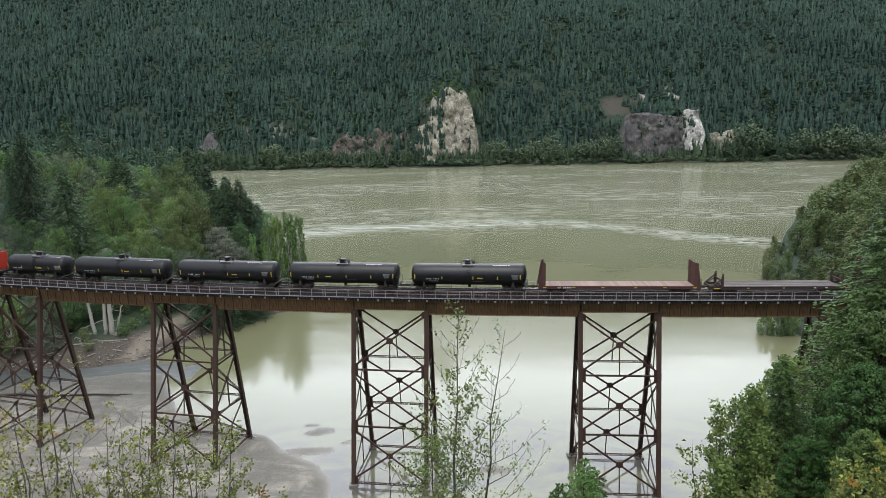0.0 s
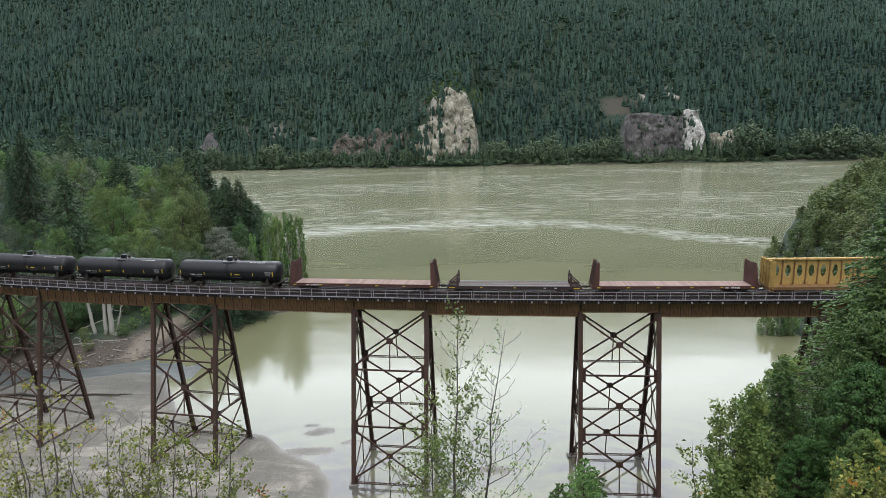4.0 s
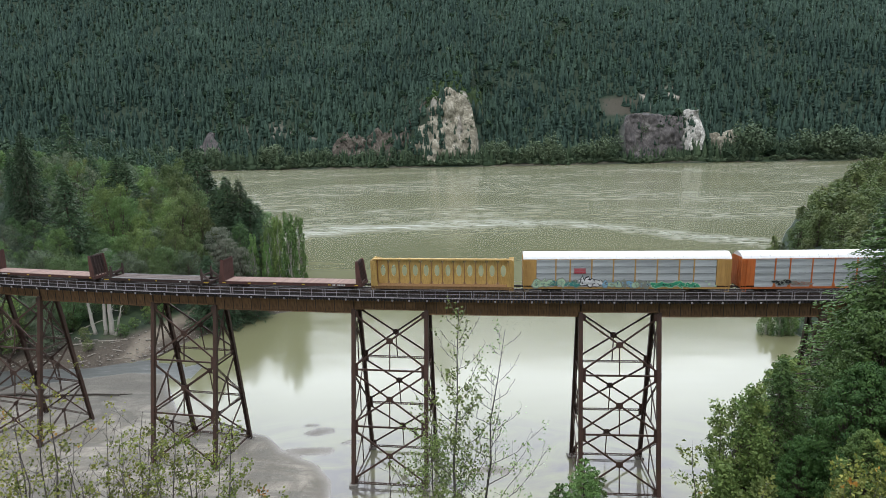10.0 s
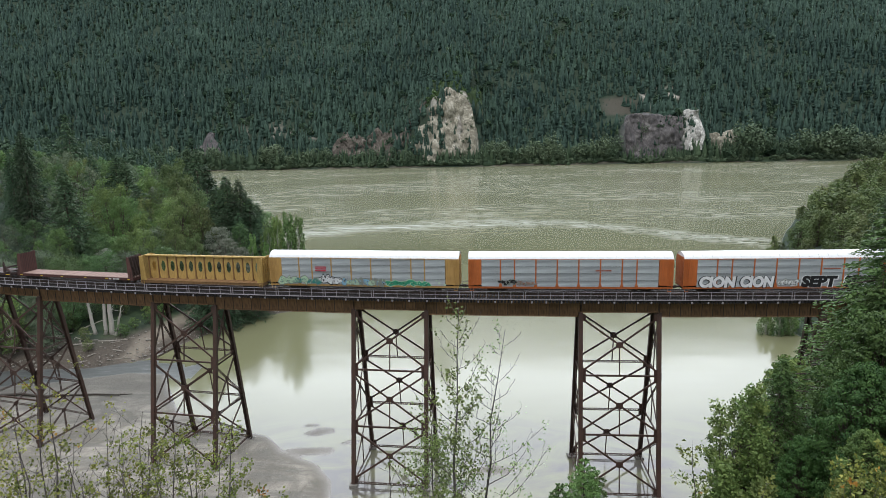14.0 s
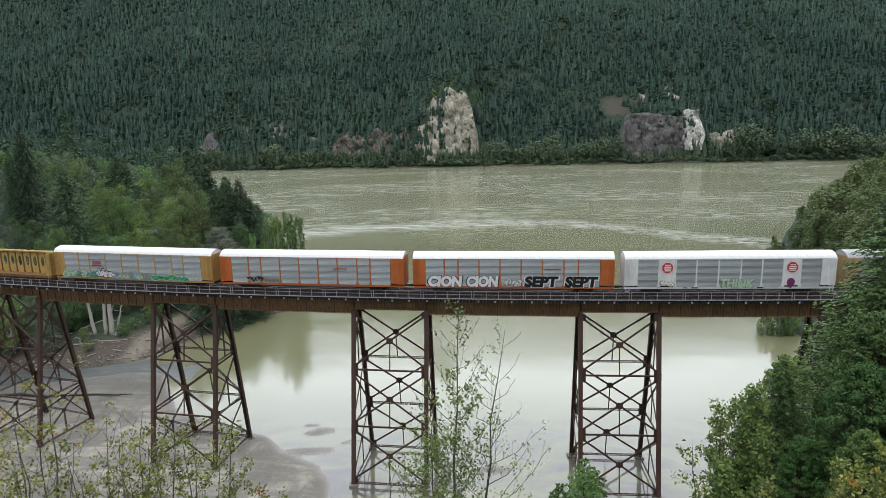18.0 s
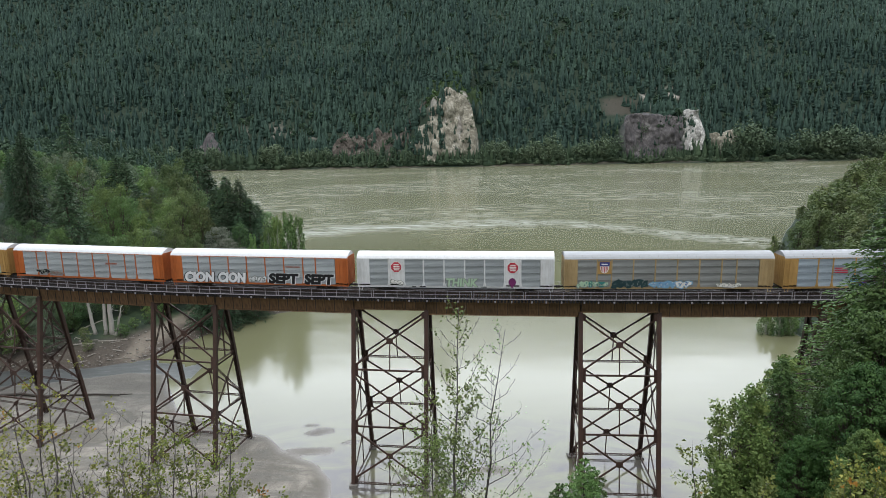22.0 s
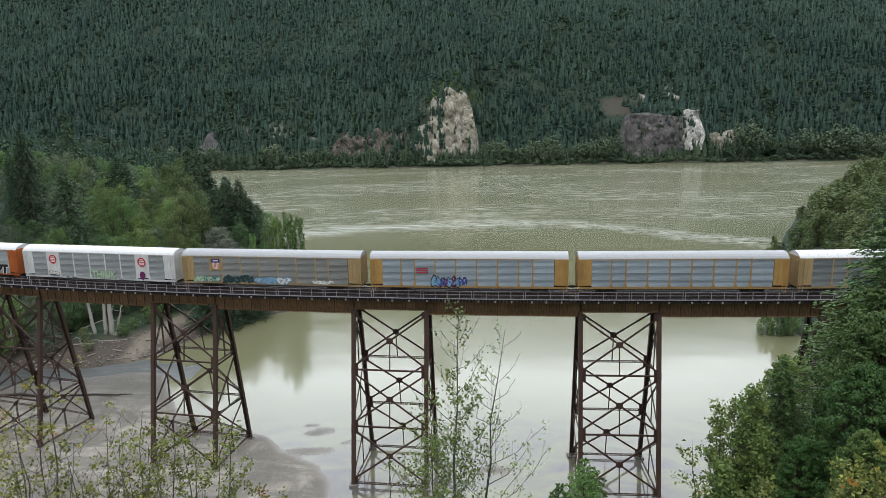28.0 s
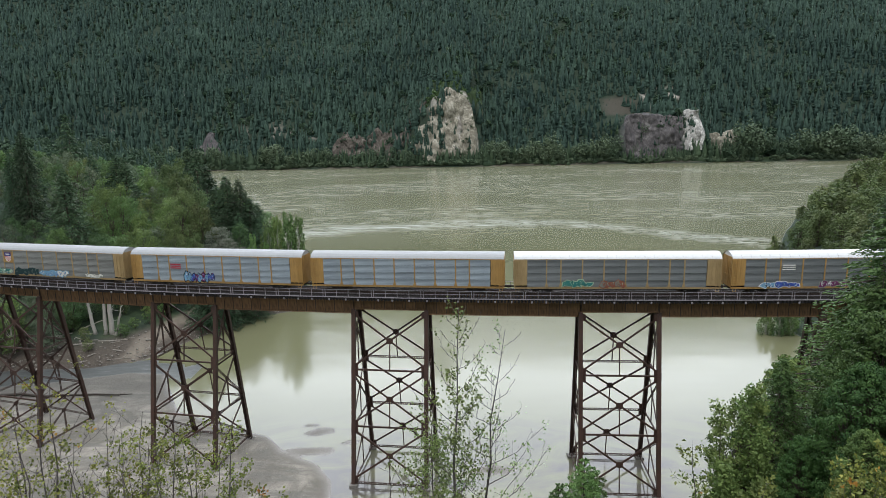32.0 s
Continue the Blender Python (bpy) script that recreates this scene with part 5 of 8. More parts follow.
def add_ladder(car, x, y, z0, z1, mat, w=0.4, along="x"):
    bm = bmesh.new()
    for k in (-1, 1):
        dx, dy = (k * w / 2, 0) if along == "x" else (0, k * w / 2)
        beam(bm, (x + dx, y + dy, z0), (x + dx, y + dy, z1), 0.04, 0.04)
    n = int((z1 - z0) / 0.36)
    for i in range(n + 1):
        z = z0 + 0.1 + (z1 - z0 - 0.2) * i / max(n, 1)
        dx, dy = (w / 2, 0) if along == "x" else (0, w / 2)
        beam(bm, (x - dx, y - dy, z), (x + dx, y + dy, z), 0.03, 0.03)
    part("ladder", bm, mat, car)


def place(car, s0, length, truck_half, label, category, group=""):
    tagged(car, label, category, group)
    add_trucks(car, truck_half)
    add_couplers(car, length)
    CARS.append((car, s0, truck_half))


def tank_car(s0, length, label, seed):
    rng = random.Random(seed)
    car = empty("tank_car")
    R, zc = 1.50, 2.50
    L = length - 1.75
    bm = bmesh.new()
    prof = [(-L / 2, 0.05)]
    for a in (20, 40, 58, 74, 90):
        prof.append((-L / 2 + 0.62 * (1 - cos(radians(a))), R * sin(radians(a))))
    mid = [(-L / 2 + 0.62 + (L - 1.24) * f, R) for f in (0.16, 0.33, 0.495, 0.505, 0.67, 0.84)]
    prof += mid + [(-t, r) for t, r in prof[::-1]]
    lathe(bm, prof, 40, "x", (0, 0, zc))
    part("tank", bm, M_BLACK, car, smooth=True)
    for f in (-0.33, -0.165, 0.0, 0.165, 0.33):
        bm = bmesh.new()
        x = f * L
        lathe(bm, [(x - 0.05, R + 0.003), (x + 0.05, R + 0.003)], 40, "x", (0, 0, zc))
        part("weld_band", bm, M_BLACK, car, smooth=False)
    # platform, hatch and railing on top
    top = zc + R
    bm = bmesh.new()
    box(bm, -0.95, -0.85, top - 0.10, 0.95, 0.85, top - 0.05)
    for k in (-1, 1):
        beam(bm, (-0.9, k * 0.8, top - 0.55), (-0.9, k * 0.8, top - 0.1), 0.05, 0.05)
        beam(bm, (0.9, k * 0.8, top - 0.55), (0.9, k * 0.8, top - 0.1), 0.05, 0.05)
    part("platform", bm, M_GREYMARK, car)
    bm = bmesh.new()
    lathe(bm, [(top - 0.1, 0.42), (top + 0.42, 0.42), (top + 0.44, 0.46), (top + 0.52, 0.46), (top + 0.58, 0.3)], 18, "z", (-0.15, 0, 0))
    part("hatch", bm, M_BLACK, car)
    for x in (0.55, 0.75):
        bm = bmesh.new()
        lathe(bm, [(top - 0.1, 0.09), (top + 0.3, 0.09), (top + 0.36, 0.05)], 10, "z", (x, 0.2, 0))
        part("valve", bm, M_UNDER, car)
    for k in (-1, 1):
        bm = bmesh.new()
        pts = [(-0.93, k * 0.83), (0.93, k * 0.83)]
        for x, y in pts:
            beam(bm, (x, y, top - 0.08), (x, y, top + 0.62), 0.045, 0.045)
        beam(bm, (-0.93, k * 0.83, top + 0.6), (0.93, k * 0.83, top + 0.6), 0.045, 0.045)
        beam(bm, (-0.93, k * 0.83, top + 0.3), (0.93, k * 0.83, top + 0.3), 0.03, 0.03)
        part("platform_railing", bm, M_BLACK, car)
    # ladders down both sides from the platform
    for k in (-1, 1):
        bm = bmesh.new()
        for dx in (-0.2, 0.2):
            pts = [(dx, k * (R + 0.06) * sin(radians(a)), zc + (R + 0.06) * cos(radians(a))) for a in range(25, 130, 15)]
            tube(bm, pts, [0.022] * len(pts), 4)
        for a in range(30, 125, 13):
            y, z = k * (R + 0.06) * sin(radians(a)), zc + (R + 0.06) * cos(radians(a))
            beam(bm, (-0.2, y, z), (0.2, y, z), 0.025, 0.025)
        part("ladder", bm, M_BLACK, car)
    # sills, saddles, end platforms
    for k in (-1, 1):
        bm = bmesh.new()
        x0, x1 = sorted((k * (L / 2 - 3.4), k * (length / 2 - 0.75)))
        box(bm, x0, -0.3, 0.78, x1, 0.3, 1.08)
        x0, x1 = sorted((k * (length / 2 - 1.15), k * (length / 2 - 0.75)))
        box(bm, x0, -1.4, 0.98, x1, 1.4, 1.06)
        part("stub_sill", bm, M_UNDER, car)
        bm = bmesh.new()
        xs = k * (length / 2 - 2.75)
        for yy in (-1, 1):
            beam(bm, (xs, yy * 1.25, 0.85), (xs, yy * 1.1, zc - 0.6), 0.30, 0.12, (0, 1, 0))
        box(bm, xs - 0.25, -1.3, 0.80, xs + 0.25, 1.3, 1.05)
        part("saddle", bm, M_UNDER, car)
        bm = bmesh.new()
        for yy in (-1, 1):
            xe = k * (length / 2 - 0.8)
            beam(bm, (xe, yy * 1.35, 1.0), (xe, yy * 1.35, 2.1), 0.04, 0.04)
            beam(bm, (xe, yy * 1.35, 2.1), (xe - k * 2.2, yy * 1.42, 2.1), 0.035, 0.035)
        beam(bm, (k * (length / 2 - 0.8), -1.35, 2.1), (k * (length / 2 - 0.8), 1.35, 2.1), 0.04, 0.04)
        part("end_railing", bm, M_BLACK, car)
        add_ladder(car, k * (length / 2 - 1.3), -1.47, 0.5, 2.3, M_BLACK, 0.42)
    bm = bmesh.new()
    beam(bm, (-L / 2 + 3, -1.2, 0.92), (L / 2 - 3, -1.2, 0.92), 0.06, 0.06)
    lathe(bm, [(0.62, 0.2), (0.95, 0.26), (1.1, 0.3)], 12, "z", (0.1, 0, 0))
    part("outlet_valve", bm, M_UNDER, car)
    # marks laid on the curved side: angle down from the side's middle
    def mark(name, x, w, a0, a1, mat):
        bm = bmesh.new()
        n = 4
        rows = []
        for i in range(n + 1):
            a = radians(a0 + (a1 - a0) * i / n)
            for rr in (R + 0.005, R + 0.012):
                rows.append([bm.verts.new((xx, -rr * cos(a), zc + rr * sin(a))) for xx in (x - w / 2, x + w / 2)])
        for i in range(n):
            o0, o1 = rows[2 * i + 1], rows[2 * i + 3]
            bm.faces.new((o0[0], o0[1], o1[1], o1[0]))
            q0, q1 = rows[2 * i], rows[2 * i + 2]
            bm.faces.new((q0[1], q0[0], q1[0], q1[1]))
            for e in (0, 1):
                bm.faces.new((q0[e], o0[e], o1[e], q1[e]))
        part(name, bm, mat, car)
    # upright reflective strips
    for f in (-0.455, -0.215, 0.045, 0.26, 0.455):
        mark("reflective_strip", f * L + rng.uniform(-0.2, 0.2), 0.13, -18, 10 if abs(f) > 0.4 else -1, M_YELLOW)
    # stencilled writing as bars
    x = -0.36 * L
    for k in range(9):
        if k != 4:
            mark("stencil_bar", x + k * 0.21, 0.13, -18, -12, M_WHITE)
    for row in range(2):
        mark("stencil_bar", -0.30 * L + row * 0.2, 1.3 - 0.3 * row, -26 - 6 * row, -23 - 6 * row, M_GREYMARK)
    for row in range(4):
        mark("stencil_bar", 0.40 * L, 1.0 - 0.1 * row, 3 - 6 * row, 6.5 - 6 * row, M_GREYMARK)
    mark("stencil_bar", rng.choice((-0.12, 0.1)) * L, 0.8, -14, -7, M_YELLOW)
    for k in range(5):
        mark("stencil_bar", 0.05 * L + 0.30 * k * 1.0, 0.2, -30, -26, M_GREYMARK)
    for k in range(7):
        mark("stencil_bar", 0.22 * L + 0.34 * k, 0.24, 63, 67, M_WHITE)
    place(car, s0, length, length / 2 - 2.75, label, "tank car", "tank cars of the train")
    return car


def flat_deck(car, L, z, mat, plank=None, w=2.85):
    """A flatcar's deck: side sills, end sills, centre sill and planks."""
    for k in (-1, 1):
        bm = bmesh.new()
        y0, y1 = sorted((k * w / 2, k * (w / 2 - 0.09)))
        box(bm, -L / 2, y0, z - 0.42, L / 2, y1, z)
        y0, y1 = sorted((k * w / 2, k * (w / 2 + 0.06)))
        box(bm, -L / 2, y0, z - 0.06, L / 2, y1, z)
        n = int(L / 1.15)
        for i in range(n + 1):
            x = -L / 2 + 0.2 + (L - 0.4) * i / n
            box(bm, x - 0.06, y0, z - 0.30, x + 0.06, y1 + k * 0.03 if k > 0 else y1, z - 0.07)
        part("side_sill", bm, mat, car)
        bm = bmesh.new()
        x0, x1 = sorted((k * L / 2, k * (L / 2 - 0.1)))
        box(bm, x0, -w / 2 + 0.1, z - 0.45, x1, w / 2 - 0.1, z - 0.005)
        part("end_sill", bm, mat, car)
    bm = bmesh.new()
    box(bm, -L / 2 + 0.1, -0.3, z - 0.62, L / 2 - 0.1, 0.3, z - 0.1)
    part("centre_sill", bm, M_UNDER, car)
    if plank is not None:
        n = int((L - 1.2) / 0.32)
        bm = bmesh.new()
        box(bm, -0.152, -w / 2 + 0.1, z - 0.07, 0.152, w / 2 - 0.1, z + 0.012)
        first = part("plank", bm, plank, car)
        rng = random.Random(7)
        step = (L - 0.3) / n
        first.location = (-L / 2 + 0.15 + step / 2, 0, 0)
        for i in range(1, n):
            share("plank", first.data, car, Matrix.Translation((-L / 2 + 0.15 + step * (i + 0.5), 0, rng.uniform(-0.006, 0.006))))


def bulkhead_flat(s0, length, label, marks):
    car = empty("bulkhead_flatcar")
    L, z = length - 1.3, 1.22
    flat_deck(car, L, z, M_BROWN, M_PLANK)
    for k in (-1, 1):
        H = 3.15
        xi, xo = k * (L / 2 - 0.95), k * (L / 2 - 0.05)
        bm = bmesh.new()
        # tapered side plates, inner face upright
        for y in (-1.40, 1.34):
            bm = bmesh.new()
            ring = [(xi, z), (xo, z), (xi + k * 0.42, z + H), (xi, z + H + 0.05)]
            a = [bm.verts.new((x, y, zz)) for x, zz in ring]
            b = [bm.verts.new((x, y + 0.06, zz)) for x, zz in ring]
            bm.faces.new(a)
            bm.faces.new(b[::-1])
            for i in range(4):
                bm.faces.new((a[i], a[(i + 1) % 4], b[(i + 1) % 4], b[i]))
            part("bulkhead_frame", bm, M_BROWN, car)
        bm = bmesh.new()
        x0, x1 = sorted((xi, xi + k * 0.07))
        box(bm, x0, -1.33, z, x1, 1.33, z + H)
        part("bulkhead_plate", bm, M_BROWN_D, car)
        for i in range(9):
            bm = bmesh.new()
            yy = -1.2 + 0.3 * i
            x2, x3 = sorted((xi - k * 0.03, xi - k * 0.002))
            box(bm, x2, yy - 0.11, z + 0.05, x3, yy + 0.11, z + H - 0.06)
            part("lining_board", bm, M_BROWN, car)
        bm = bmesh.new()
        for i in range(5):
            yy = -1.1 + 0.55 * i
            beam(bm, (xi + k * 0.12, yy, z + H - 0.05), (xo - k * 0.05, yy, z), 0.1, 0.1, (0, 1, 0))
        for zz in (0.7, 1.5, 2.3, 3.0):
            box(bm, *[min(xi + k * 0.07, xi + k * 0.2), -1.33, z + zz - 0.06], *[max(xi + k * 0.07, xi + k * 0.2), 1.33, z + zz + 0.06])
        part("bulkhead_brace", bm, M_BROWN_D, car)
        add_ladder(car, xo - k * 0.2, -1.46, 0.4, 2.2, M_BROWN_D, 0.4)
    for i, f in enumerate((-0.46, -0.28, -0.1, 0.1, 0.28, 0.46)):
        bm = bmesh.new()
        box(bm, f * L - 0.22, -1.492, z - 0.28, f * L + 0.22, -1.468, z - 0.16)
        part("reflective_strip", bm, M_YELLOW, car)
    for k in range(8):
        if k != 2:
            bm = bmesh.new()
            box(bm, marks * L + k * 0.24, -1.495, z - 0.32, marks * L + k * 0.24 + 0.16, -1.47, z - 0.12)
            part("stencil_bar", bm, M_WHITE, car)
    place(car, s0, length, length / 2 - 3.2, label, "flatcar", "bulkhead flatcars of the train")


def stake_flat(s0, length, label):
    """A low flatcar with folded end frames."""
    car = empty("flatcar")
    L, z = length - 1.3, 1.12
    flat_deck(car, L, z, M_BROWN_D, None)
    for y in (-0.9, 0, 0.9):
        bm = bmesh.new()
        box(bm, -L / 2 + 1.6, y - 0.4, z - 0.08, L / 2 - 1.6, y + 0.4, z + 0.03)
        part("deck_plate", bm, M_DECKGREY, car)
    for y in (-1.34, 1.34):
        bm = bmesh.new()
        box(bm, -L / 2 + 1.6, y - 0.06, z, L / 2 - 1.6, y + 0.06, z + 0.10)
        part("side_rail", bm, M_GREYMARK, car)
    for k in (-1, 1):
        for y in (-1.25, 1.25):
            bm = bmesh.new()
            xb = k * (L / 2 - 1.45)
            box(bm, xb - 0.16, y - 0.14, z - 0.02, xb + 0.16, y + 0.14, z + 1.35, 0.03)
            box(bm, xb - 0.10, y - 0.10, z + 1.35, xb + 0.10, y + 0.10, z + 1.75, 0.03)
            part("end_post", bm, M_BROWN_D, car)
            bm = bmesh.new()
            beam(bm, (xb, y, z + 1.15), (k * (L / 2 - 0.05), y, z - 0.05), 0.16, 0.2, (0, 1, 0))
            beam(bm, (xb, y, z + 0.75), (k * (L / 2 - 0.35), y, z - 0.05), 0.10, 0.12, (0, 1, 0))
            part("end_brace", bm, M_BROWN_D, car)
        bm = bmesh.new()
        xb = k * (L / 2 - 1.45)
        box(bm, xb - 0.08, -1.1, z + 0.6, xb + 0.08, 1.1, z + 0.85)
        part("end_beam", bm, M_BROWN_D, car)
        bm = bmesh.new()
        x0, x1 = sorted((k * (L / 2 - 0.2), k * (L / 2 - 1.1)))
        box(bm, x0, -1.455, z - 0.30, x1, -1.43, z - 0.18)
        part("reflective_strip", bm, M_YELLOW, car)
    for f in (-0.25, 0.0, 0.22, 0.3):
        bm = bmesh.new()
        box(bm, f * L, -1.492, z - 0.26, f * L + 0.3, -1.468, z - 0.14)
        part("stencil_bar", bm, M_YELLOW if f < 0.1 else M_WHITE, car)
    place(car, s0, length, length / 2 - 2.9, label, "flatcar")


def plate_with_ovals(bm, x0, x1, z0, z1, y, th, ovals):
    """An upright plate with oval openings, column by column."""
    for cx, cz, rx, rz, hx in ovals:
        n = 16
        outer, inner = [], []
        for k in range(n):
            a = 2 * pi * (k + 0.5) / n
            c, s_ = cos(a), sin(a)
            m = max(abs(c), abs(s_))
            outer.append((cx + hx * c / m, (z0 + z1) / 2 + (z1 - z0) / 2 * s_ / m))
            inner.append((cx + rx * c, cz + rz * s_))
        vo = [[bm.verts.new((x, yy, z)) for x, z in outer] for yy in (y - th, y + th)]
        vi = [[bm.verts.new((x, yy, z)) for x, z in inner] for yy in (y - th, y + th)]
        for k in range(n):
            k2 = (k + 1) % n
            for f in (0, 1):
                bm.faces.new((vo[f][k], vo[f][k2], vi[f][k2], vi[f][k]))
            bm.faces.new((vi[0][k], vi[0][k2], vi[1][k2], vi[1][k]))


def centerbeam(s0, length, label):
    car = empty("centerbeam_flatcar")
    L, z, H = length - 1.15, 1.02, 4.60
    flat_deck(car, L, z, M_CRUST, None)
    # sloped deck halves
    for k in (-1, 1):
        bm = bmesh.new()
        box(bm, -L / 2 + 0.5, min(0.05 * k, 1.32 * k), z - 0.06, L / 2 - 0.5, max(0.05 * k, 1.32 * k), z + 0.015)
        part("deck", bm, M_CRUST, car)
        n = 16
        for i in range(n):
            bm = bmesh.new()
            x = -L / 2 + 1 + (L - 2) * i / (n - 1)
            beam(bm, (x, 0.1 * k, z + 0.06), (x, 1.3 * k, z + 0.03), 0.12, 0.06)
            part("deck_riser", bm, M_CRUST, car)
    # centre wall
    n = 13
    w0 = 1.55
    span = L - 2 * 0.75
    end = (span - 12 * w0) / 2
    bm = bmesh.new()
    ov = []
    for i in range(12):
        cx = -6 * w0 + w0 * (i + 0.5)
        ov.append((cx, 2.95, 0.36, 0.82, w0 / 2))
    bm.free()
    for o in ov:
        bm = bmesh.new()
        plate_with_ovals(bm, 0, 0, z, H - 0.15, 0.0, 0.02, [o])
        part("centre_wall", bm, M_CYELLOW, car)
    for i in range(n):
        x = -6 * w0 + w0 * i
        bm = bmesh.new()
        box(bm, x - 0.06, -0.20, z, x + 0.06, 0.20, H - 0.1, 0.015)
        part("wall_post", bm, M_CRUST, car)
    for k in (-1, 1):
        # open end frames
        bm = bmesh.new()
        xa, xb = k * 6 * w0, k * (L / 2 - 0.5)
        for zz in (1.9, 2.9, 3.7):
            beam(bm, (xa, 0, zz), (xb, 0, zz), 0.10, 0.12)
        for f in (0.33, 0.66):
            beam(bm, (xa + (xb - xa) * f, 0, z), (xa + (xb - xa) * f, 0, H - 0.3), 0.10, 0.12)
        beam(bm, (xa, 0, 1.9), (xb, 0, 3.7), 0.08, 0.08)
        part("end_frame", bm, M_CYELLOW, car)
        bm = bmesh.new()
        x0, x1 = sorted((xa, xb))
        box(bm, x0, -0.012, z, x1, 0.012, H - 0.2)
        part("end_panel", bm, M_CYELLOW, car)
        # bulkhead at the car's end
        bm = bmesh.new()
        xe = k * (L / 2 - 0.12)
        box(bm, min(xe, xe - k * 0.08), -1.36, z - 0.1, max(xe, xe - k * 0.08), 1.36, H + 0.05)
        head = part("bulkhead", bm, M_CYELLOW, car)
        for yy in (-1.32, -0.66, 0, 0.66, 1.32):
            bm = bmesh.new()
            box(bm, min(xe, xe + k * 0.12), yy - 0.05, z - 0.1, max(xe, xe + k * 0.12), yy + 0.05, H + 0.05)
            part("upright_rib", bm, M_CYELLOW, head)
        for zz in (1.3, 2.1, 2.9, 3.7, 4.5):
            bm = bmesh.new()
            box(bm, min(xe, xe + k * 0.09), -1.3, zz - 0.05, max(xe, xe + k * 0.09), 1.3, zz + 0.05)
            part("cross_rib", bm, M_CYELLOW, head)
        bm = bmesh.new()
        x0, x1 = sorted((xe - k * 0.08, xe - k * 0.75))
        for yy in (-1.40, 1.36):
            bm = bmesh.new()
            ring = [(xe, z), (xe - k * 0.85, z), (xe - k * 0.55, H), (xe, H)]
            a = [bm.verts.new((x, yy, zz)) for x, zz in ring]
            b = [bm.verts.new((x, yy + 0.04, zz)) for x, zz in ring]
            bm.faces.new(a)
            bm.faces.new(b[::-1])
            for i in range(4):
                bm.faces.new((a[i], a[(i + 1) % 4], b[(i + 1) % 4], b[i]))
            part("bulkhead_wing", bm, M_CYELLOW, car)
        add_ladder(car, k * (L / 2 - 0.35), -1.46, 0.4, 4.4, M_CYELLOW, 0.42)
    # top chord with lading ties
    bm = bmesh.new()
    box(bm, -L / 2 + 0.2, -0.30, H - 0.16, L / 2 - 0.2, 0.30, H + 0.06, 0.02)
    part("top_chord", bm, M_CYELLOW, car)
    for i in range(14):
        bm = bmesh.new()
        x = -L / 2 + 1.2 + (L - 2.4) * i / 13
        box(bm, x - 0.09, -0.36, H + 0.0, x + 0.09, 0.36, H + 0.10, 0.01)
        part("tie_fitting", bm, M_CYELLOW, car)
    place(car, s0, length, length / 2 - 2.9, label, "flatcar")


_SHEETS = {}


def side_sheet(w, h, mat):
    """A ribbed sheet of a car's side, facing -y: a broad lip on top, shallow ribs below it."""
    key = (round(w, 2), round(h, 3), mat.name)
    if key not in _SHEETS:
        bm = bmesh.new()
        prof = [(-h / 2 + 0.01, 0.0), (-h / 2 + 0.02, 0.055)]
        for j in range(1, 7):
            prof.append((-h / 2 + 0.02 + 0.58 * h * j / 6, 0.055 - 0.045 * j / 6 + (0.007 if j % 2 else 0.0)))
        for j in range(1, 5):
            prof.append((0.08 * h + 0.02 + (0.42 * h - 0.05) * j / 4, 0.010 + 0.035 * j / 4 + (0.006 if j % 2 else 0.0)))
        prof.append((h / 2 - 0.02, 0.0))
        prev = None
        for z, d in prof:
            row = [bm.verts.new((x, -d, z)) for x in (-w / 2, w / 2)]
            if prev:
                bm.faces.new((prev[0], prev[1], row[1], row[0]))
            prev = row
        fs = list(bm.faces)
        ext = bmesh.ops.extrude_face_region(bm, geom=fs)
        bmesh.ops.translate(bm, vec=(0, 0.05, 0), verts=[v for v in ext["geom"] if isinstance(v, bmesh.types.BMVert)])
        bmesh.ops.recalc_face_normals(bm, faces=bm.faces)
        me = bpy.data.meshes.new("side_sheet")
        bm.to_mesh(me)
        bm.free()
        me.materials.append(mat)
        _SHEETS[key] = me
    return _SHEETS[key]


POSTS = (0.065, 0.160, 0.230, 0.335, 0.440, 0.545, 0.650, 0.755, 0.825, 0.930)


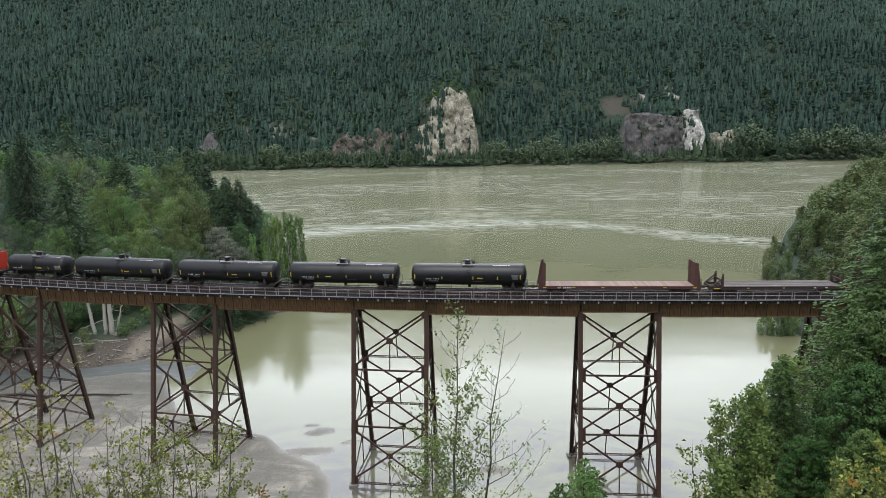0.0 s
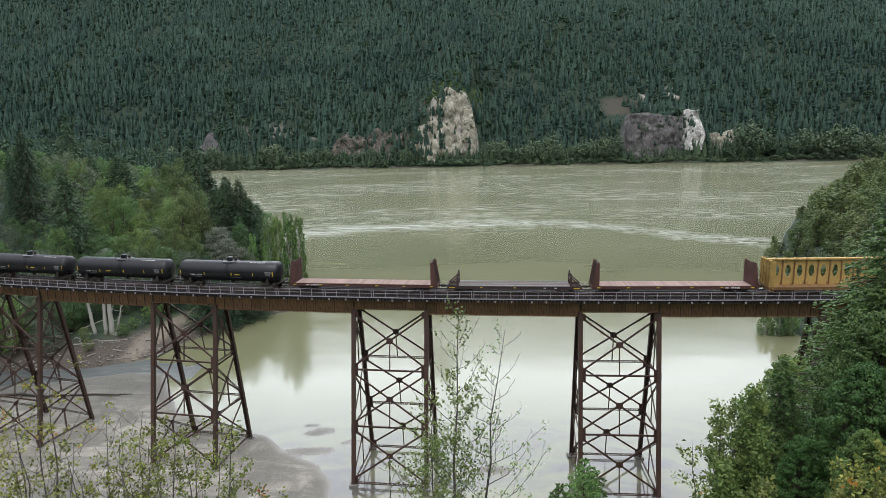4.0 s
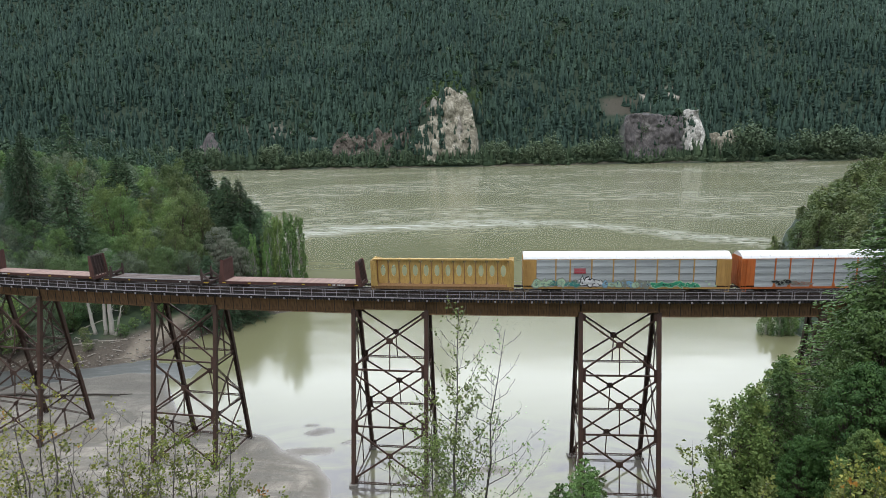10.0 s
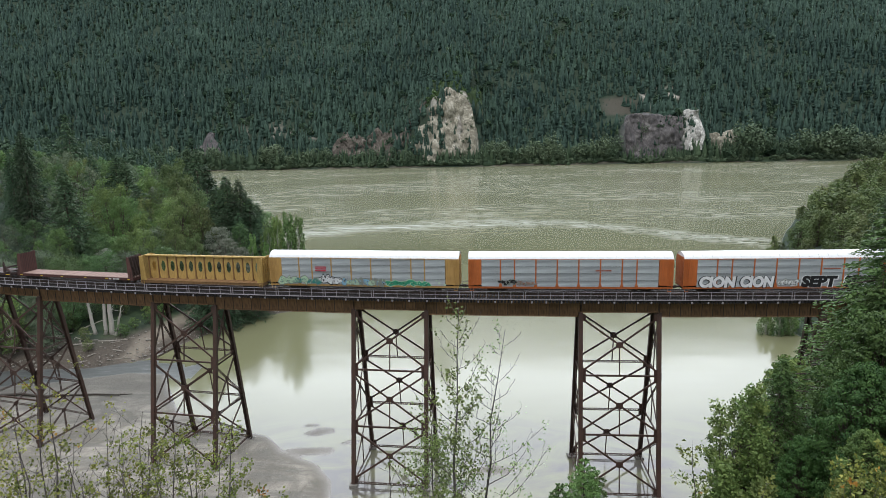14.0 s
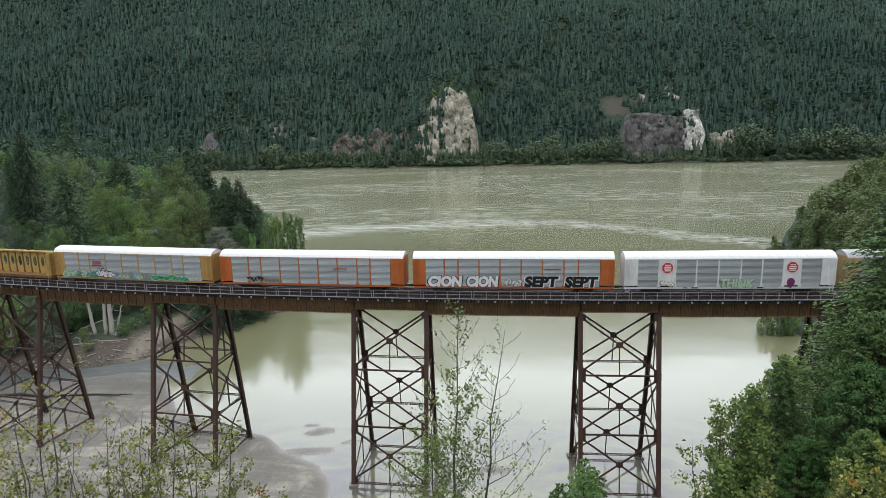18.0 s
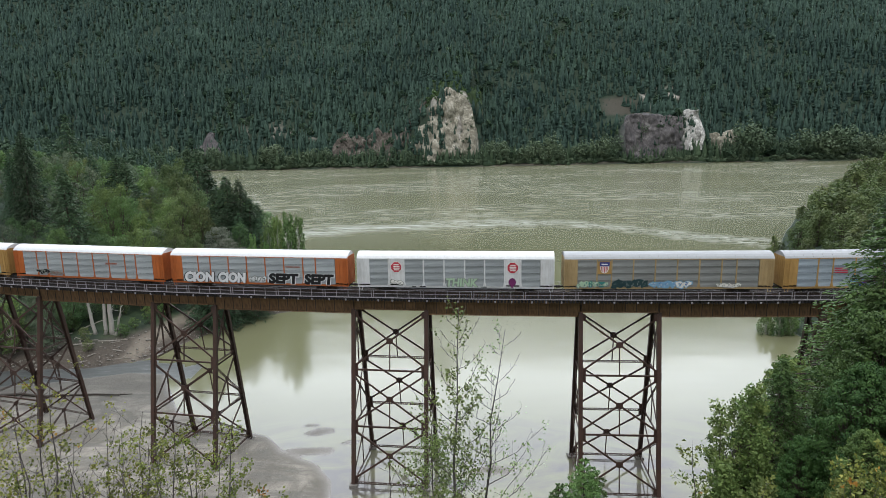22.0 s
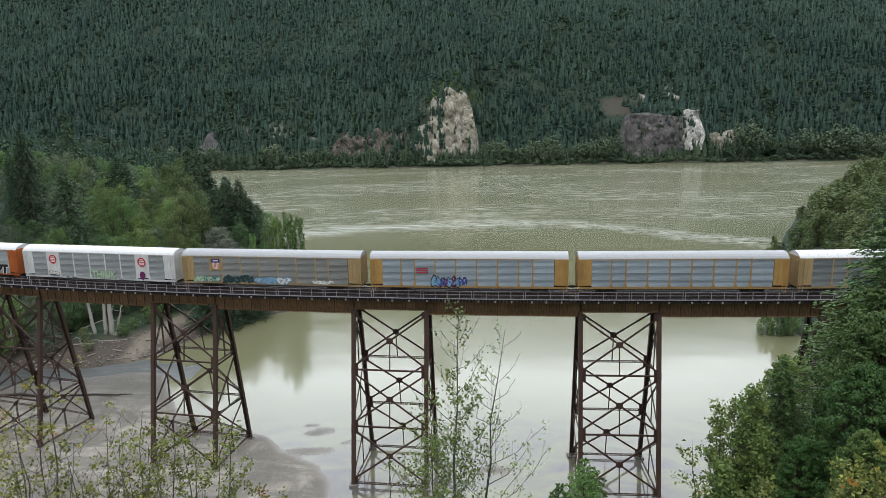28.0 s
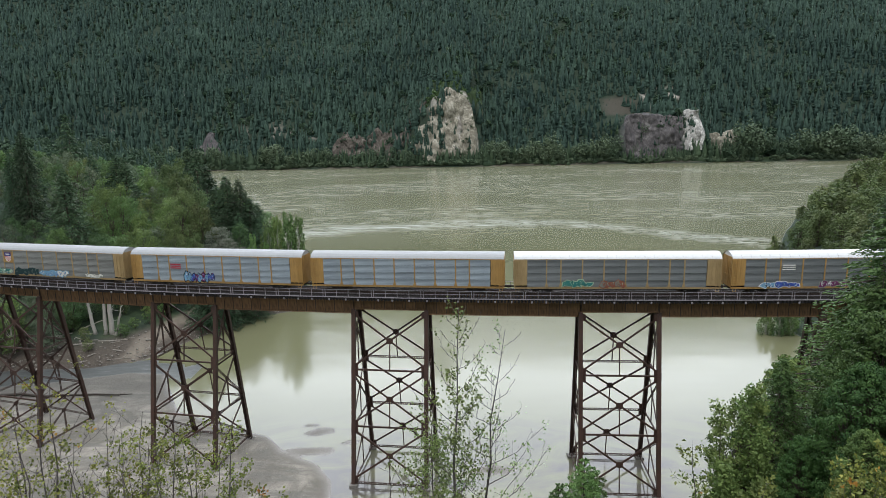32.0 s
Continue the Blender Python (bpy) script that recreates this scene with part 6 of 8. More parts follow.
def autorack(s0, label, frame_mat, panel_mat, roof_mat, posts=POSTS, wide=(), post_mat=None, door_mat=None):
    """A covered car carrier: sills, posts, ribbed panels, end doors, arched roof."""
    length = 28.6
    car = empty("autorack_car")
    post_mat = post_mat or frame_mat
    door_mat = door_mat or frame_mat
    L, W, z0, ze = 27.35, 1.53, 0.95, 4.97
    for k in (-1, 1):
        bm = bmesh.new()
        y0, y1 = sorted((k * W, k * (W - 0.12)))
        box(bm, -L / 2, y0, z0 - 0.1, L / 2, y1, z0 + 0.14)
        y0, y1 = sorted((k * W, k * (W + 0.03)))
        box(bm, -L / 2, y0, z0 + 0.09, L / 2, y1, z0 + 0.15)
        part("side_sill", bm, frame_mat, car)
        bm = bmesh.new()
        y0, y1 = sorted((k * (W + 0.0), k * (W - 0.1)))
        box(bm, -L / 2, y0, ze - 0.12, L / 2, y1, ze + 0.02)
        part("top_sill", bm, frame_mat, car)
        xs = [-L / 2 + f * L for f in posts]
        for x in xs[1:-1]:
            bm = bmesh.new()
            hw = 0.09
            box(bm, x - hw, min(k * (W + 0.045), k * (W - 0.06)), z0 + 0.12, x + hw, max(k * (W + 0.045), k * (W - 0.06)), ze, 0.015)
            # spread foot
            a = [(x - 0.24, z0 + 0.15), (x + 0.24, z0 + 0.15), (x + 0.09, z0 + 0.75), (x - 0.09, z0 + 0.75)]
            va = [bm.verts.new((p, k * (W + 0.046), q)) for p, q in a]
            vb = [bm.verts.new((p, k * (W + 0.02), q)) for p, q in a]
            bm.faces.new(va)
            bm.faces.new(vb[::-1])
            for i in range(4):
                bm.faces.new((va[i], va[(i + 1) % 4], vb[(i + 1) % 4], vb[i]))
            part("post", bm, post_mat, car)
        # a dark inner wall behind the sheets
        bm = bmesh.new()
        box(bm, xs[0], min(k * (W - 0.10), k * (W - 0.13)), z0 + 0.3, xs[-1], max(k * (W - 0.10), k * (W - 0.13)), ze - 0.1)
        part("inner_wall", bm, M_UNDER, car)
        # ribbed side sheets, bay by bay, four above one another
        rows = 4
        zz0, zz1 = z0 + 0.15, ze - 0.12
        for i, (xa, xb) in enumerate(zip(xs, xs[1:])):
            if i in wide:
                bm = bmesh.new()
                box(bm, xa + 0.1, min(k * (W + 0.02), k * (W - 0.02)), z0 + 0.36, xb - 0.1, max(k * (W + 0.02), k * (W - 0.02)), ze - 0.1)
                part("solid_panel", bm, frame_mat, car)
                continue
            me = side_sheet(xb - xa - 0.03, (zz1 - zz0) / rows, panel_mat)
            for r in range(rows):
                ob = share("side_sheet", me, car)
                turn = 0 if k < 0 else pi
                ob.matrix_basis = Matrix.LocRotScale(((xa + xb) / 2, k * (W - 0.045), zz0 + (zz1 - zz0) * (r + 0.5) / rows), Euler((0, 0, turn)), None)
        # solid end bays
        for e in (-1, 1):
            bm = bmesh.new()
            xa, xb = sorted((e * L / 2, xs[0] if e < 0 else xs[-1]))
            box(bm, xa + 0.05, min(k * (W + 0.01), k * (W - 0.05)), z0 + 0.36, xb, max(k * (W + 0.01), k * (W - 0.05)), ze - 0.1, 0.01)
            for f in (0.33, 0.62, 0.98):
                xx = xa + (xb - xa) * (f if e > 0 else 1 - f)
                box(bm, xx - 0.05, min(k * (W + 0.05), k * W), z0 + 0.3, xx + 0.05, max(k * (W + 0.05), k * W), ze - 0.05)
            part("end_bay", bm, door_mat, car)
            xl = e * (L / 2 - 0.45)
            add_ladder(car, xl, k * (W + 0.075), 0.45, ze - 0.2, door_mat, 0.42)
    # end doors in folded leaves
    for e in (-1, 1):
        for leaf in (-1, 1):
            bm = bmesh.new()
            for j in range(3):
                ya, yb = leaf * (0.03 + 0.47 * j), leaf * (0.03 + 0.47 * j + 0.45)
                xe = e * (L / 2 - 0.05 + 0.07 * (1 - j / 3))
                box(bm, min(xe, xe - e * 0.06), min(ya, yb), z0 + 0.1, max(xe, xe - e * 0.06), max(ya, yb), ze + 0.15)
                for zz in (1.6, 2.6, 3.6, 4.5):
                    box(bm, min(xe, xe + e * 0.03), min(ya, yb), zz - 0.05, max(xe, xe + e * 0.03), max(ya, yb), zz + 0.05)
            part("end_door", bm, door_mat, car)
        bm = bmesh.new()
        prof = [(-1.4, 4.95), (-1.15, 5.35), (-0.6, 5.62), (0, 5.72), (0.6, 5.62), (1.15, 5.35), (1.4, 4.95)]
        a = [bm.verts.new((e * (L / 2 - 0.06), y, z)) for y, z in prof]
        b = [bm.verts.new((e * (L / 2 - 0.12), y, z)) for y, z in prof]
        bm.faces.new(a)
        bm.faces.new(b[::-1])
        for i in range(7):
            bm.faces.new((a[i], a[(i + 1) % 7], b[(i + 1) % 7], b[i]))
        part("roof_end", bm, roof_mat, car)
    # arched roof in sheets
    prof = [(-1.55, ze - 0.03), (-1.50, 5.02), (-1.36, 5.24), (-1.0, 5.50), (-0.5, 5.67), (0, 5.74), (0.5, 5.67), (1.0, 5.50), (1.36, 5.24), (1.50, 5.02), (1.55, ze - 0.03)]
    n = 22
    w = L / n
    bm = bmesh.new()
    rows = []
    for x, lift in ((-w / 2, 0.012), (-w / 2 + 0.06, 0.012), (-w / 2 + 0.08, 0.0), (w / 2, 0.0)):
        rows.append([bm.verts.new((x, y * (1 + lift * 0.4), z + lift)) for y, z in prof])
    for a, b in zip(rows, rows[1:]):
        for i in range(len(prof) - 1):
            bm.faces.new((a[i], a[i + 1], b[i + 1], b[i]))
    first = part("roof_sheet", bm, roof_mat, car)
    first.location = (-L / 2 + w / 2, 0, 0)
    for i in range(1, n):
        share("roof_sheet", first.data, car, Matrix.Translation((-L / 2 + w * (i + 0.5), 0, 0)))
    bm = bmesh.new()
    box(bm, -L / 2 + 0.1, -1.3, z0 - 0.05, L / 2 - 0.1, 1.3, z0 + 0.1)
    box(bm, -L / 2 + 0.3, -0.35, z0 - 0.35, L / 2 - 0.3, 0.35, z0 - 0.05)
    part("underframe", bm, M_UNDER, car)
    place(car, s0, length, 9.75, label, "autorack", "autoracks of the train")
    return car


def locomotive(s0, length, label):
    car = empty("locomotive")
    L = length - 1.2
    bm = bmesh.new()
    box(bm, -L / 2, -1.5, 1.0, L / 2, 1.5, 1.35, 0.04)
    box(bm, -3, -1.2, 0.35, 3, 1.2, 1.0, 0.15)
    part("frame", bm, M_UNDER, car)
    bm = bmesh.new()
    box(bm, -L / 2 + 5.2, -1.0, 1.35, L / 2 - 1.0, 1.0, 4.3, 0.12)
    box(bm, L / 2 - 6.5, -1.35, 3.3, L / 2 - 1.6, 1.35, 4.45, 0.1)
    part("hood", bm, M_UNDER, car)
    bm = bmesh.new()
    box(bm, L / 2 - 1.0, -1.0, 1.35, L / 2 - 0.78, 1.0, 4.25, 0.06)
    part("end_panel", bm, M_RED, car)
    for k in range(4):
        bm = bmesh.new()
        beam(bm, (L / 2 - 5.0 + k * 1.05, -1.012, 1.4), (L / 2 - 3.9 + k * 1.05, -1.012, 3.1), 0.03, 0.42, (1, 0, 0))
        part("stripe", bm, M_WHITE if k % 2 else M_RED, car)
    bm = bmesh.new()
    box(bm, -L / 2 + 2.2, -1.45, 1.35, -L / 2 + 5.2, 1.45, 4.6, 0.12)
    box(bm, -L / 2 + 0.3, -0.8, 1.35, -L / 2 + 2.2, 0.8, 3.0, 0.12)
    part("cab", bm, M_RED, car)
    for k in (-1, 1):
        bm = bmesh.new()
        for i in range(14):
            x = -L / 2 + 5.4 + (L - 6.0) * i / 13
            beam(bm, (x, k * 1.46, 1.3), (x, k * 1.46, 2.4), 0.035, 0.035)
        beam(bm, (-L / 2 + 5.4, k * 1.46, 2.4), (L / 2 - 0.6, k * 1.46, 2.4), 0.04, 0.04)
        part("handrail", bm, M_WHITE, car)
    place(car, s0, length, length / 2 - 4.0, label, "locomotive")


TRAIN_RACKS = [
    ("yellow-framed autorack with grey panels, white roof and green graffiti", M_RACKYEL, M_PANEL, M_ROOF_W),
    ("orange-framed autorack with grey panels and a white roof", M_ORANGE, M_PANEL, M_ROOF_W),
    ("orange autorack with white and black bubble-letter graffiti", M_ORANGE, M_PANEL, M_ROOF_W),
    ("white autorack with two red octagonal emblems", M_RACKWHITE, M_PANEL_D, M_ROOF_W),
    ("faded yellow autorack with a blue and white shield emblem", M_RACKTAN, M_PANEL_T, M_ROOF_G),
    ("yellow autorack with a grey roof and purple graffiti", M_RACKYEL, M_PANEL_S, M_ROOF_G),
    ("plain yellow-framed autorack with grey panels and a grey roof", M_RACKYEL, M_PANEL_S, M_ROOF_G),
    ("yellow autorack with dull panels, white roof and green graffiti", M_RACKTAN, M_PANEL_K, M_ROOF_W),
    ("yellow autorack with dark panels, white emblem and blue graffiti", M_RACKYEL, M_PANEL_K, M_ROOF_W),
]


# ---- paint on the cars' sides ----
def paint(name, c, rough=0.55):
    return painted(name, c, tuple(0.5 * q for q in c), 0.25, rough, 2.0, streak=False)


P_BLACK, P_WHITE = paint("black_spray", (0.006, 0.006, 0.007), 0.8), paint("white_spray", (0.74, 0.75, 0.76))
P_TEAL, P_GREEN = paint("teal_spray", (0.035, 0.22, 0.20)), paint("green_spray", (0.03, 0.30, 0.17))
P_PALE, P_BLUE = paint("pale_green_spray", (0.42, 0.58, 0.40)), paint("blue_spray", (0.05, 0.10, 0.42))
P_SKY, P_DIRTY = paint("light_blue_spray", (0.20, 0.40, 0.58)), paint("dirty_spray", (0.23, 0.25, 0.22))
P_RED, P_RUSTY = paint("red_paint", (0.50, 0.030, 0.055)), paint("rusty_spray", (0.30, 0.10, 0.06))
P_PLUM, P_DARKTEAL = paint("plum_spray", (0.16, 0.02, 0.11)), paint("dark_teal_spray", (0.015, 0.05, 0.055))
P_NAVY, P_CREAM = paint("navy_paint", (0.03, 0.04, 0.20)), paint("cream_lettering", (0.78, 0.77, 0.72))
SIDE = -1.592
RACK_L = 27.35


def slab(bm, pts, y, mi=0, th=0.006):
    """A flat shape on the car's side."""
    a = [bm.verts.new((x, y, z)) for x, z in pts]
    b = [bm.verts.new((x, y + th, z)) for x, z in pts]
    for f in (bm.faces.new(a), bm.faces.new(b[::-1])):
        f.material_index = mi
    n = len(pts)
    for i in range(n):
        bm.faces.new((a[i], a[(i + 1) % n], b[(i + 1) % n], b[i])).material_index = mi


def tag_shapes(car, f0, f1, z0, z1, mats, seed, count):
    """Spray paint that cannot be read: jagged bars in an outline, a fill and strokes."""
    rng = random.Random(seed)
    bm = bmesh.new()
    w = (f1 - f0) * RACK_L / count
    for i in range(count):
        cx = -RACK_L / 2 + f0 * RACK_L + w * (i + 0.5) + rng.uniform(-0.08, 0.08) * w
        hh = (z1 - z0) * rng.uniform(0.85, 1.1)
        cz = z0 + hh / 2 + rng.uniform(-0.05, 0.05)
        ring = []
        n = 9
        for k in range(n):
            a = 2 * pi * k / n + rng.uniform(-0.2, 0.2)
            r = rng.choice((rng.uniform(0.55, 0.8), rng.uniform(0.95, 1.35)))
            ring.append((cos(a) * r, sin(a) * r))
        slant = rng.uniform(-0.15, 0.3)
        def at(s_, dy, mi):
            slab(bm, [(cx + (p * w * 0.95 * s_) + q * slant * w * 0.5 * s_, cz + q * hh * 0.5 * s_) for p, q in ring], SIDE - dy, mi)
        at(1.0, 0.0, 0)
        at(0.80, 0.007, 1 + rng.randrange(max(1, len(mats) - 2)) if len(mats) > 2 else 1)
        for _ in range(15):
            a, b_ = rng.uniform(-0.5, 0.5), rng.uniform(-0.7, 0.7)
            c, d = a + rng.uniform(-0.4, 0.4), b_ + rng.uniform(-0.6, 0.6)
            t_ = rng.uniform(0.022, 0.055)
            x0, q0, x1, q1 = cx + a * w * 0.5, cz + b_ * hh * 0.4, cx + c * w * 0.5, cz + max(-0.8, min(0.8, d)) * hh * 0.4
            ln = max(hypot(x1 - x0, q1 - q0), 0.05)
            nx, nz = -(q1 - q0) / ln * t_, (x1 - x0) / ln * t_
            slab(bm, [(x0 - nx, q0 - nz), (x1 - nx, q1 - nz), (x1 + nx, q1 + nz), (x0 + nx, q0 + nz)], SIDE - 0.014, rng.randrange(len(mats)))
    part("graffiti", bm, mats, car, "jagged spray-painted graffiti")


def word(car, text, f0, f1, z0, z1, fill, edge, bold=0.05, rim=0.10, y=SIDE):
    """Readable writing: a bold fill over a wider outline."""
    for mat, off, dy in ((edge, bold + rim, 0.0), (fill, bold, 0.008)):
        if mat is None:
            continue
        cu = bpy.data.curves.new("writing", "FONT")
        cu.body = text
        cu.size = 1.0
        cu.extrude = 0.003
        cu.offset = off * 0.5
        cu.shear = 0.12
        cu.space_character = 1.02
        cu.resolution_u = 4
        tmp = new("writing", cu)
        bpy.context.view_layer.update()
        me = bpy.data.meshes.new_from_object(tmp.evaluated_get(bpy.context.evaluated_depsgraph_get()))
        bpy.data.objects.remove(tmp)
        xs = [v.co.x for v in me.vertices]
        ys = [v.co.y for v in me.vertices]
        sx = (f1 - f0) * RACK_L / (max(xs) - min(xs))
        sz = (z1 - z0) / (max(ys) - min(ys))
        grow = 1.0 if mat is edge or edge is None else 0.94
        mx, my = (max(xs) + min(xs)) / 2, (max(ys) + min(ys)) / 2
        cx, cz = -RACK_L / 2 + (f0 + f1) / 2 * RACK_L, (z0 + z1) / 2
        for v in me.vertices:
            v.co = Vector((cx + (v.co.x - mx) * sx * grow, y - dy - v.co.z, cz + (v.co.y - my) * sz * grow))
        me.materials.clear()
        me.materials.append(mat)
        ob = new("lettering", me)
        ob.parent = car


def bars(car, name, rows, mat, y=SIDE):
    for f, z, w, h in rows:
        bm = bmesh.new()
        x = -RACK_L / 2 + f * RACK_L
        slab(bm, [(x - w / 2, z - h / 2), (x + w / 2, z - h / 2), (x + w / 2, z + h / 2), (x - w / 2, z + h / 2)], y)
        part(name, bm, mat, car)


def stripe_emblem(car, f, z, mat, s=1.0):
    """A railway's emblem as three plain stripes."""
    bm = bmesh.new()
    x = -RACK_L / 2 + f * RACK_L
    strokes = (((-0.15, 0.28), (1.45, 0.28)), ((-0.15, 0.0), (1.45, 0.0)), ((-0.15, -0.28), (1.45, -0.28)))
    for (ax, az), (bx, bz) in strokes:
        ln = hypot(bx - ax, bz - az)
        nx, nz = -(bz - az) / ln * 0.075, (bx - ax) / ln * 0.075
        ex, ez = (bx - ax) / ln * 0.05, (bz - az) / ln * 0.05
        slab(bm, [(x + s * (ax - ex - nx), z + s * (az - ez - nz)), (x + s * (bx + ex - nx), z + s * (bz + ez - nz)), (x + s * (bx + ex + nx), z + s * (bz + ez + nz)), (x + s * (ax - ex + nx), z + s * (az - ez + nz))], SIDE)
    part("emblem", bm, mat, car)


def ring_shape(cx, cz, r, n, a0=0.0, sx=1.0):
    return [(cx + sx * r * cos(a0 + 2 * pi * k / n), cz + r * sin(a0 + 2 * pi * k / n)) for k in range(n)]


def decorate(car, i):
    """What is painted on each carrier's near side."""
    if i == 0:
        stripe_emblem(car, 0.255, 3.35, P_RED, 0.95)
        bars(car, "stencil_bar", [(0.30, 2.85, 0.7, 0.12)], P_DIRTY)
        tag_shapes(car, 0.05, 0.27, 0.98, 2.3, [P_DIRTY, P_TEAL, P_PALE, P_DIRTY], 1, 7)
        tag_shapes(car, 0.27, 0.39, 1.0, 2.45, [P_BLACK, P_WHITE, P_BLACK], 2, 4)
        tag_shapes(car, 0.39, 0.62, 1.0, 2.15, [P_DIRTY, P_SKY, P_DIRTY, P_PALE, P_BLACK], 3, 8)
        tag_shapes(car, 0.63, 0.85, 1.0, 2.0, [P_PALE, P_GREEN, P_GREEN, P_BLACK], 4, 6)
        bars(car, "paint_spot", [(0.885, 1.9, 0.22, 0.2), (0.90, 1.5, 0.3, 0.3), (0.93, 1.3, 0.25, 0.25)], P_PALE)
    elif i == 1:
        tag_shapes(car, 0.155, 0.235, 1.35, 2.15, [P_DIRTY, P_BLACK, P_DIRTY], 5, 4)
        bars(car, "stencil_bar", [(0.665, 3.40, 2.1, 0.13), (0.665, 3.24, 2.1, 0.05)], P_RUSTY)
        tag_shapes(car, 0.245, 0.33, 1.35, 1.85, [P_RUSTY, P_DIRTY], 6, 4)
    elif i == 2:
        word(car, "CION", 0.071, 0.257, 0.98, 2.65, P_WHITE, P_BLACK, 0.13, 0.09)
        word(car, "CION", 0.267, 0.438, 0.98, 2.65, P_WHITE, P_BLACK, 0.13, 0.09)
        tag_shapes(car, 0.448, 0.545, 1.1, 2.2, [P_DIRTY, P_WHITE, P_BLACK], 7, 4)
        word(car, "SEPT", 0.555, 0.736, 0.98, 2.65, P_BLACK, P_WHITE, 0.13, 0.13)
        word(car, "SEPT", 0.754, 0.929, 0.98, 2.65, P_BLACK, P_WHITE, 0.13, 0.13)
        bars(car, "stencil_bar", [(0.70, 3.55, 2.2, 0.15)], P_RUSTY)
    elif i == 3:
        for f in (0.205, 0.795):
            x = -RACK_L / 2 + f * RACK_L
            bm = bmesh.new()
            slab(bm, ring_shape(x, 3.75, 0.84, 8, pi / 8), SIDE, 1)
            slab(bm, ring_shape(x, 3.75, 0.76, 8, pi / 8), SIDE - 0.007, 0)
            for dz, w in ((0.36, 0.75), (0.10, 0.95), (-0.14, 0.95), (-0.38, 0.8)):
                slab(bm, [(x - w / 2, 3.75 + dz - 0.07), (x + w / 2, 3.75 + dz - 0.07), (x + w / 2, 3.75 + dz + 0.07), (x - w / 2 + 0.1, 3.75 + dz + 0.07)], SIDE - 0.014, 1)
            part("emblem", bm, [P_RED, P_CREAM], car, "red octagonal emblem with white bars")
        word(car, "THINK", 0.455, 0.625, 1.0, 2.25, P_PALE, P_DIRTY, 0.08, 0.06)
        bm = bmesh.new()
        x = -RACK_L / 2 + 0.793 * RACK_L
        slab(bm, ring_shape(x, 1.75, 0.58, 12, 0, 0.9), SIDE, 0)
        slab(bm, [(x - 0.22, 1.25), (x + 0.22, 1.25), (x + 0.1, 0.95), (x - 0.1, 0.95)], SIDE - 0.007, 0)
        part("graffiti", bm, P_PLUM, car, "plum-coloured spray-painted face shape")
        bars(car, "stencil_bar", [(0.295, 1.02, 0.5, 0.12), (0.34, 1.02, 0.9, 0.12), (0.65, 1.02, 0.8, 0.12)], P_BLACK)
        tag_shapes(car, 0.185, 0.235, 1.2, 2.0, [P_DIRTY, P_CREAM], 8, 2)
    elif i == 4:
        x = -RACK_L / 2 + 0.195 * RACK_L
        bm = bmesh.new()
        slab(bm, [(x - 0.9, 2.9), (x + 0.9, 2.9), (x + 0.9, 4.65), (x - 0.9, 4.65)], SIDE + 0.03)
        part("emblem_panel", bm, M_RACKYEL, car)
        bm = bmesh.new()
        sh = [(-0.62, 4.55), (0.62, 4.55), (0.58, 3.6), (0.35, 3.15), (0, 3.02), (-0.35, 3.15), (-0.58, 3.6)]
        slab(bm, [(x + p, q) for p, q in sh], SIDE, 1)
        slab(bm, [(x + p * 1.06, 4.56 if q > 4 else q) for p, q in ((-0.62, 4.55), (0.62, 4.55), (0.60, 3.98), (-0.60, 3.98))], SIDE - 0.007, 0)
        bars_x = (-0.42, -0.21, 0.0, 0.21, 0.42)
        for p in bars_x:
            lo = 3.12 if abs(p) < 0.1 else (3.22 if abs(p) < 0.3 else 3.42)
            slab(bm, [(x + p - 0.055, lo), (x + p + 0.055, lo), (x + p + 0.055, 3.95), (x + p - 0.055, 3.95)], SIDE - 0.007, 2)
        slab(bm, [(x - 0.42, 4.2), (x + 0.42, 4.2), (x + 0.42, 4.34), (x - 0.42, 4.34)], SIDE - 0.014, 1)
        part("emblem", bm, [P_NAVY, P_CREAM, P_RED], car, "blue and white striped shield emblem")
        tag_shapes(car, 0.065, 0.215, 1.0, 2.05, [P_DIRTY, P_PALE, P_TEAL, P_WHITE], 9, 6)
        tag_shapes(car, 0.235, 0.40, 0.98, 2.15, [P_DARKTEAL, P_DARKTEAL, P_DIRTY], 10, 6)
        tag_shapes(car, 0.42, 0.605, 1.0, 2.0, [P_SKY, P_CREAM, P_SKY, P_BLUE], 11, 6)
        tag_shapes(car, 0.735, 0.85, 1.0, 1.75, [P_DIRTY, P_CREAM, P_DIRTY], 12, 5)
    elif i == 5:
        stripe_emblem(car, 0.245, 3.30, P_RED, 1.0)
        bars(car, "stencil_bar", [(0.235, 2.72, 0.5, 0.12), (0.262, 2.72, 0.5, 0.12), (0.29, 2.72, 0.5, 0.12)], P_DIRTY)
        tag_shapes(car, 0.325, 0.495, 0.95, 2.5, [P_BLACK, P_BLUE, P_SKY, P_BLUE, P_PLUM, P_WHITE], 13, 9)
    elif i == 7:
        tag_shapes(car, 0.24, 0.375, 1.0, 2.1, [P_PALE, P_TEAL, P_TEAL], 14, 5)
        tag_shapes(car, 0.425, 0.54, 1.0, 2.05, [P_RUSTY, P_DIRTY, P_RUSTY, P_PALE], 15, 5)
    elif i == 8:
        stripe_emblem(car, 0.245, 3.75, P_CREAM, 1.0)
        tag_shapes(car, 0.15, 0.32, 0.95, 1.9, [P_WHITE, P_SKY, P_BLUE, P_BLACK], 16, 6)
        tag_shapes(car, 0.42, 0.62, 0.95, 1.9, [P_DIRTY, P_WHITE, P_PLUM, P_WHITE], 17, 7)


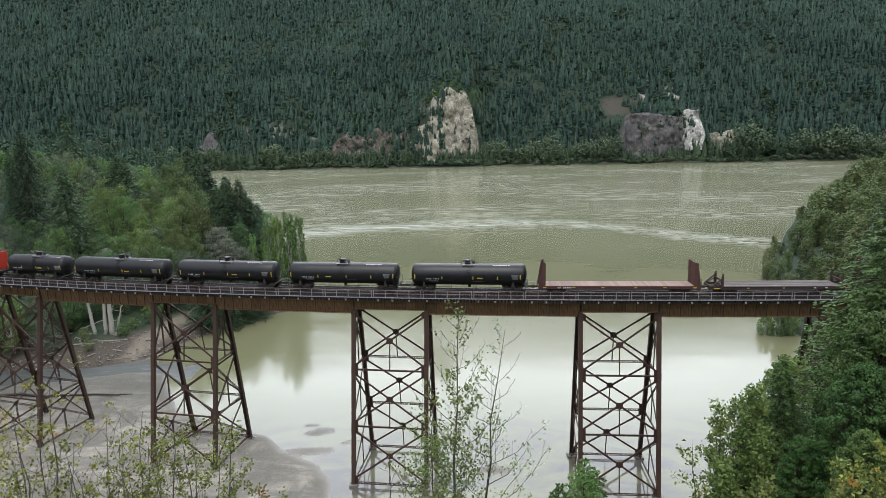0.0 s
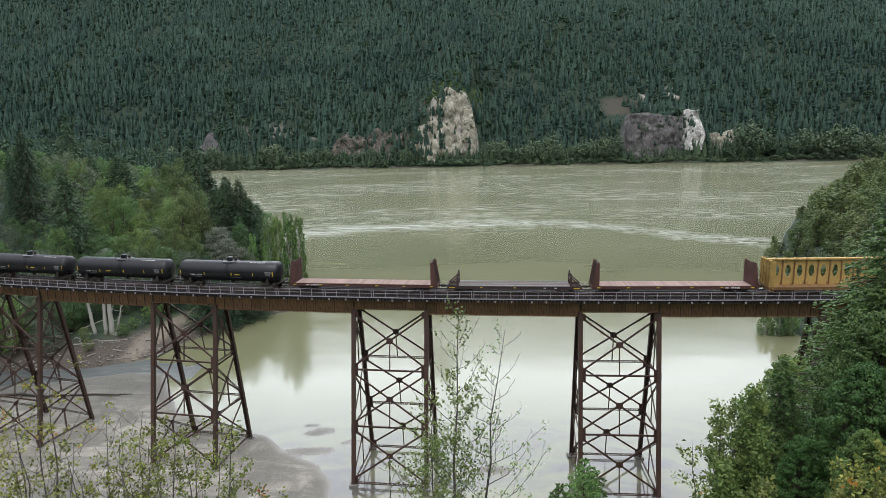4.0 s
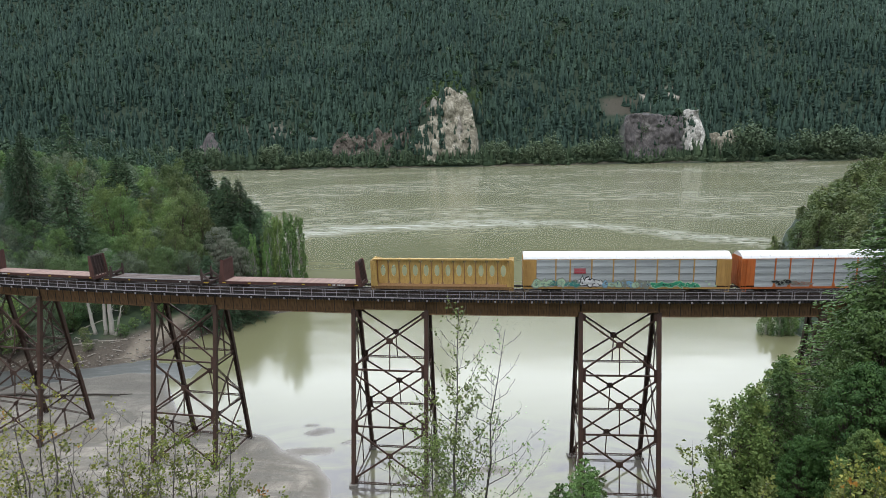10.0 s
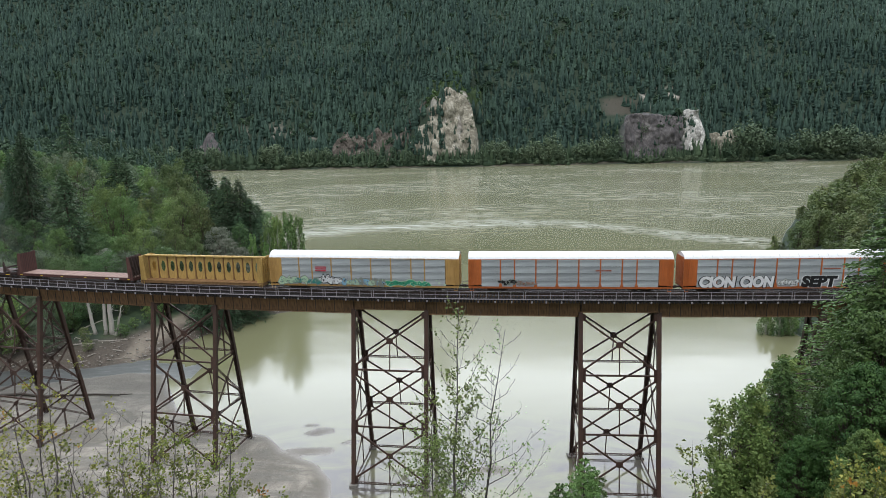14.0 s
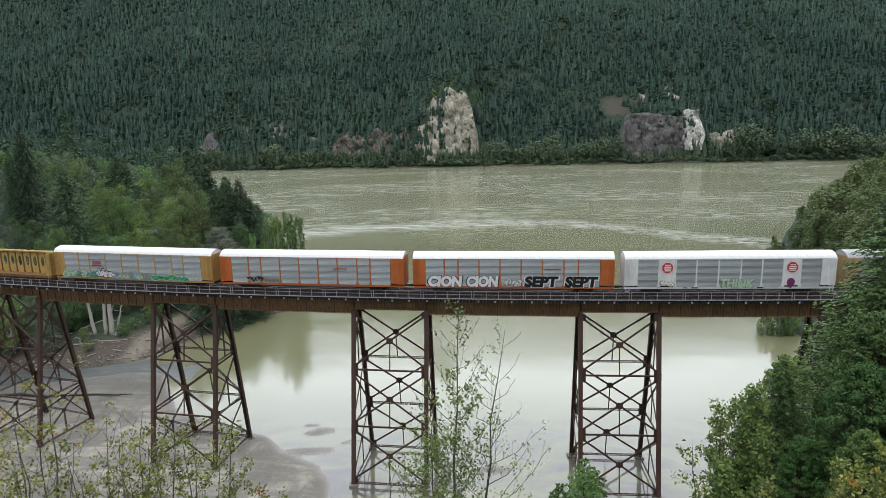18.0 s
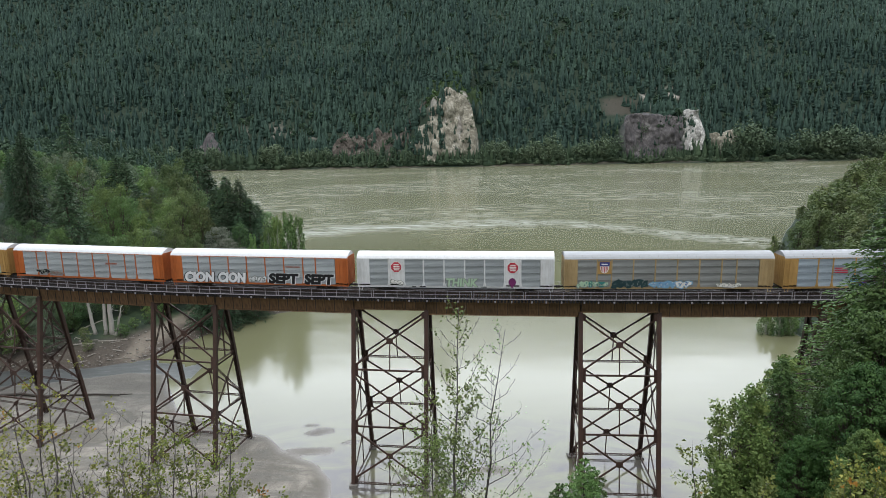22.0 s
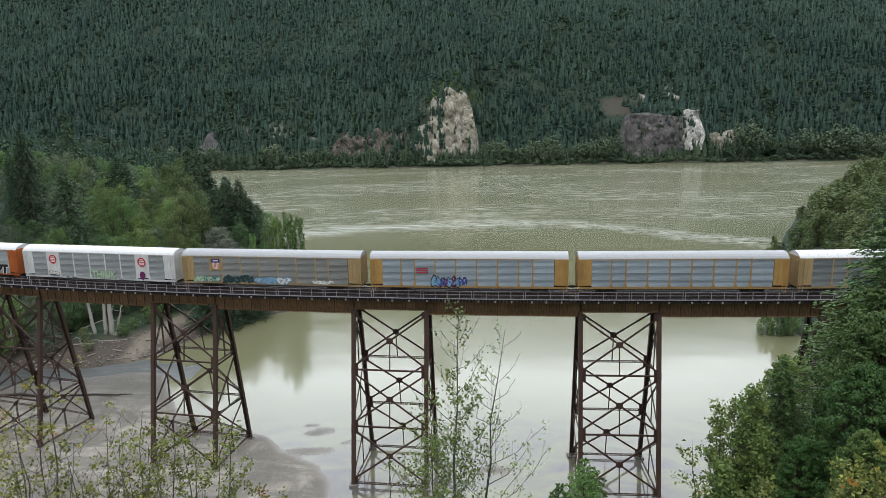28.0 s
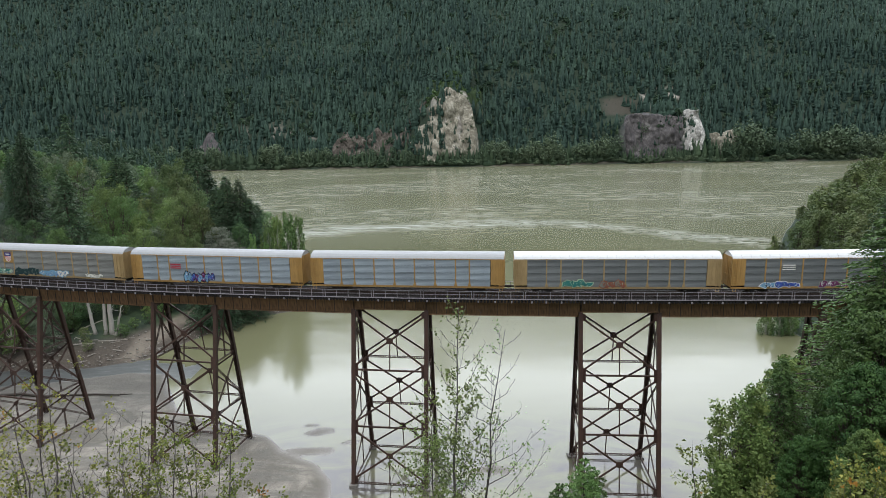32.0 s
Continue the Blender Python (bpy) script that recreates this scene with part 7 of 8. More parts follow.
def build_train():
    # coupling points at the start, from the head of the train to its tail
    tanks = [(-62.7, -49.5), (-49.5, -31.4), (-31.4, -13.7), (-13.7, 4.35), (4.35, 22.2)]
    locomotive(-62.7 - 11.1, 22.2, "red and black diesel locomotive with white stripes")
    for i, (a, b) in enumerate(tanks):
        tank_car((a + b) / 2, b - a, "shorter black tank car with a hatch platform" if i == 0 else "black cylindrical tank car with yellow reflective strips", i)
    bulkhead_flat((22.2 + 45.1) / 2, 22.9, "empty brown bulkhead flatcar with a bare plank deck", -0.43 + 0.05)
    stake_flat((45.1 + 64.8) / 2, 19.7, "empty low dark flatcar with folded end frames")
    bulkhead_flat((64.8 + 88.0) / 2, 23.2, "empty brown bulkhead flatcar with yellow reflective strips", 0.30)
    centerbeam((88.0 + 109.15) / 2, 21.15, "empty yellow centerbeam flatcar with oval openings in its wall")
    for i, (label, fm, pm, rm) in enumerate(TRAIN_RACKS):
        kw = {}
        if i == 3:
            kw = dict(posts=(0.065, 0.165, 0.245, 0.345, 0.45, 0.555, 0.655, 0.755, 0.835, 0.93), wide=(1, 7))
        car = autorack(109.15 + 28.6 * (i + 0.5), label, fm, pm, rm, **kw)
        decorate(car, i)


build_train()
# ---- trees ----
def unit(v):
    return v / np.maximum(np.linalg.norm(v, axis=-1, keepdims=True), 1e-9)


def leaf_cards(rng, centres, normals, size, aspect=1.5, curl=0.15, along=None):
    """Pointed leaves, two triangles each, folded a little along the middle."""
    n = len(centres)
    u = unit(np.cross(normals, rng.normal(size=(n, 3)))) if along is None else unit(along)
    w = unit(np.cross(normals, u))
    s = (size * rng.uniform(0.65, 1.35, n))[:, None]
    a = centres - u * s * aspect / 2
    b = centres + w * s * 0.5 + normals * s * curl
    c = centres + u * s * aspect / 2
    d = centres - w * s * 0.5 + normals * s * curl
    V = np.stack([a, b, c, d], axis=1).reshape(-1, 3)
    i = np.arange(n)[:, None] * 4
    F = np.concatenate([i + [[0, 1, 2]], i + [[0, 2, 3]]], axis=0)
    return V, F


def limb_path(rng, a, b, sag, n=4, wob=0.02):
    a, b = np.array(a, float), np.array(b, float)
    ln = np.linalg.norm(b - a)
    return [tuple(a + (b - a) * (i / n) + np.array((0, 0, sag * ln * sin(pi * i / n))) + rng.normal(0, wob * ln, 3) * (0 < i < n)) for i in range(n + 1)]


def broad_meshes(seed, H, W, base, lobes, per, leaf, bark, foliage, plume=0.0, inner=0.2, tight=1.0, flat=0.8):
    """Trunk and crown of a broadleaf tree: limbs that end in lobes of leaves.
    plume: 0 for a round crown, 1 for upright plumes. flat: a lobe's height to its width."""
    rng = np.random.default_rng(seed)
    bm = bmesh.new()
    lean = rng.normal(0, 0.03 * H, 2)
    top = np.array((lean[0], lean[1], H * 0.88))
    trunk = limb_path(rng, (0, 0, -0.6), top, 0.0, 6)
    r0 = 0.016 * H + 0.05
    tube(bm, trunk, [r0 * (1 - 0.88 * i / 6) for i in range(7)], 7)
    C, N = [], []
    for k in range(lobes):
        f = base + (0.97 - base) * ((k + rng.uniform(0, 1)) / lobes)
        g = (f - base) / (1 - base)
        prof = (sin(pi * min(1, 0.16 + 0.84 * g)) ** 0.7) if plume < 0.5 else (0.35 + 0.65 * sin(pi * (0.15 + 0.8 * g)))
        a = k * 2.399 + rng.uniform(-0.5, 0.5)
        r = W / 2 * prof * rng.uniform(0.45, 0.95)
        c = np.array((cos(a) * r + lean[0] * f, sin(a) * r + lean[1] * f, f * H))
        lr = W * rng.uniform(0.12, 0.22) * (0.75 + 0.4 * prof) * tight
        st = trunk[max(1, min(5, int(6 * f * 0.8)))]
        tube(bm, limb_path(rng, st, c, -0.04, 3), [r0 * 0.32, r0 * 0.24, r0 * 0.15, r0 * 0.05], 3, cap=False)
        m = int(per * rng.uniform(0.7, 1.3))
        d = unit(rng.normal(size=(m, 3)) + np.array((0.35 * cos(a), 0.35 * sin(a), 0.45)))
        rad = lr * np.where(rng.uniform(0, 1, m) < inner, rng.uniform(0.2, 0.8, m), rng.uniform(0.74, 1.16, m))
        tuft = unit(rng.normal(size=(9, 3)))
        bumpy = 0.86 + 0.28 * np.clip((d @ tuft.T).max(axis=1), 0, 1) ** 6
        pos = c + d * (rad * bumpy)[:, None] * np.array((1, 1, flat + 0.9 * plume))
        C.append(pos)
        N.append(unit(d + 0.40 * rng.normal(size=(m, 3)) + np.array((0, 0, 0.35))))
    V, F = leaf_cards(rng, np.concatenate(C), np.concatenate(N), leaf)
    tm = bpy.data.meshes.new("trunk")
    bm.to_mesh(tm)
    bm.free()
    tm.materials.append(bark)
    return tm, from_arrays("crown", V, F, foliage), H


def conifer_meshes(seed, H, W, whorls, per, cards, leaf, bark, foliage, base=0.08, droop=0.35, gap=0.12):
    """Trunk and crown of a fir or hemlock: whorls of drooping boughs, each hung with sprays."""
    rng = np.random.default_rng(seed)
    bm = bmesh.new()
    tube(bm, [(0, 0, -0.6), (0, 0, H * 0.5), (rng.normal(0, 0.02 * H), 0, H * 0.99)], [0.014 * H + 0.03, 0.008 * H + 0.02, 0.012], 7)
    C, N, D = [], [], []
    for k in range(whorls):
        f = base + (0.985 - base) * (k / (whorls - 1)) ** 0.92
        z0 = H * f
        ln = W / 2 * (1 - f) ** 0.78 * rng.uniform(0.8, 1.15) + 0.12
        off = rng.uniform(0, 6.28)
        m = max(4, int(per * (1 - 0.5 * f)))
        for j in range(m):
            if rng.uniform() < gap:
                continue
            a = off + 2 * pi * j / m + rng.normal(0, 0.15)
            l = ln * rng.uniform(0.65, 1.2)
            dr = np.array((cos(a), sin(a), 0.0))
            lift = 0.25 * f
            tip = dr * l + np.array((0, 0, z0 + (lift - droop) * l))
            if k % 2 == 0 and l > 0.8:
                beam(bm, (0, 0, z0), tuple(dr * l * 0.8 + np.array((0, 0, z0 + (lift - droop) * l * 0.75))), 0.05, 0.05)
            n = max(2, int(cards * (0.4 + 0.6 * l / (W / 2))))
            t = rng.uniform(0.18, 1.0, n) ** 0.75
            sidew = rng.normal(0, 0.16, n) * l * (1.15 - t)
            sd = np.array((-sin(a), cos(a), 0.0))
            p = dr[None] * (l * t)[:, None] + sd[None] * sidew[:, None]
            p[:, 2] += z0 + (lift * t - droop * t ** 1.6) * l + rng.normal(0, 0.06, n) * l - 0.04 * l
            C.append(p)
            D.append(dr[None] + sd[None] * (np.sign(sidew) * 0.75)[:, None] + np.array((0, 0, -0.7)) + 0.25 * rng.normal(size=(n, 3)))
            N.append(unit(np.array((0, 0, 0.55)) + 0.75 * rng.normal(size=(n, 3)) + 0.5 * dr))
    C, N, D = np.concatenate(C), np.concatenate(N), np.concatenate(D)
    V, F = leaf_cards(rng, C, N, leaf, 2.3, -0.12, D)
    tm = bpy.data.meshes.new("trunk")
    bm.to_mesh(tm)
    bm.free()
    tm.materials.append(bark)
    return tm, from_arrays("crown", V, F, foliage), H


def plant(name, kind, x, y, h, label, category, group="", turn=0.0, z=None, wide=1.0):
    """One tree of h metres: an Empty at its foot with trunk and crown."""
    tm, cm, h0 = kind
    zz = (ground_z(x, y) if z is None else z) - 0.1
    k = h / h0
    ob = new(name)
    ob.matrix_basis = Matrix.LocRotScale((x, y, zz), Euler((0, 0, turn)), (k * wide, k * wide, k))
    tagged(ob, label, category, group)
    share("trunk", tm, ob)
    share("crown", cm, ob)
    return ob


_BROAD = ((10, M_BROAD, 0), (11, M_BROAD, 0), (10, M_BROAD_L, 0.05), (9.5, M_WILLOW, 0.1), (11, M_BROAD_G, 0.0))
# three grades of detail: at the edge of the wood, in it, and far back
MID_BROAD = [[broad_meshes(100 + i, 16, w, 0.16, nl, per, leaf, M_BARK, m, p) for i, (w, m, p) in enumerate(_BROAD)]
             for nl, per, leaf in ((26, 270, 0.20), (20, 170, 0.29), (15, 92, 0.42))]
PALE_SHRUB = broad_meshes(110, 8, 9, 0.10, 60, 80, 0.17, M_BARK, M_PALE, 0.0, 0.1, 0.7, 0.22)
MID_PLUME = [broad_meshes(120 + i, 14, w, 0.10, 28, 84, 0.30, M_BARK_PALE, m, 0.9) for i, (w, m) in enumerate(
    ((4.2, M_BROAD_L), (5.0, M_BROAD), (6.0, M_BROAD_L)))]
MID_CONIFER = [[conifer_meshes(140 + i, 22, w, wh, per, cards, leaf, M_BARK, M_CONIFER, 0.05, 0.34, 0.04) for i, w in enumerate((11.5, 13, 10.5))]
               for wh, per, cards, leaf in ((44, 15, 34, 0.20), (32, 13, 20, 0.32))]
WILLOW = [[broad_meshes(160 + i, 14, w, 0.06, nl, per, leaf, M_BARK, M_WILLOW, 0.95) for i, w in enumerate((6, 7, 5))]
          for nl, per, leaf in ((30, 70, 0.36), (22, 38, 0.55))]


def grade(y, *steps):
    return sum(y > s for s in steps)


def left_woods():
    rng = random.Random(21)
    spots = []
    G = "trees of the left bank"

    def far_from(x, y, d):
        return all((x - a) ** 2 + (y - b) ** 2 > (d * k) ** 2 for a, b, k in spots)

    def add(kind, name, x, top, y, label, cat, wide=1.0, room=1.0):
        g = ground_z(x, y)
        plant(name, kind, x, y, max(3.0, top - g), label, cat, G, rng.uniform(0, 6.28), wide=wide)
        spots.append((x, y, room))

    con = "tall dark green conifer on the wooded river bank"
    # the dark pair at the edge of the wood, and the tall ones behind
    for x, top, y, w in ((-72.9, 37.2, 205, 1.35), (-68, 36.1, 203, 1.35), (-77.5, 33, 207, 1.4), (-63.8, 30.1, 200, 1.5), (-60.5, 24, 197, 1.6), (-70.5, 29, 198, 1.4), (-66, 26, 195, 1.4),
                         (-107.9, 45.2, 270, 1.15), (-115.6, 46.4, 280, 1.1), (-101, 39, 262, 1.25), (-136, 53.4, 200, 0.85), (-142, 47, 202, 1.0), (-205, 63.4, 340, 1.1),
                         (-111.5, 41.9, 180, 1.2), (-133, 43.5, 250, 1.5), (-128, 41.5, 247, 1.5), (-163, 54, 240, 1.1)):
        add(rng.choice(MID_CONIFER[grade(y, 225)]), "conifer_tree", x, top, y, con, "conifer", w, 1.5)
    for x, top, y, w in ((-61, 20, 154, 1.5), (-57.5, 17, 158, 1.5), (-64, 19, 160, 1.4), (-53, 13, 163, 1.6)):
        add(MID_CONIFER[0][1], "conifer_tree", x, top, y, "dark drooping conifer at the edge of the bank", "conifer", w, 1.0)
    lime = "young light green cottonwood at the water's edge"
    for x, top, y in ((-50, 26, 181), (-54, 23, 184), (-45.5, 27.5, 178), (-47.5, 24, 186), (-43.8, 25.5, 183), (-57, 21, 180), (-52, 19, 176)):
        add(rng.choice((MID_PLUME[0], MID_PLUME[2])), "cottonwood_tree", x, top, y, lime, "cottonwood", 0.55, 0.6)
    for x, top, y, k in ((-93.2, 42, 215, 3), (-88, 37.5, 206, 3), (-80, 33.7, 185, 3), (-85, 31, 188, 2), (-74.5, 29.5, 186, 3), (-78, 25, 174, 3), (-106.4, 34.5, 195, 2), (-101, 32, 192, 2),
                         (-71.5, 22.5, 172, 3), (-86, 24, 172, 2)):
        add(MID_BROAD[0][k], "broadleaf_tree", x, top, y, "feathery light green broadleaf tree on the bank", "tree", 0.82, 1.2)
    for x, top, y in ((-62.2, 21.8, 171), (-66.5, 24.2, 178), (-58.5, 19.0, 172), (-95, 20.0, 168)):
        add(PALE_SHRUB, "flowering_shrub", x, top, y, "pale grey-green flowering shrub on the bank", "shrub", 0.55, 0.5)
    # the rest of the wood
    tries = 0
    while tries < 9000 and len(spots) < 420:
        tries += 1
        y = 131 + 282 * rng.random() ** 1.25
        x = rng.uniform(-0.80 * y - 12, -36)
        d = float(inside_depth(np.array([x]), np.array([y]), LEFT_BANK)[0])
        if d < (4 if x < -90 else 9) or (x > -90 and d < 16 and rng.random() < 0.5):
            continue
        if float(near_line(np.array([x]), np.array([y]), BANK_ROAD)[0]) < 5.5:
            continue
        if y < 150 and x > -86:
            continue
        if not far_from(x, y, 4.6 + (y - 130) * 0.012):
            continue
        g = ground_z(x, y)
        r = rng.random()
        h = min(23.0, max(6.5, 21.5 + 0.14 * (y - 165) + rng.uniform(-5, 3.5) - g)) * (1 - 0.25 * (d < 16))
        if r < 0.06:
            add(rng.choice(MID_CONIFER[grade(y, 190)]), "conifer_tree", x, g + h * 1.25, y, con, "conifer", 1.45)
        elif r < 0.95:
            k = rng.choice((0, 0, 1, 1, 1, 2, 3, 4, 4))
            lab = ("leafy green broadleaf tree on the river bank", "leafy green broadleaf tree on the river bank",
                   "light green broadleaf tree on the river bank", "light green broadleaf tree on the river bank", "grey-green broadleaf tree on the river bank")[k]
            add(MID_BROAD[grade(y, 178, 230)][k], "broadleaf_tree", x, g + h, y, lab, "tree", rng.uniform(0.75, 1.0) * min(1.2, 17 / h))
        else:
            add(rng.choice(MID_PLUME), "cottonwood_tree", x, g + h, y, "slender green cottonwood on the river bank", "cottonwood", 1.2)
    # low shrubs on the open bank
    for _ in range(260):
        y = rng.uniform(128, 186)
        x = rng.uniform(-122, -42)
        d = float(inside_depth(np.array([x]), np.array([y]), LEFT_BANK)[0])
        if (5 if x > -88 else 3) < d < 26 and float(near_line(np.array([x]), np.array([y]), BANK_ROAD)[0]) > 3.6:
            plant("shrub", MID_BROAD[2][rng.choice((0, 2, 3))], x, y, rng.uniform(1.2, 3.6) * (1.5 if x < -90 else 1.0), "low green shrub on the stony bank", "shrub",
                  "shrubs of the left bank", rng.uniform(0, 6), wide=1.3)


def right_woods():
    rng = random.Random(31)
    G = "trees beyond the viaduct's end"
    spots = []
    tries = 0
    while tries < 4000 and len(spots) < 150:
        tries += 1
        y = 134 + 330 * rng.random() ** 1.5
        x = rng.uniform(70, 0.74 * y + 25)
        d = float(inside_depth(np.array([x]), np.array([y]), RIGHT_BANK)[0])
        if d < -0.4 or d > 55 or (y < 150 and d < 9):
            continue
        if any((x - a) ** 2 + (y - b) ** 2 < 19 for a, b in spots):
            continue
        spots.append((x, y))
        h = (6.0 + 9.5 * min(1, d / 22)) * rng.uniform(0.7, 1.35)
        plant("willow_tree", rng.choice(WILLOW[grade(y, 235)]), x, y, h, "upright grey-green willow on the far point of land", "willow", G, rng.uniform(0, 6.28), wide=1.3)
    for x, y, top in ((106, 140, 37), (113, 150, 39), (100, 128, 33), (124, 160, 40), (118, 140, 38), (135, 170, 42)):
        plant("conifer_tree", rng.choice(MID_CONIFER[0]), x, y, top - ground_z(x, y), "dark conifer behind the viaduct's end", "conifer", G, rng.uniform(0, 6), wide=1.1)
    # a clump with bare stems at the water's edge
    for x, y, h in ((78.5, 142, 8), (81, 141, 9), (83.5, 143, 8.5), (86, 144, 9.5), (84, 140.5, 6), (79.5, 144, 7)):
        plant("cottonwood_tree", rng.choice(MID_PLUME), x, y, h, "small cottonwood with pale stems at the water's edge", "cottonwood", G, rng.uniform(0, 6), wide=1.1)


left_woods()
right_woods()

# near trees, on the slope at the viaduct's end
NEAR_MAPLE = [broad_meshes(200 + i, 18, w, 0.08, 260, 96, 0.185, M_BARK, m, 0.0, 0.12, 0.52, 0.42) for i, (w, m) in enumerate(((10, M_MAPLE), (11, M_MAPLE)))]
NEAR_LIGHT = [broad_meshes(210, 12, 8, 0.06, 130, 56, 0.17, M_BARK, M_YMAPLE, 0.0, 0.12, 0.48, 0.40)]
NEAR_FIR = [conifer_meshes(220 + i, 20, w, 60, 18, 88, 0.078, M_BARK, M_FIR, 0.05, 0.42) for i, w in enumerate((8.5, 7.5))]


def near_right():
    rng = random.Random(41)
    G = "trees at the viaduct's end"
    maple = "leafy green maple on the slope beside the viaduct"
    fir = "dark green drooping fir on the slope beside the viaduct"
    for x, y, top, k, w in ((27.6, 36.5, 38.4, 0, 0.80), (31.5, 40, 39.6, 1, 0.9), (25.0, 34, 36.0, 1, 0.78), (27.4, 32, 37.6, 0, 0.75), (23.4, 31, 33.4, 0, 0.8), (25.6, 28.5, 34.5, 1, 0.8), (41.5, 46, 42, 0, 0.9), (22.6, 35.5, 30.6, 0, 0.72)):
        plant("maple_tree", NEAR_MAPLE[k], x, y, top - ground_z(x, y), maple, "maple", G, rng.uniform(0, 6.28), wide=w)
    for x, y, top, k, w in ((24.8, 42, 33.4, 0, 1.5), (27.0, 40.5, 31.2, 1, 1.4), (33.6, 44, 45.0, 0, 1.75), (30.6, 41, 39.8, 1, 1.25), (31.4, 44, 37.0, 1, 0.95), (22.8, 38, 28.3, 1, 1.3), (42, 52, 45, 0, 1.1)):
        plant("fir_tree", NEAR_FIR[k], x, y, top - ground_z(x, y), fir, "conifer", G, rng.uniform(0, 6.28), wide=w)
    for x, y, top, w in ((36.3, 60, 26.8, 0.8), (22.0, 41.5, 30.6, 0.6), (20.9, 39, 27.0, 0.6), (19.6, 33, 27.2, 0.6), (18.6, 23.5, 32.6, 0.7), (50, 66, 17, 1.0), (46, 62, 14, 1.0), (54, 70, 20, 1.0), (60, 68, 25, 1.1), (42, 64, 11, 1.0), (64, 73, 27, 1.0), (58, 88, 19, 1.0), (63, 92, 22, 1.0)):
        plant("young_maple_tree", NEAR_LIGHT[0], x, y, max(4, top - ground_z(x, y)), "young light green maple with yellowing leaves", "maple", G, rng.uniform(0, 6.28), wide=w)


near_right()


# ---- thin saplings and shrubs just below the camera ----
def sapling(name, x, y, h, seed, stems, leaves, leaf_mat, label, category, lean=(0.0, 0.0), leaf=0.075, spread=0.28, upper=1.0, bark=None, boughs=26, twigs=6, rise=(0.35, 1.1), bunch=0.06, odds=1.0):
    """A thin plant whose twigs and single leaves can be told apart; the leaves stand in bunches along the twigs."""
    rng = np.random.default_rng(seed)
    zz = ground_z(x, y) - 0.1
    plant_ob = empty(name, Matrix.Translation((x, y, zz)))
    tagged(plant_ob, label, category)
    C, N = [], []
    for s in range(stems):
        bm = bmesh.new()
        a = 2 * pi * s / stems + rng.uniform(-0.5, 0.5)
        off = np.array((cos(a), sin(a), 0)) * (0.0 if stems == 1 else 0.18 * h * rng.uniform(0.3, 1.0)) + np.array((lean[0], lean[1], 0)) * h
        hh = h * (1.0 if s == 0 else rng.uniform(0.7, 0.98))
        root = np.array((cos(a) * 0.15, sin(a) * 0.15, 0.0))
        path = limb_path(rng, root, root + off + np.array((0, 0, hh)), 0.0, 7, 0.006)
        r0 = 0.0058 * h + 0.005
        tube(bm, path, [r0 * (1 - 0.9 * i / 7) for i in range(8)], 6)
        P = np.array(path)
        for b in range(boughs):
            f = 0.22 + 0.76 * (b + rng.uniform(0, 1)) / boughs
            i = min(6, int(f * 7))
            st = P[i] + (P[i + 1] - P[i]) * (f * 7 - i)
            aa = b * 2.399 + rng.uniform(-0.6, 0.6)
            ln = h * spread * (1.08 - f) ** 0.7 * rng.uniform(0.5, 1.2)
            tip = st + np.array((cos(aa), sin(aa), rng.uniform(*rise))) * ln
            br = limb_path(rng, st, tip, -0.12, 4)
            rb = r0 * (1 - 0.8 * f) * 0.42
            tube(bm, br, [max(rb * (1 - 0.8 * q / 4), 0.0035) for q in range(5)], 4, cap=False)
            B = np.array(br)
            for tw in range(twigs):
                q = (0.25 + 0.75 * (tw + rng.uniform(0, 1)) / twigs) * 3.999
                j = min(3, int(q))
                s2 = B[j] + (B[j + 1] - B[j]) * (q - j)
                t2 = s2 + unit(0.8 * rng.normal(size=3) + np.array((0, 0, 1.0)) + 0.9 * unit(tip - st)) * ln * rng.uniform(0.12, 0.34)
                tube(bm, [tuple(s2), tuple((s2 + t2) / 2 + rng.normal(0, 0.02, 3)), tuple(t2)], [max(rb * 0.4, 0.0038), 0.0034, 0.0026], 3, cap=False)
                if rng.uniform() > odds * (1.0 if f < upper else 0.15):
                    continue
                for _ in range(rng.poisson(leaves)):
                    C.append(s2 + (t2 - s2) * rng.uniform(0.55, 1.1) + rng.normal(0, bunch, 3))
                    N.append(unit(rng.normal(size=3) + np.array((0, -0.4, 0.8))))
        part("stem", bm, bark or M_TWIG, plant_ob)
    if C:
        C, N = np.array(C), np.array(N)
        turned = (rng.uniform(0, 1, len(C)) < 0.5) & (fbm(C[:, 0] * 1.6, C[:, 2] * 1.6, 2, seed) > 0.24) & (leaf_mat is M_LEAF_Y)
        for part_name, sel, mat in (("leaves", ~turned, leaf_mat), ("turned_leaves", turned, M_LEAF_O)):
            if sel.any():
                V, F = leaf_cards(rng, C[sel], N[sel], leaf, 1.5)
                new(part_name, from_arrays(part_name, V, F, mat)).parent = plant_ob
    return plant_ob


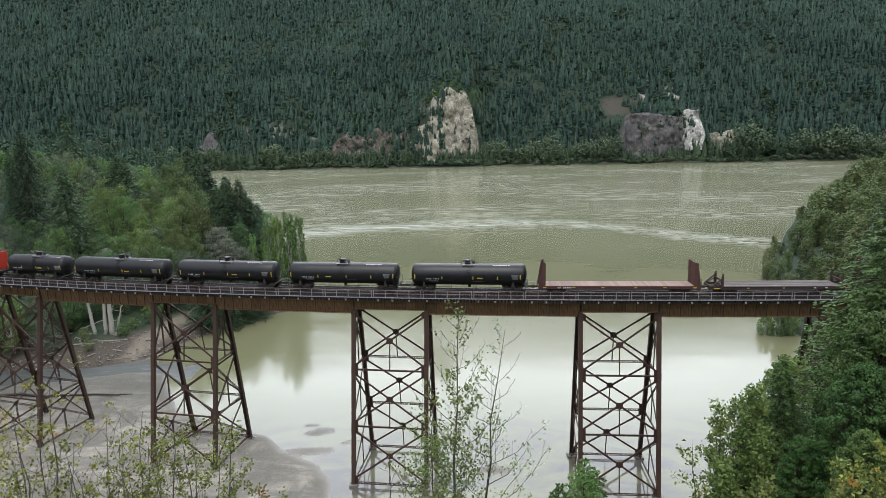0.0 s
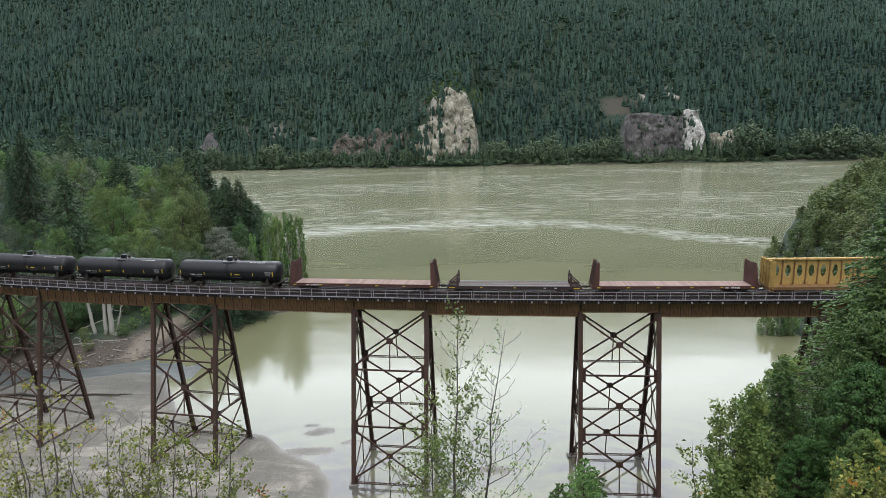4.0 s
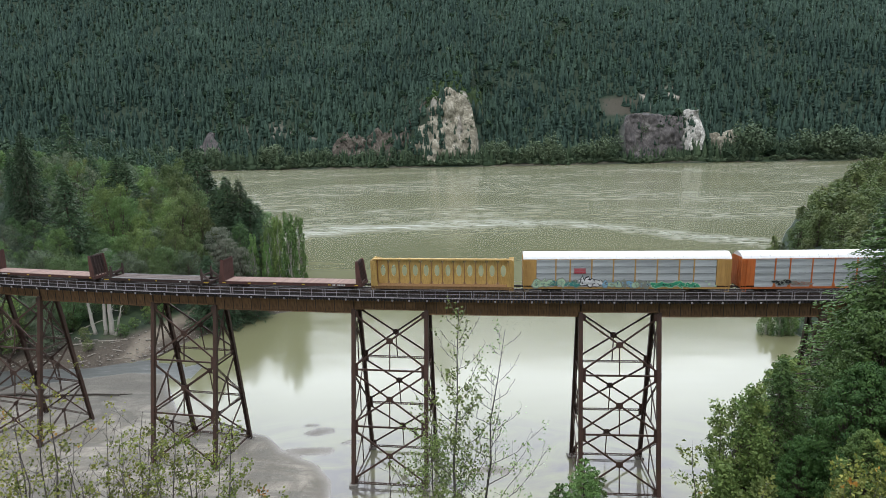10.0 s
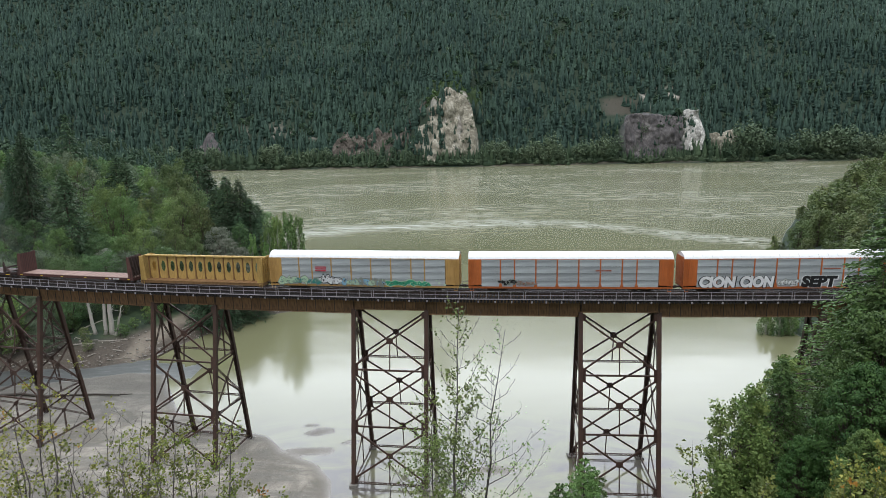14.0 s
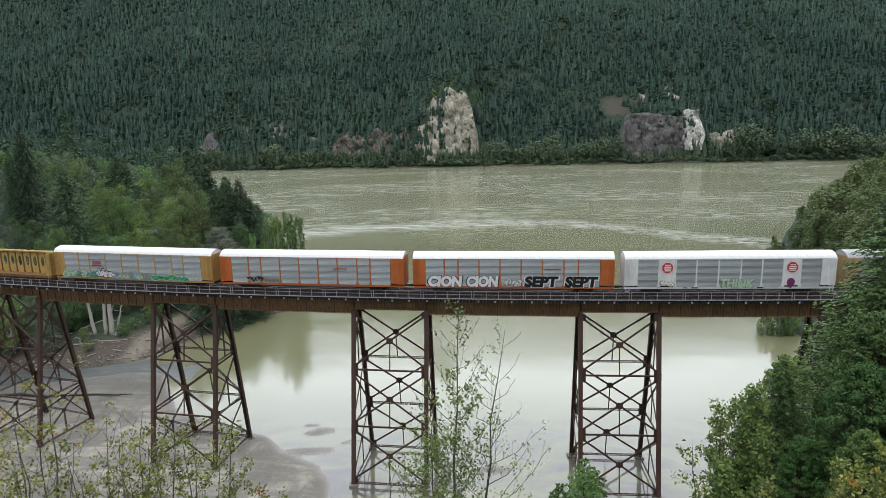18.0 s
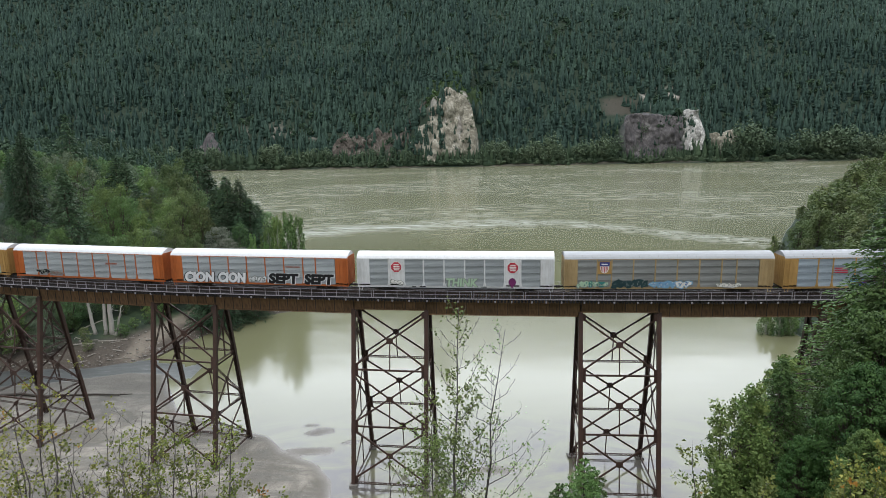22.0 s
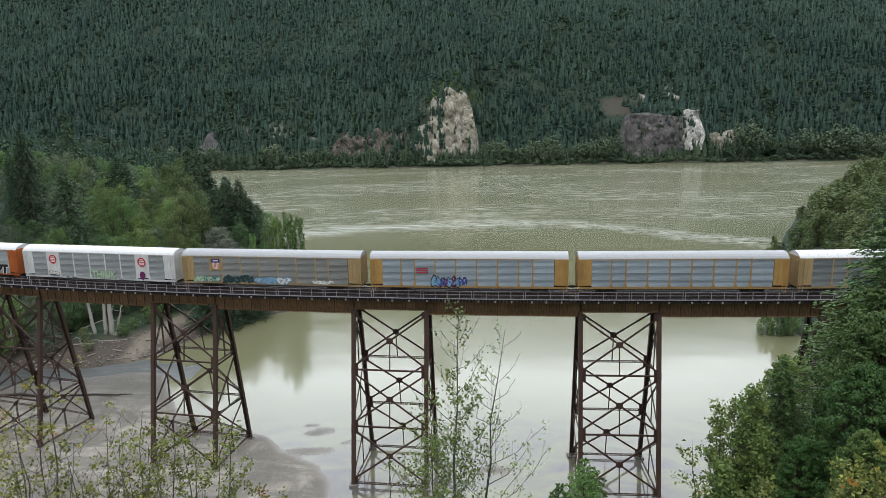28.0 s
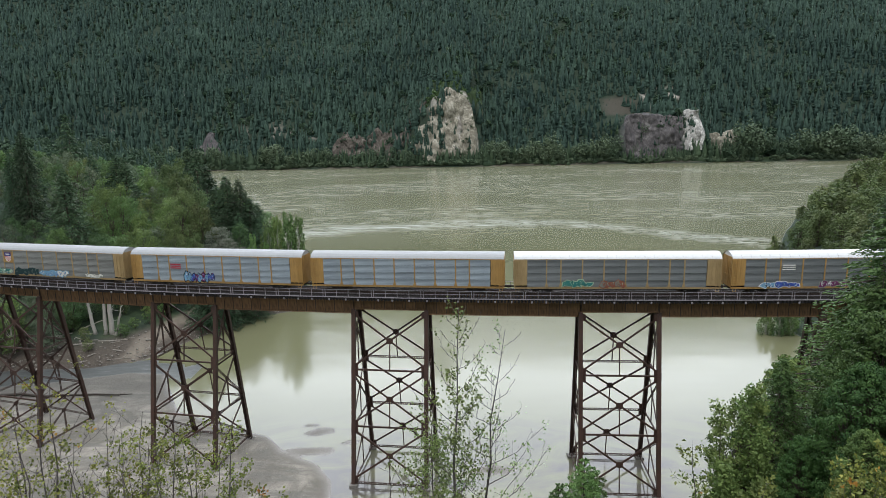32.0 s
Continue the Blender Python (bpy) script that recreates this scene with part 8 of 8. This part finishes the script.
def near_plants():
    def top_of(x, y, z):
        return z - ground_z(x, y)
    pop = dict(boughs=44, twigs=8, rise=(0.7, 1.5))
    sapling("poplar_sapling", -0.10, 16.0, top_of(0, 16, 45.2), 3, 1, 13.0, M_POPLAR, "slender half-bare poplar sapling on the slope", "sapling", (0.035, 0.0), 0.060, 0.19, 0.74, bunch=0.10, odds=0.8, **pop)
    sapling("poplar_sapling", 0.50, 16.4, top_of(0.5, 16.4, 44.4), 4, 1, 8.0, M_POPLAR, "leaning nearly leafless poplar sapling on the slope", "sapling", (0.11, 0.0), 0.050, 0.23, 0.50, bunch=0.09, odds=0.75, boughs=36, twigs=8, rise=(0.5, 1.3))
    sapling("poplar_sapling", -0.75, 16.8, top_of(-1, 16.8, 41.4), 8, 1, 12.0, M_POPLAR, "short leafy poplar sapling on the slope", "sapling", (0.03, 0.0), 0.056, 0.22, 0.9, bunch=0.09, odds=0.6, **pop)
    sapling("poplar_sapling", -1.7, 16.2, top_of(-1.7, 16.2, 40.7), 9, 1, 1.5, M_POPLAR, "bare grey sapling on the slope", "sapling", (-0.03, 0.0), 0.05, 0.20, 0.5, boughs=14, twigs=4, odds=0.15)
    bush = dict(boughs=13, twigs=5, rise=(0.6, 1.5), bunch=0.060)
    for i, (x, y, top, od) in enumerate(((-8.6, 11.5, 45.6, 0.6), (-7.9, 12.2, 44.3, 0.3), (-6.05, 11.2, 45.0, 0.7), (-5.2, 11.6, 44.6, 0.8), (-6.9, 11.8, 44.2, 0.15), (-4.6, 11.9, 43.0, 0.7), (-9.6, 12.6, 45.0, 0.5),
                                         (-7.3, 10.9, 43.6, 0.35), (-5.6, 12.4, 43.6, 0.7), (-8.2, 13.6, 43.8, 0.2), (-3.9, 11.8, 42.5, 0.6), (-8.0, 10.6, 44.4, 0.5), (-6.4, 10.4, 43.2, 0.7))):
        sapling("maple_shrub", x, y, top_of(x, y, top - 0.35), 30 + i, 3, 12.0, M_LEAF_Y, "sparse shrub with yellow-green leaves below the lookout", "shrub", (0, 0), 0.046, 0.27, 1.0, odds=od, **bush)
    young = dict(boughs=14, twigs=5, rise=(0.2, 0.8), bunch=0.13)
    sapling("maple_sapling", 11.9, 25.0, top_of(11.9, 25, 36.2), 60, 1, 8.0, M_LEAF_Y, "thin maple sapling with light green leaves", "sapling", (-0.12, 0.0), 0.11, 0.24, 1.0, odds=0.55, **young)
    sapling("maple_sapling", 13.2, 24.4, top_of(13.2, 24.4, 34.6), 61, 2, 7.0, M_LEAF_Y, "thin maple sapling with light green leaves", "sapling", (-0.04, 0.0), 0.11, 0.26, 1.0, odds=0.6, **young)
    crown = dict(boughs=26, twigs=8, rise=(0.0, 0.7), bunch=0.22, odds=0.8)
    for x, y, top, sd, st in ((19.9, 39, 32.6, 70, 2), (21.2, 39, 32.6, 71, 1), (20.2, 37, 29.8, 73, 2), (19.8, 35, 27.8, 75, 2)):
        sapling("young_maple_tree", x, y, top_of(x, y, top), sd, st, 11.0, M_YMAPLE, "open young maple with yellowing leaves and bare twigs", "maple", (-0.03, 0.0), 0.155, 0.19, 1.0, M_BARK, **crown)
    for x, y, top, sd in ((15.2, 20.5, 37.5, 62), (13.9, 20.0, 36.4, 63), (16.4, 21.0, 37.9, 64), (14.6, 21.6, 36.6, 65)):
        sapling("maple_sapling", x, y, top_of(x, y, top), sd, 3, 8.0, M_LEAF_Y, "yellow-green maple sapling on the slope", "sapling", (0.0, 0.0), 0.11, 0.26, 1.0, odds=0.7, **young)
    for x, y, top, w in ((3.85, 15.5, 40.9, 0.9), (4.25, 16.0, 40.2, 0.9), (3.3, 16.2, 39.7, 1.0)):
        plant("young_fir_tree", NEAR_YOUNG, x, y, top_of(x, y, top), "bushy bright green young fir on the slope", "conifer", "young firs on the slope", x, wide=w)


NEAR_YOUNG = conifer_meshes(240, 6, 4.2, 30, 15, 130, 0.034, M_BARK, M_YOUNGFIR, 0.03, 0.05, 0.1)
near_plants()
# ---- drift logs, stumps and stones on the left bank and the sand ----
def drift_log(x, y, ln, r, turn, label, tilt=0.0, lift=0.0, mat=None, name="drift_log"):
    rng = np.random.default_rng(int(abs(x * 31 + y * 17)))
    z = ground_z(x, y) + r * 0.7 + lift
    bm = bmesh.new()
    pts = [(ln * (f - 0.5), rng.normal(0, 0.012 * ln), rng.normal(0, 0.006 * ln)) for f in (0, 0.2, 0.4, 0.6, 0.8, 1.0)]
    tube(bm, pts, [r * (1.15 - 0.6 * f) * rng.uniform(0.9, 1.1) for f in (0, 0.2, 0.4, 0.6, 0.8, 1.0)], 8)
    for k in range(3):
        p = Vector(pts[1 + k])
        tube(bm, [tuple(p), tuple(p + Vector((rng.uniform(0.2, 0.6), rng.uniform(-0.6, 0.6), rng.uniform(0.2, 0.6))) * (ln * 0.10 + 0.3))], [r * 0.28, r * 0.1], 5)
    ob = mesh_ob(name, bm, mat or M_DRIFT, smooth=True)
    ob.matrix_basis = pose(x, y, z, 0, tilt, turn)
    tagged(ob, label, "log")
    return ob


M_DRIFT = painted("bleached_driftwood", (0.40, 0.37, 0.33), (0.18, 0.15, 0.12), 0.5, 0.9, 3.0, streak=False)
M_WETLOG = painted("wet_log", (0.085, 0.072, 0.060), (0.05, 0.04, 0.035), 0.5, 0.8, 3.0, streak=False)
M_STONE = painted("river_stones", (0.27, 0.25, 0.225), (0.10, 0.09, 0.08), 0.5, 0.9, 2.0, streak=False, rnd=0.35)


def pale_trunks():
    """A clump of bleached bare trunks that lean out of the bank."""
    for dx, dy, h, lx, r in ((0.0, 0.0, 13, 0.4, 0.42), (1.2, 0.6, 13, 0.1, 0.55), (-2.6, 0.2, 11, -0.12 * 11, 0.40), (2.4, -0.2, 8, 0.28 * 8, 0.26), (0.6, 1.2, 12, 0.6, 0.34)):
        rng = np.random.default_rng(int(100 + dx * 10))
        x, y = -81.2 + dx, 139.5 + dy
        bm = bmesh.new()
        pts = [(lx * f + rng.normal(0, 0.08), rng.normal(0, 0.08), -0.6 + h * f) for f in (0, 0.12, 0.3, 0.5, 0.75, 1.0)]
        tube(bm, pts, [r * 1.5, r * 1.05, r, r * 0.85, r * 0.6, r * 0.2], 9)
        for k in range(5):
            f = rng.uniform(0.35, 0.95)
            p = Vector((lx * f, 0, h * f - 0.6))
            d = Vector((rng.normal(), rng.normal(), rng.uniform(0.1, 0.8))).normalized() * rng.uniform(0.8, 2.2)
            tube(bm, [tuple(p), tuple(p + d * 0.5), tuple(p + d + Vector((0, 0, 0.3)))], [r * 0.22, r * 0.15, 0.02], 5)
        ob = mesh_ob("bare_trunk", bm, M_BARK_PALE, smooth=True)
        ob.location = (x, y, ground_z(x, y))
        tagged(ob, "bleached bare tree trunk standing on the eroded bank", "dead tree", "bare trunks on the bank")


def bank_clutter():
    rng = random.Random(77)
    pale = "bleached drift log lying on the bank"
    for x, y, ln, r, a, tilt in ((-88, 143, 9, 0.16, 30, -18), (-92, 139, 6, 0.14, 10, -8), (-84, 134.5, 5.5, 0.15, 12, 0), (-76, 133.5, 4.5, 0.13, -20, 0), (-90, 132, 5, 0.15, 40, 0),
                                 (-80, 131.5, 3, 0.1, 60, 0), (-73.5, 131.5, 3.5, 0.10, 15, 0), (-66, 150, 4, 0.12, 70, 0), (-97, 135, 7, 0.16, 20, 0), (-86, 137, 4, 0.12, -35, 0), (-78, 136.5, 6.5, 0.13, 8, 0),
                                 (-60, 160, 4, 0.12, 30, 0), (-55, 165, 3.5, 0.1, 15, 0), (-50.5, 168, 4, 0.12, 5, 0), (-94, 146, 8, 0.15, 50, -14), (-99, 141, 7, 0.15, -10, 0)):
        drift_log(x, y, ln, r, a, pale, tilt)
    drift_log(-76, 111.2, 25, 0.28, -1.5, "long dark waterlogged trunk lying across the sand bar", 0, 0.0, M_WETLOG)
    drift_log(-63.5, 111.8, 4, 0.12, 6, "short dark drift log on the sand bar", 0, 0.0, M_WETLOG)
    for _ in range(64):
        x = rng.uniform(-104, -58)
        y = rng.uniform(129, 140)
        if inside_depth(np.array([x]), np.array([y]), LEFT_BANK)[0] > 1.0:
            drift_log(x, y, rng.uniform(1.2, 3.2), rng.uniform(0.04, 0.09), rng.uniform(0, 180), "small bleached branch on the stony bank", 0, 0, name="drift_branch")
    # stones: too many to count
    V, F, base = [], [], 0
    r2 = np.random.default_rng(9)
    ico = [(0, 0, 1), (0.9, 0, 0.3), (0.28, 0.85, 0.3), (-0.72, 0.53, 0.3), (-0.72, -0.53, 0.3), (0.28, -0.85, 0.3), (0, 0, -0.6)]
    tri = [(0, 1, 2), (0, 2, 3), (0, 3, 4), (0, 4, 5), (0, 5, 1), (6, 2, 1), (6, 3, 2), (6, 4, 3), (6, 5, 4), (6, 1, 5)]
    xs, ys = r2.uniform(-118, -40, 9000), r2.uniform(124, 190, 9000)
    d = inside_depth(xs, ys, LEFT_BANK)
    ok = (d > 0.2) & (d < 9) & (r2.uniform(0, 1, 9000) < np.exp(-d / 5))
    xs, ys = xs[ok], ys[ok]
    zs = height(xs, ys)
    for x, y, z in zip(xs, ys, zs):
        s = r2.gamma(2.0, 0.075) + 0.05
        k = np.array(ico) * s * r2.uniform(0.7, 1.3, 3)
        a = r2.uniform(0, 6.28)
        k = np.stack([k[:, 0] * cos(a) - k[:, 1] * sin(a), k[:, 0] * sin(a) + k[:, 1] * cos(a), k[:, 2]], axis=1)
        V.append(k + (x, y, z + 0.15 * s))
        F.append(np.array(tri) + base)
        base += 7
    me = from_arrays("bank_stones", np.concatenate(V), np.concatenate(F), M_STONE)
    tagged(new("bank_stones", me), "grey rubble and stones along the bank", "stones", kind="stuff")


pale_trunks()
bank_clutter()


# ---- the train's run ----
def run(t):
    """How far the train has gone to the left after t seconds."""
    return 8.82 * t + 0.008 * t * t


def motions():
    times = [i * 2.0 for i in range(17)]
    for ob, s0, half in CARS:
        rows = []
        for t in times:
            s = s0 - run(t)
            ax, ay = track(s - half)
            bx, by = track(s + half)
            rows.append((t, pose((ax + bx) / 2, (ay + by) / 2, RAIL, 0, 0, math.degrees(atan2(by - ay, bx - ax)))))
        walk(ob, rows)


motions()
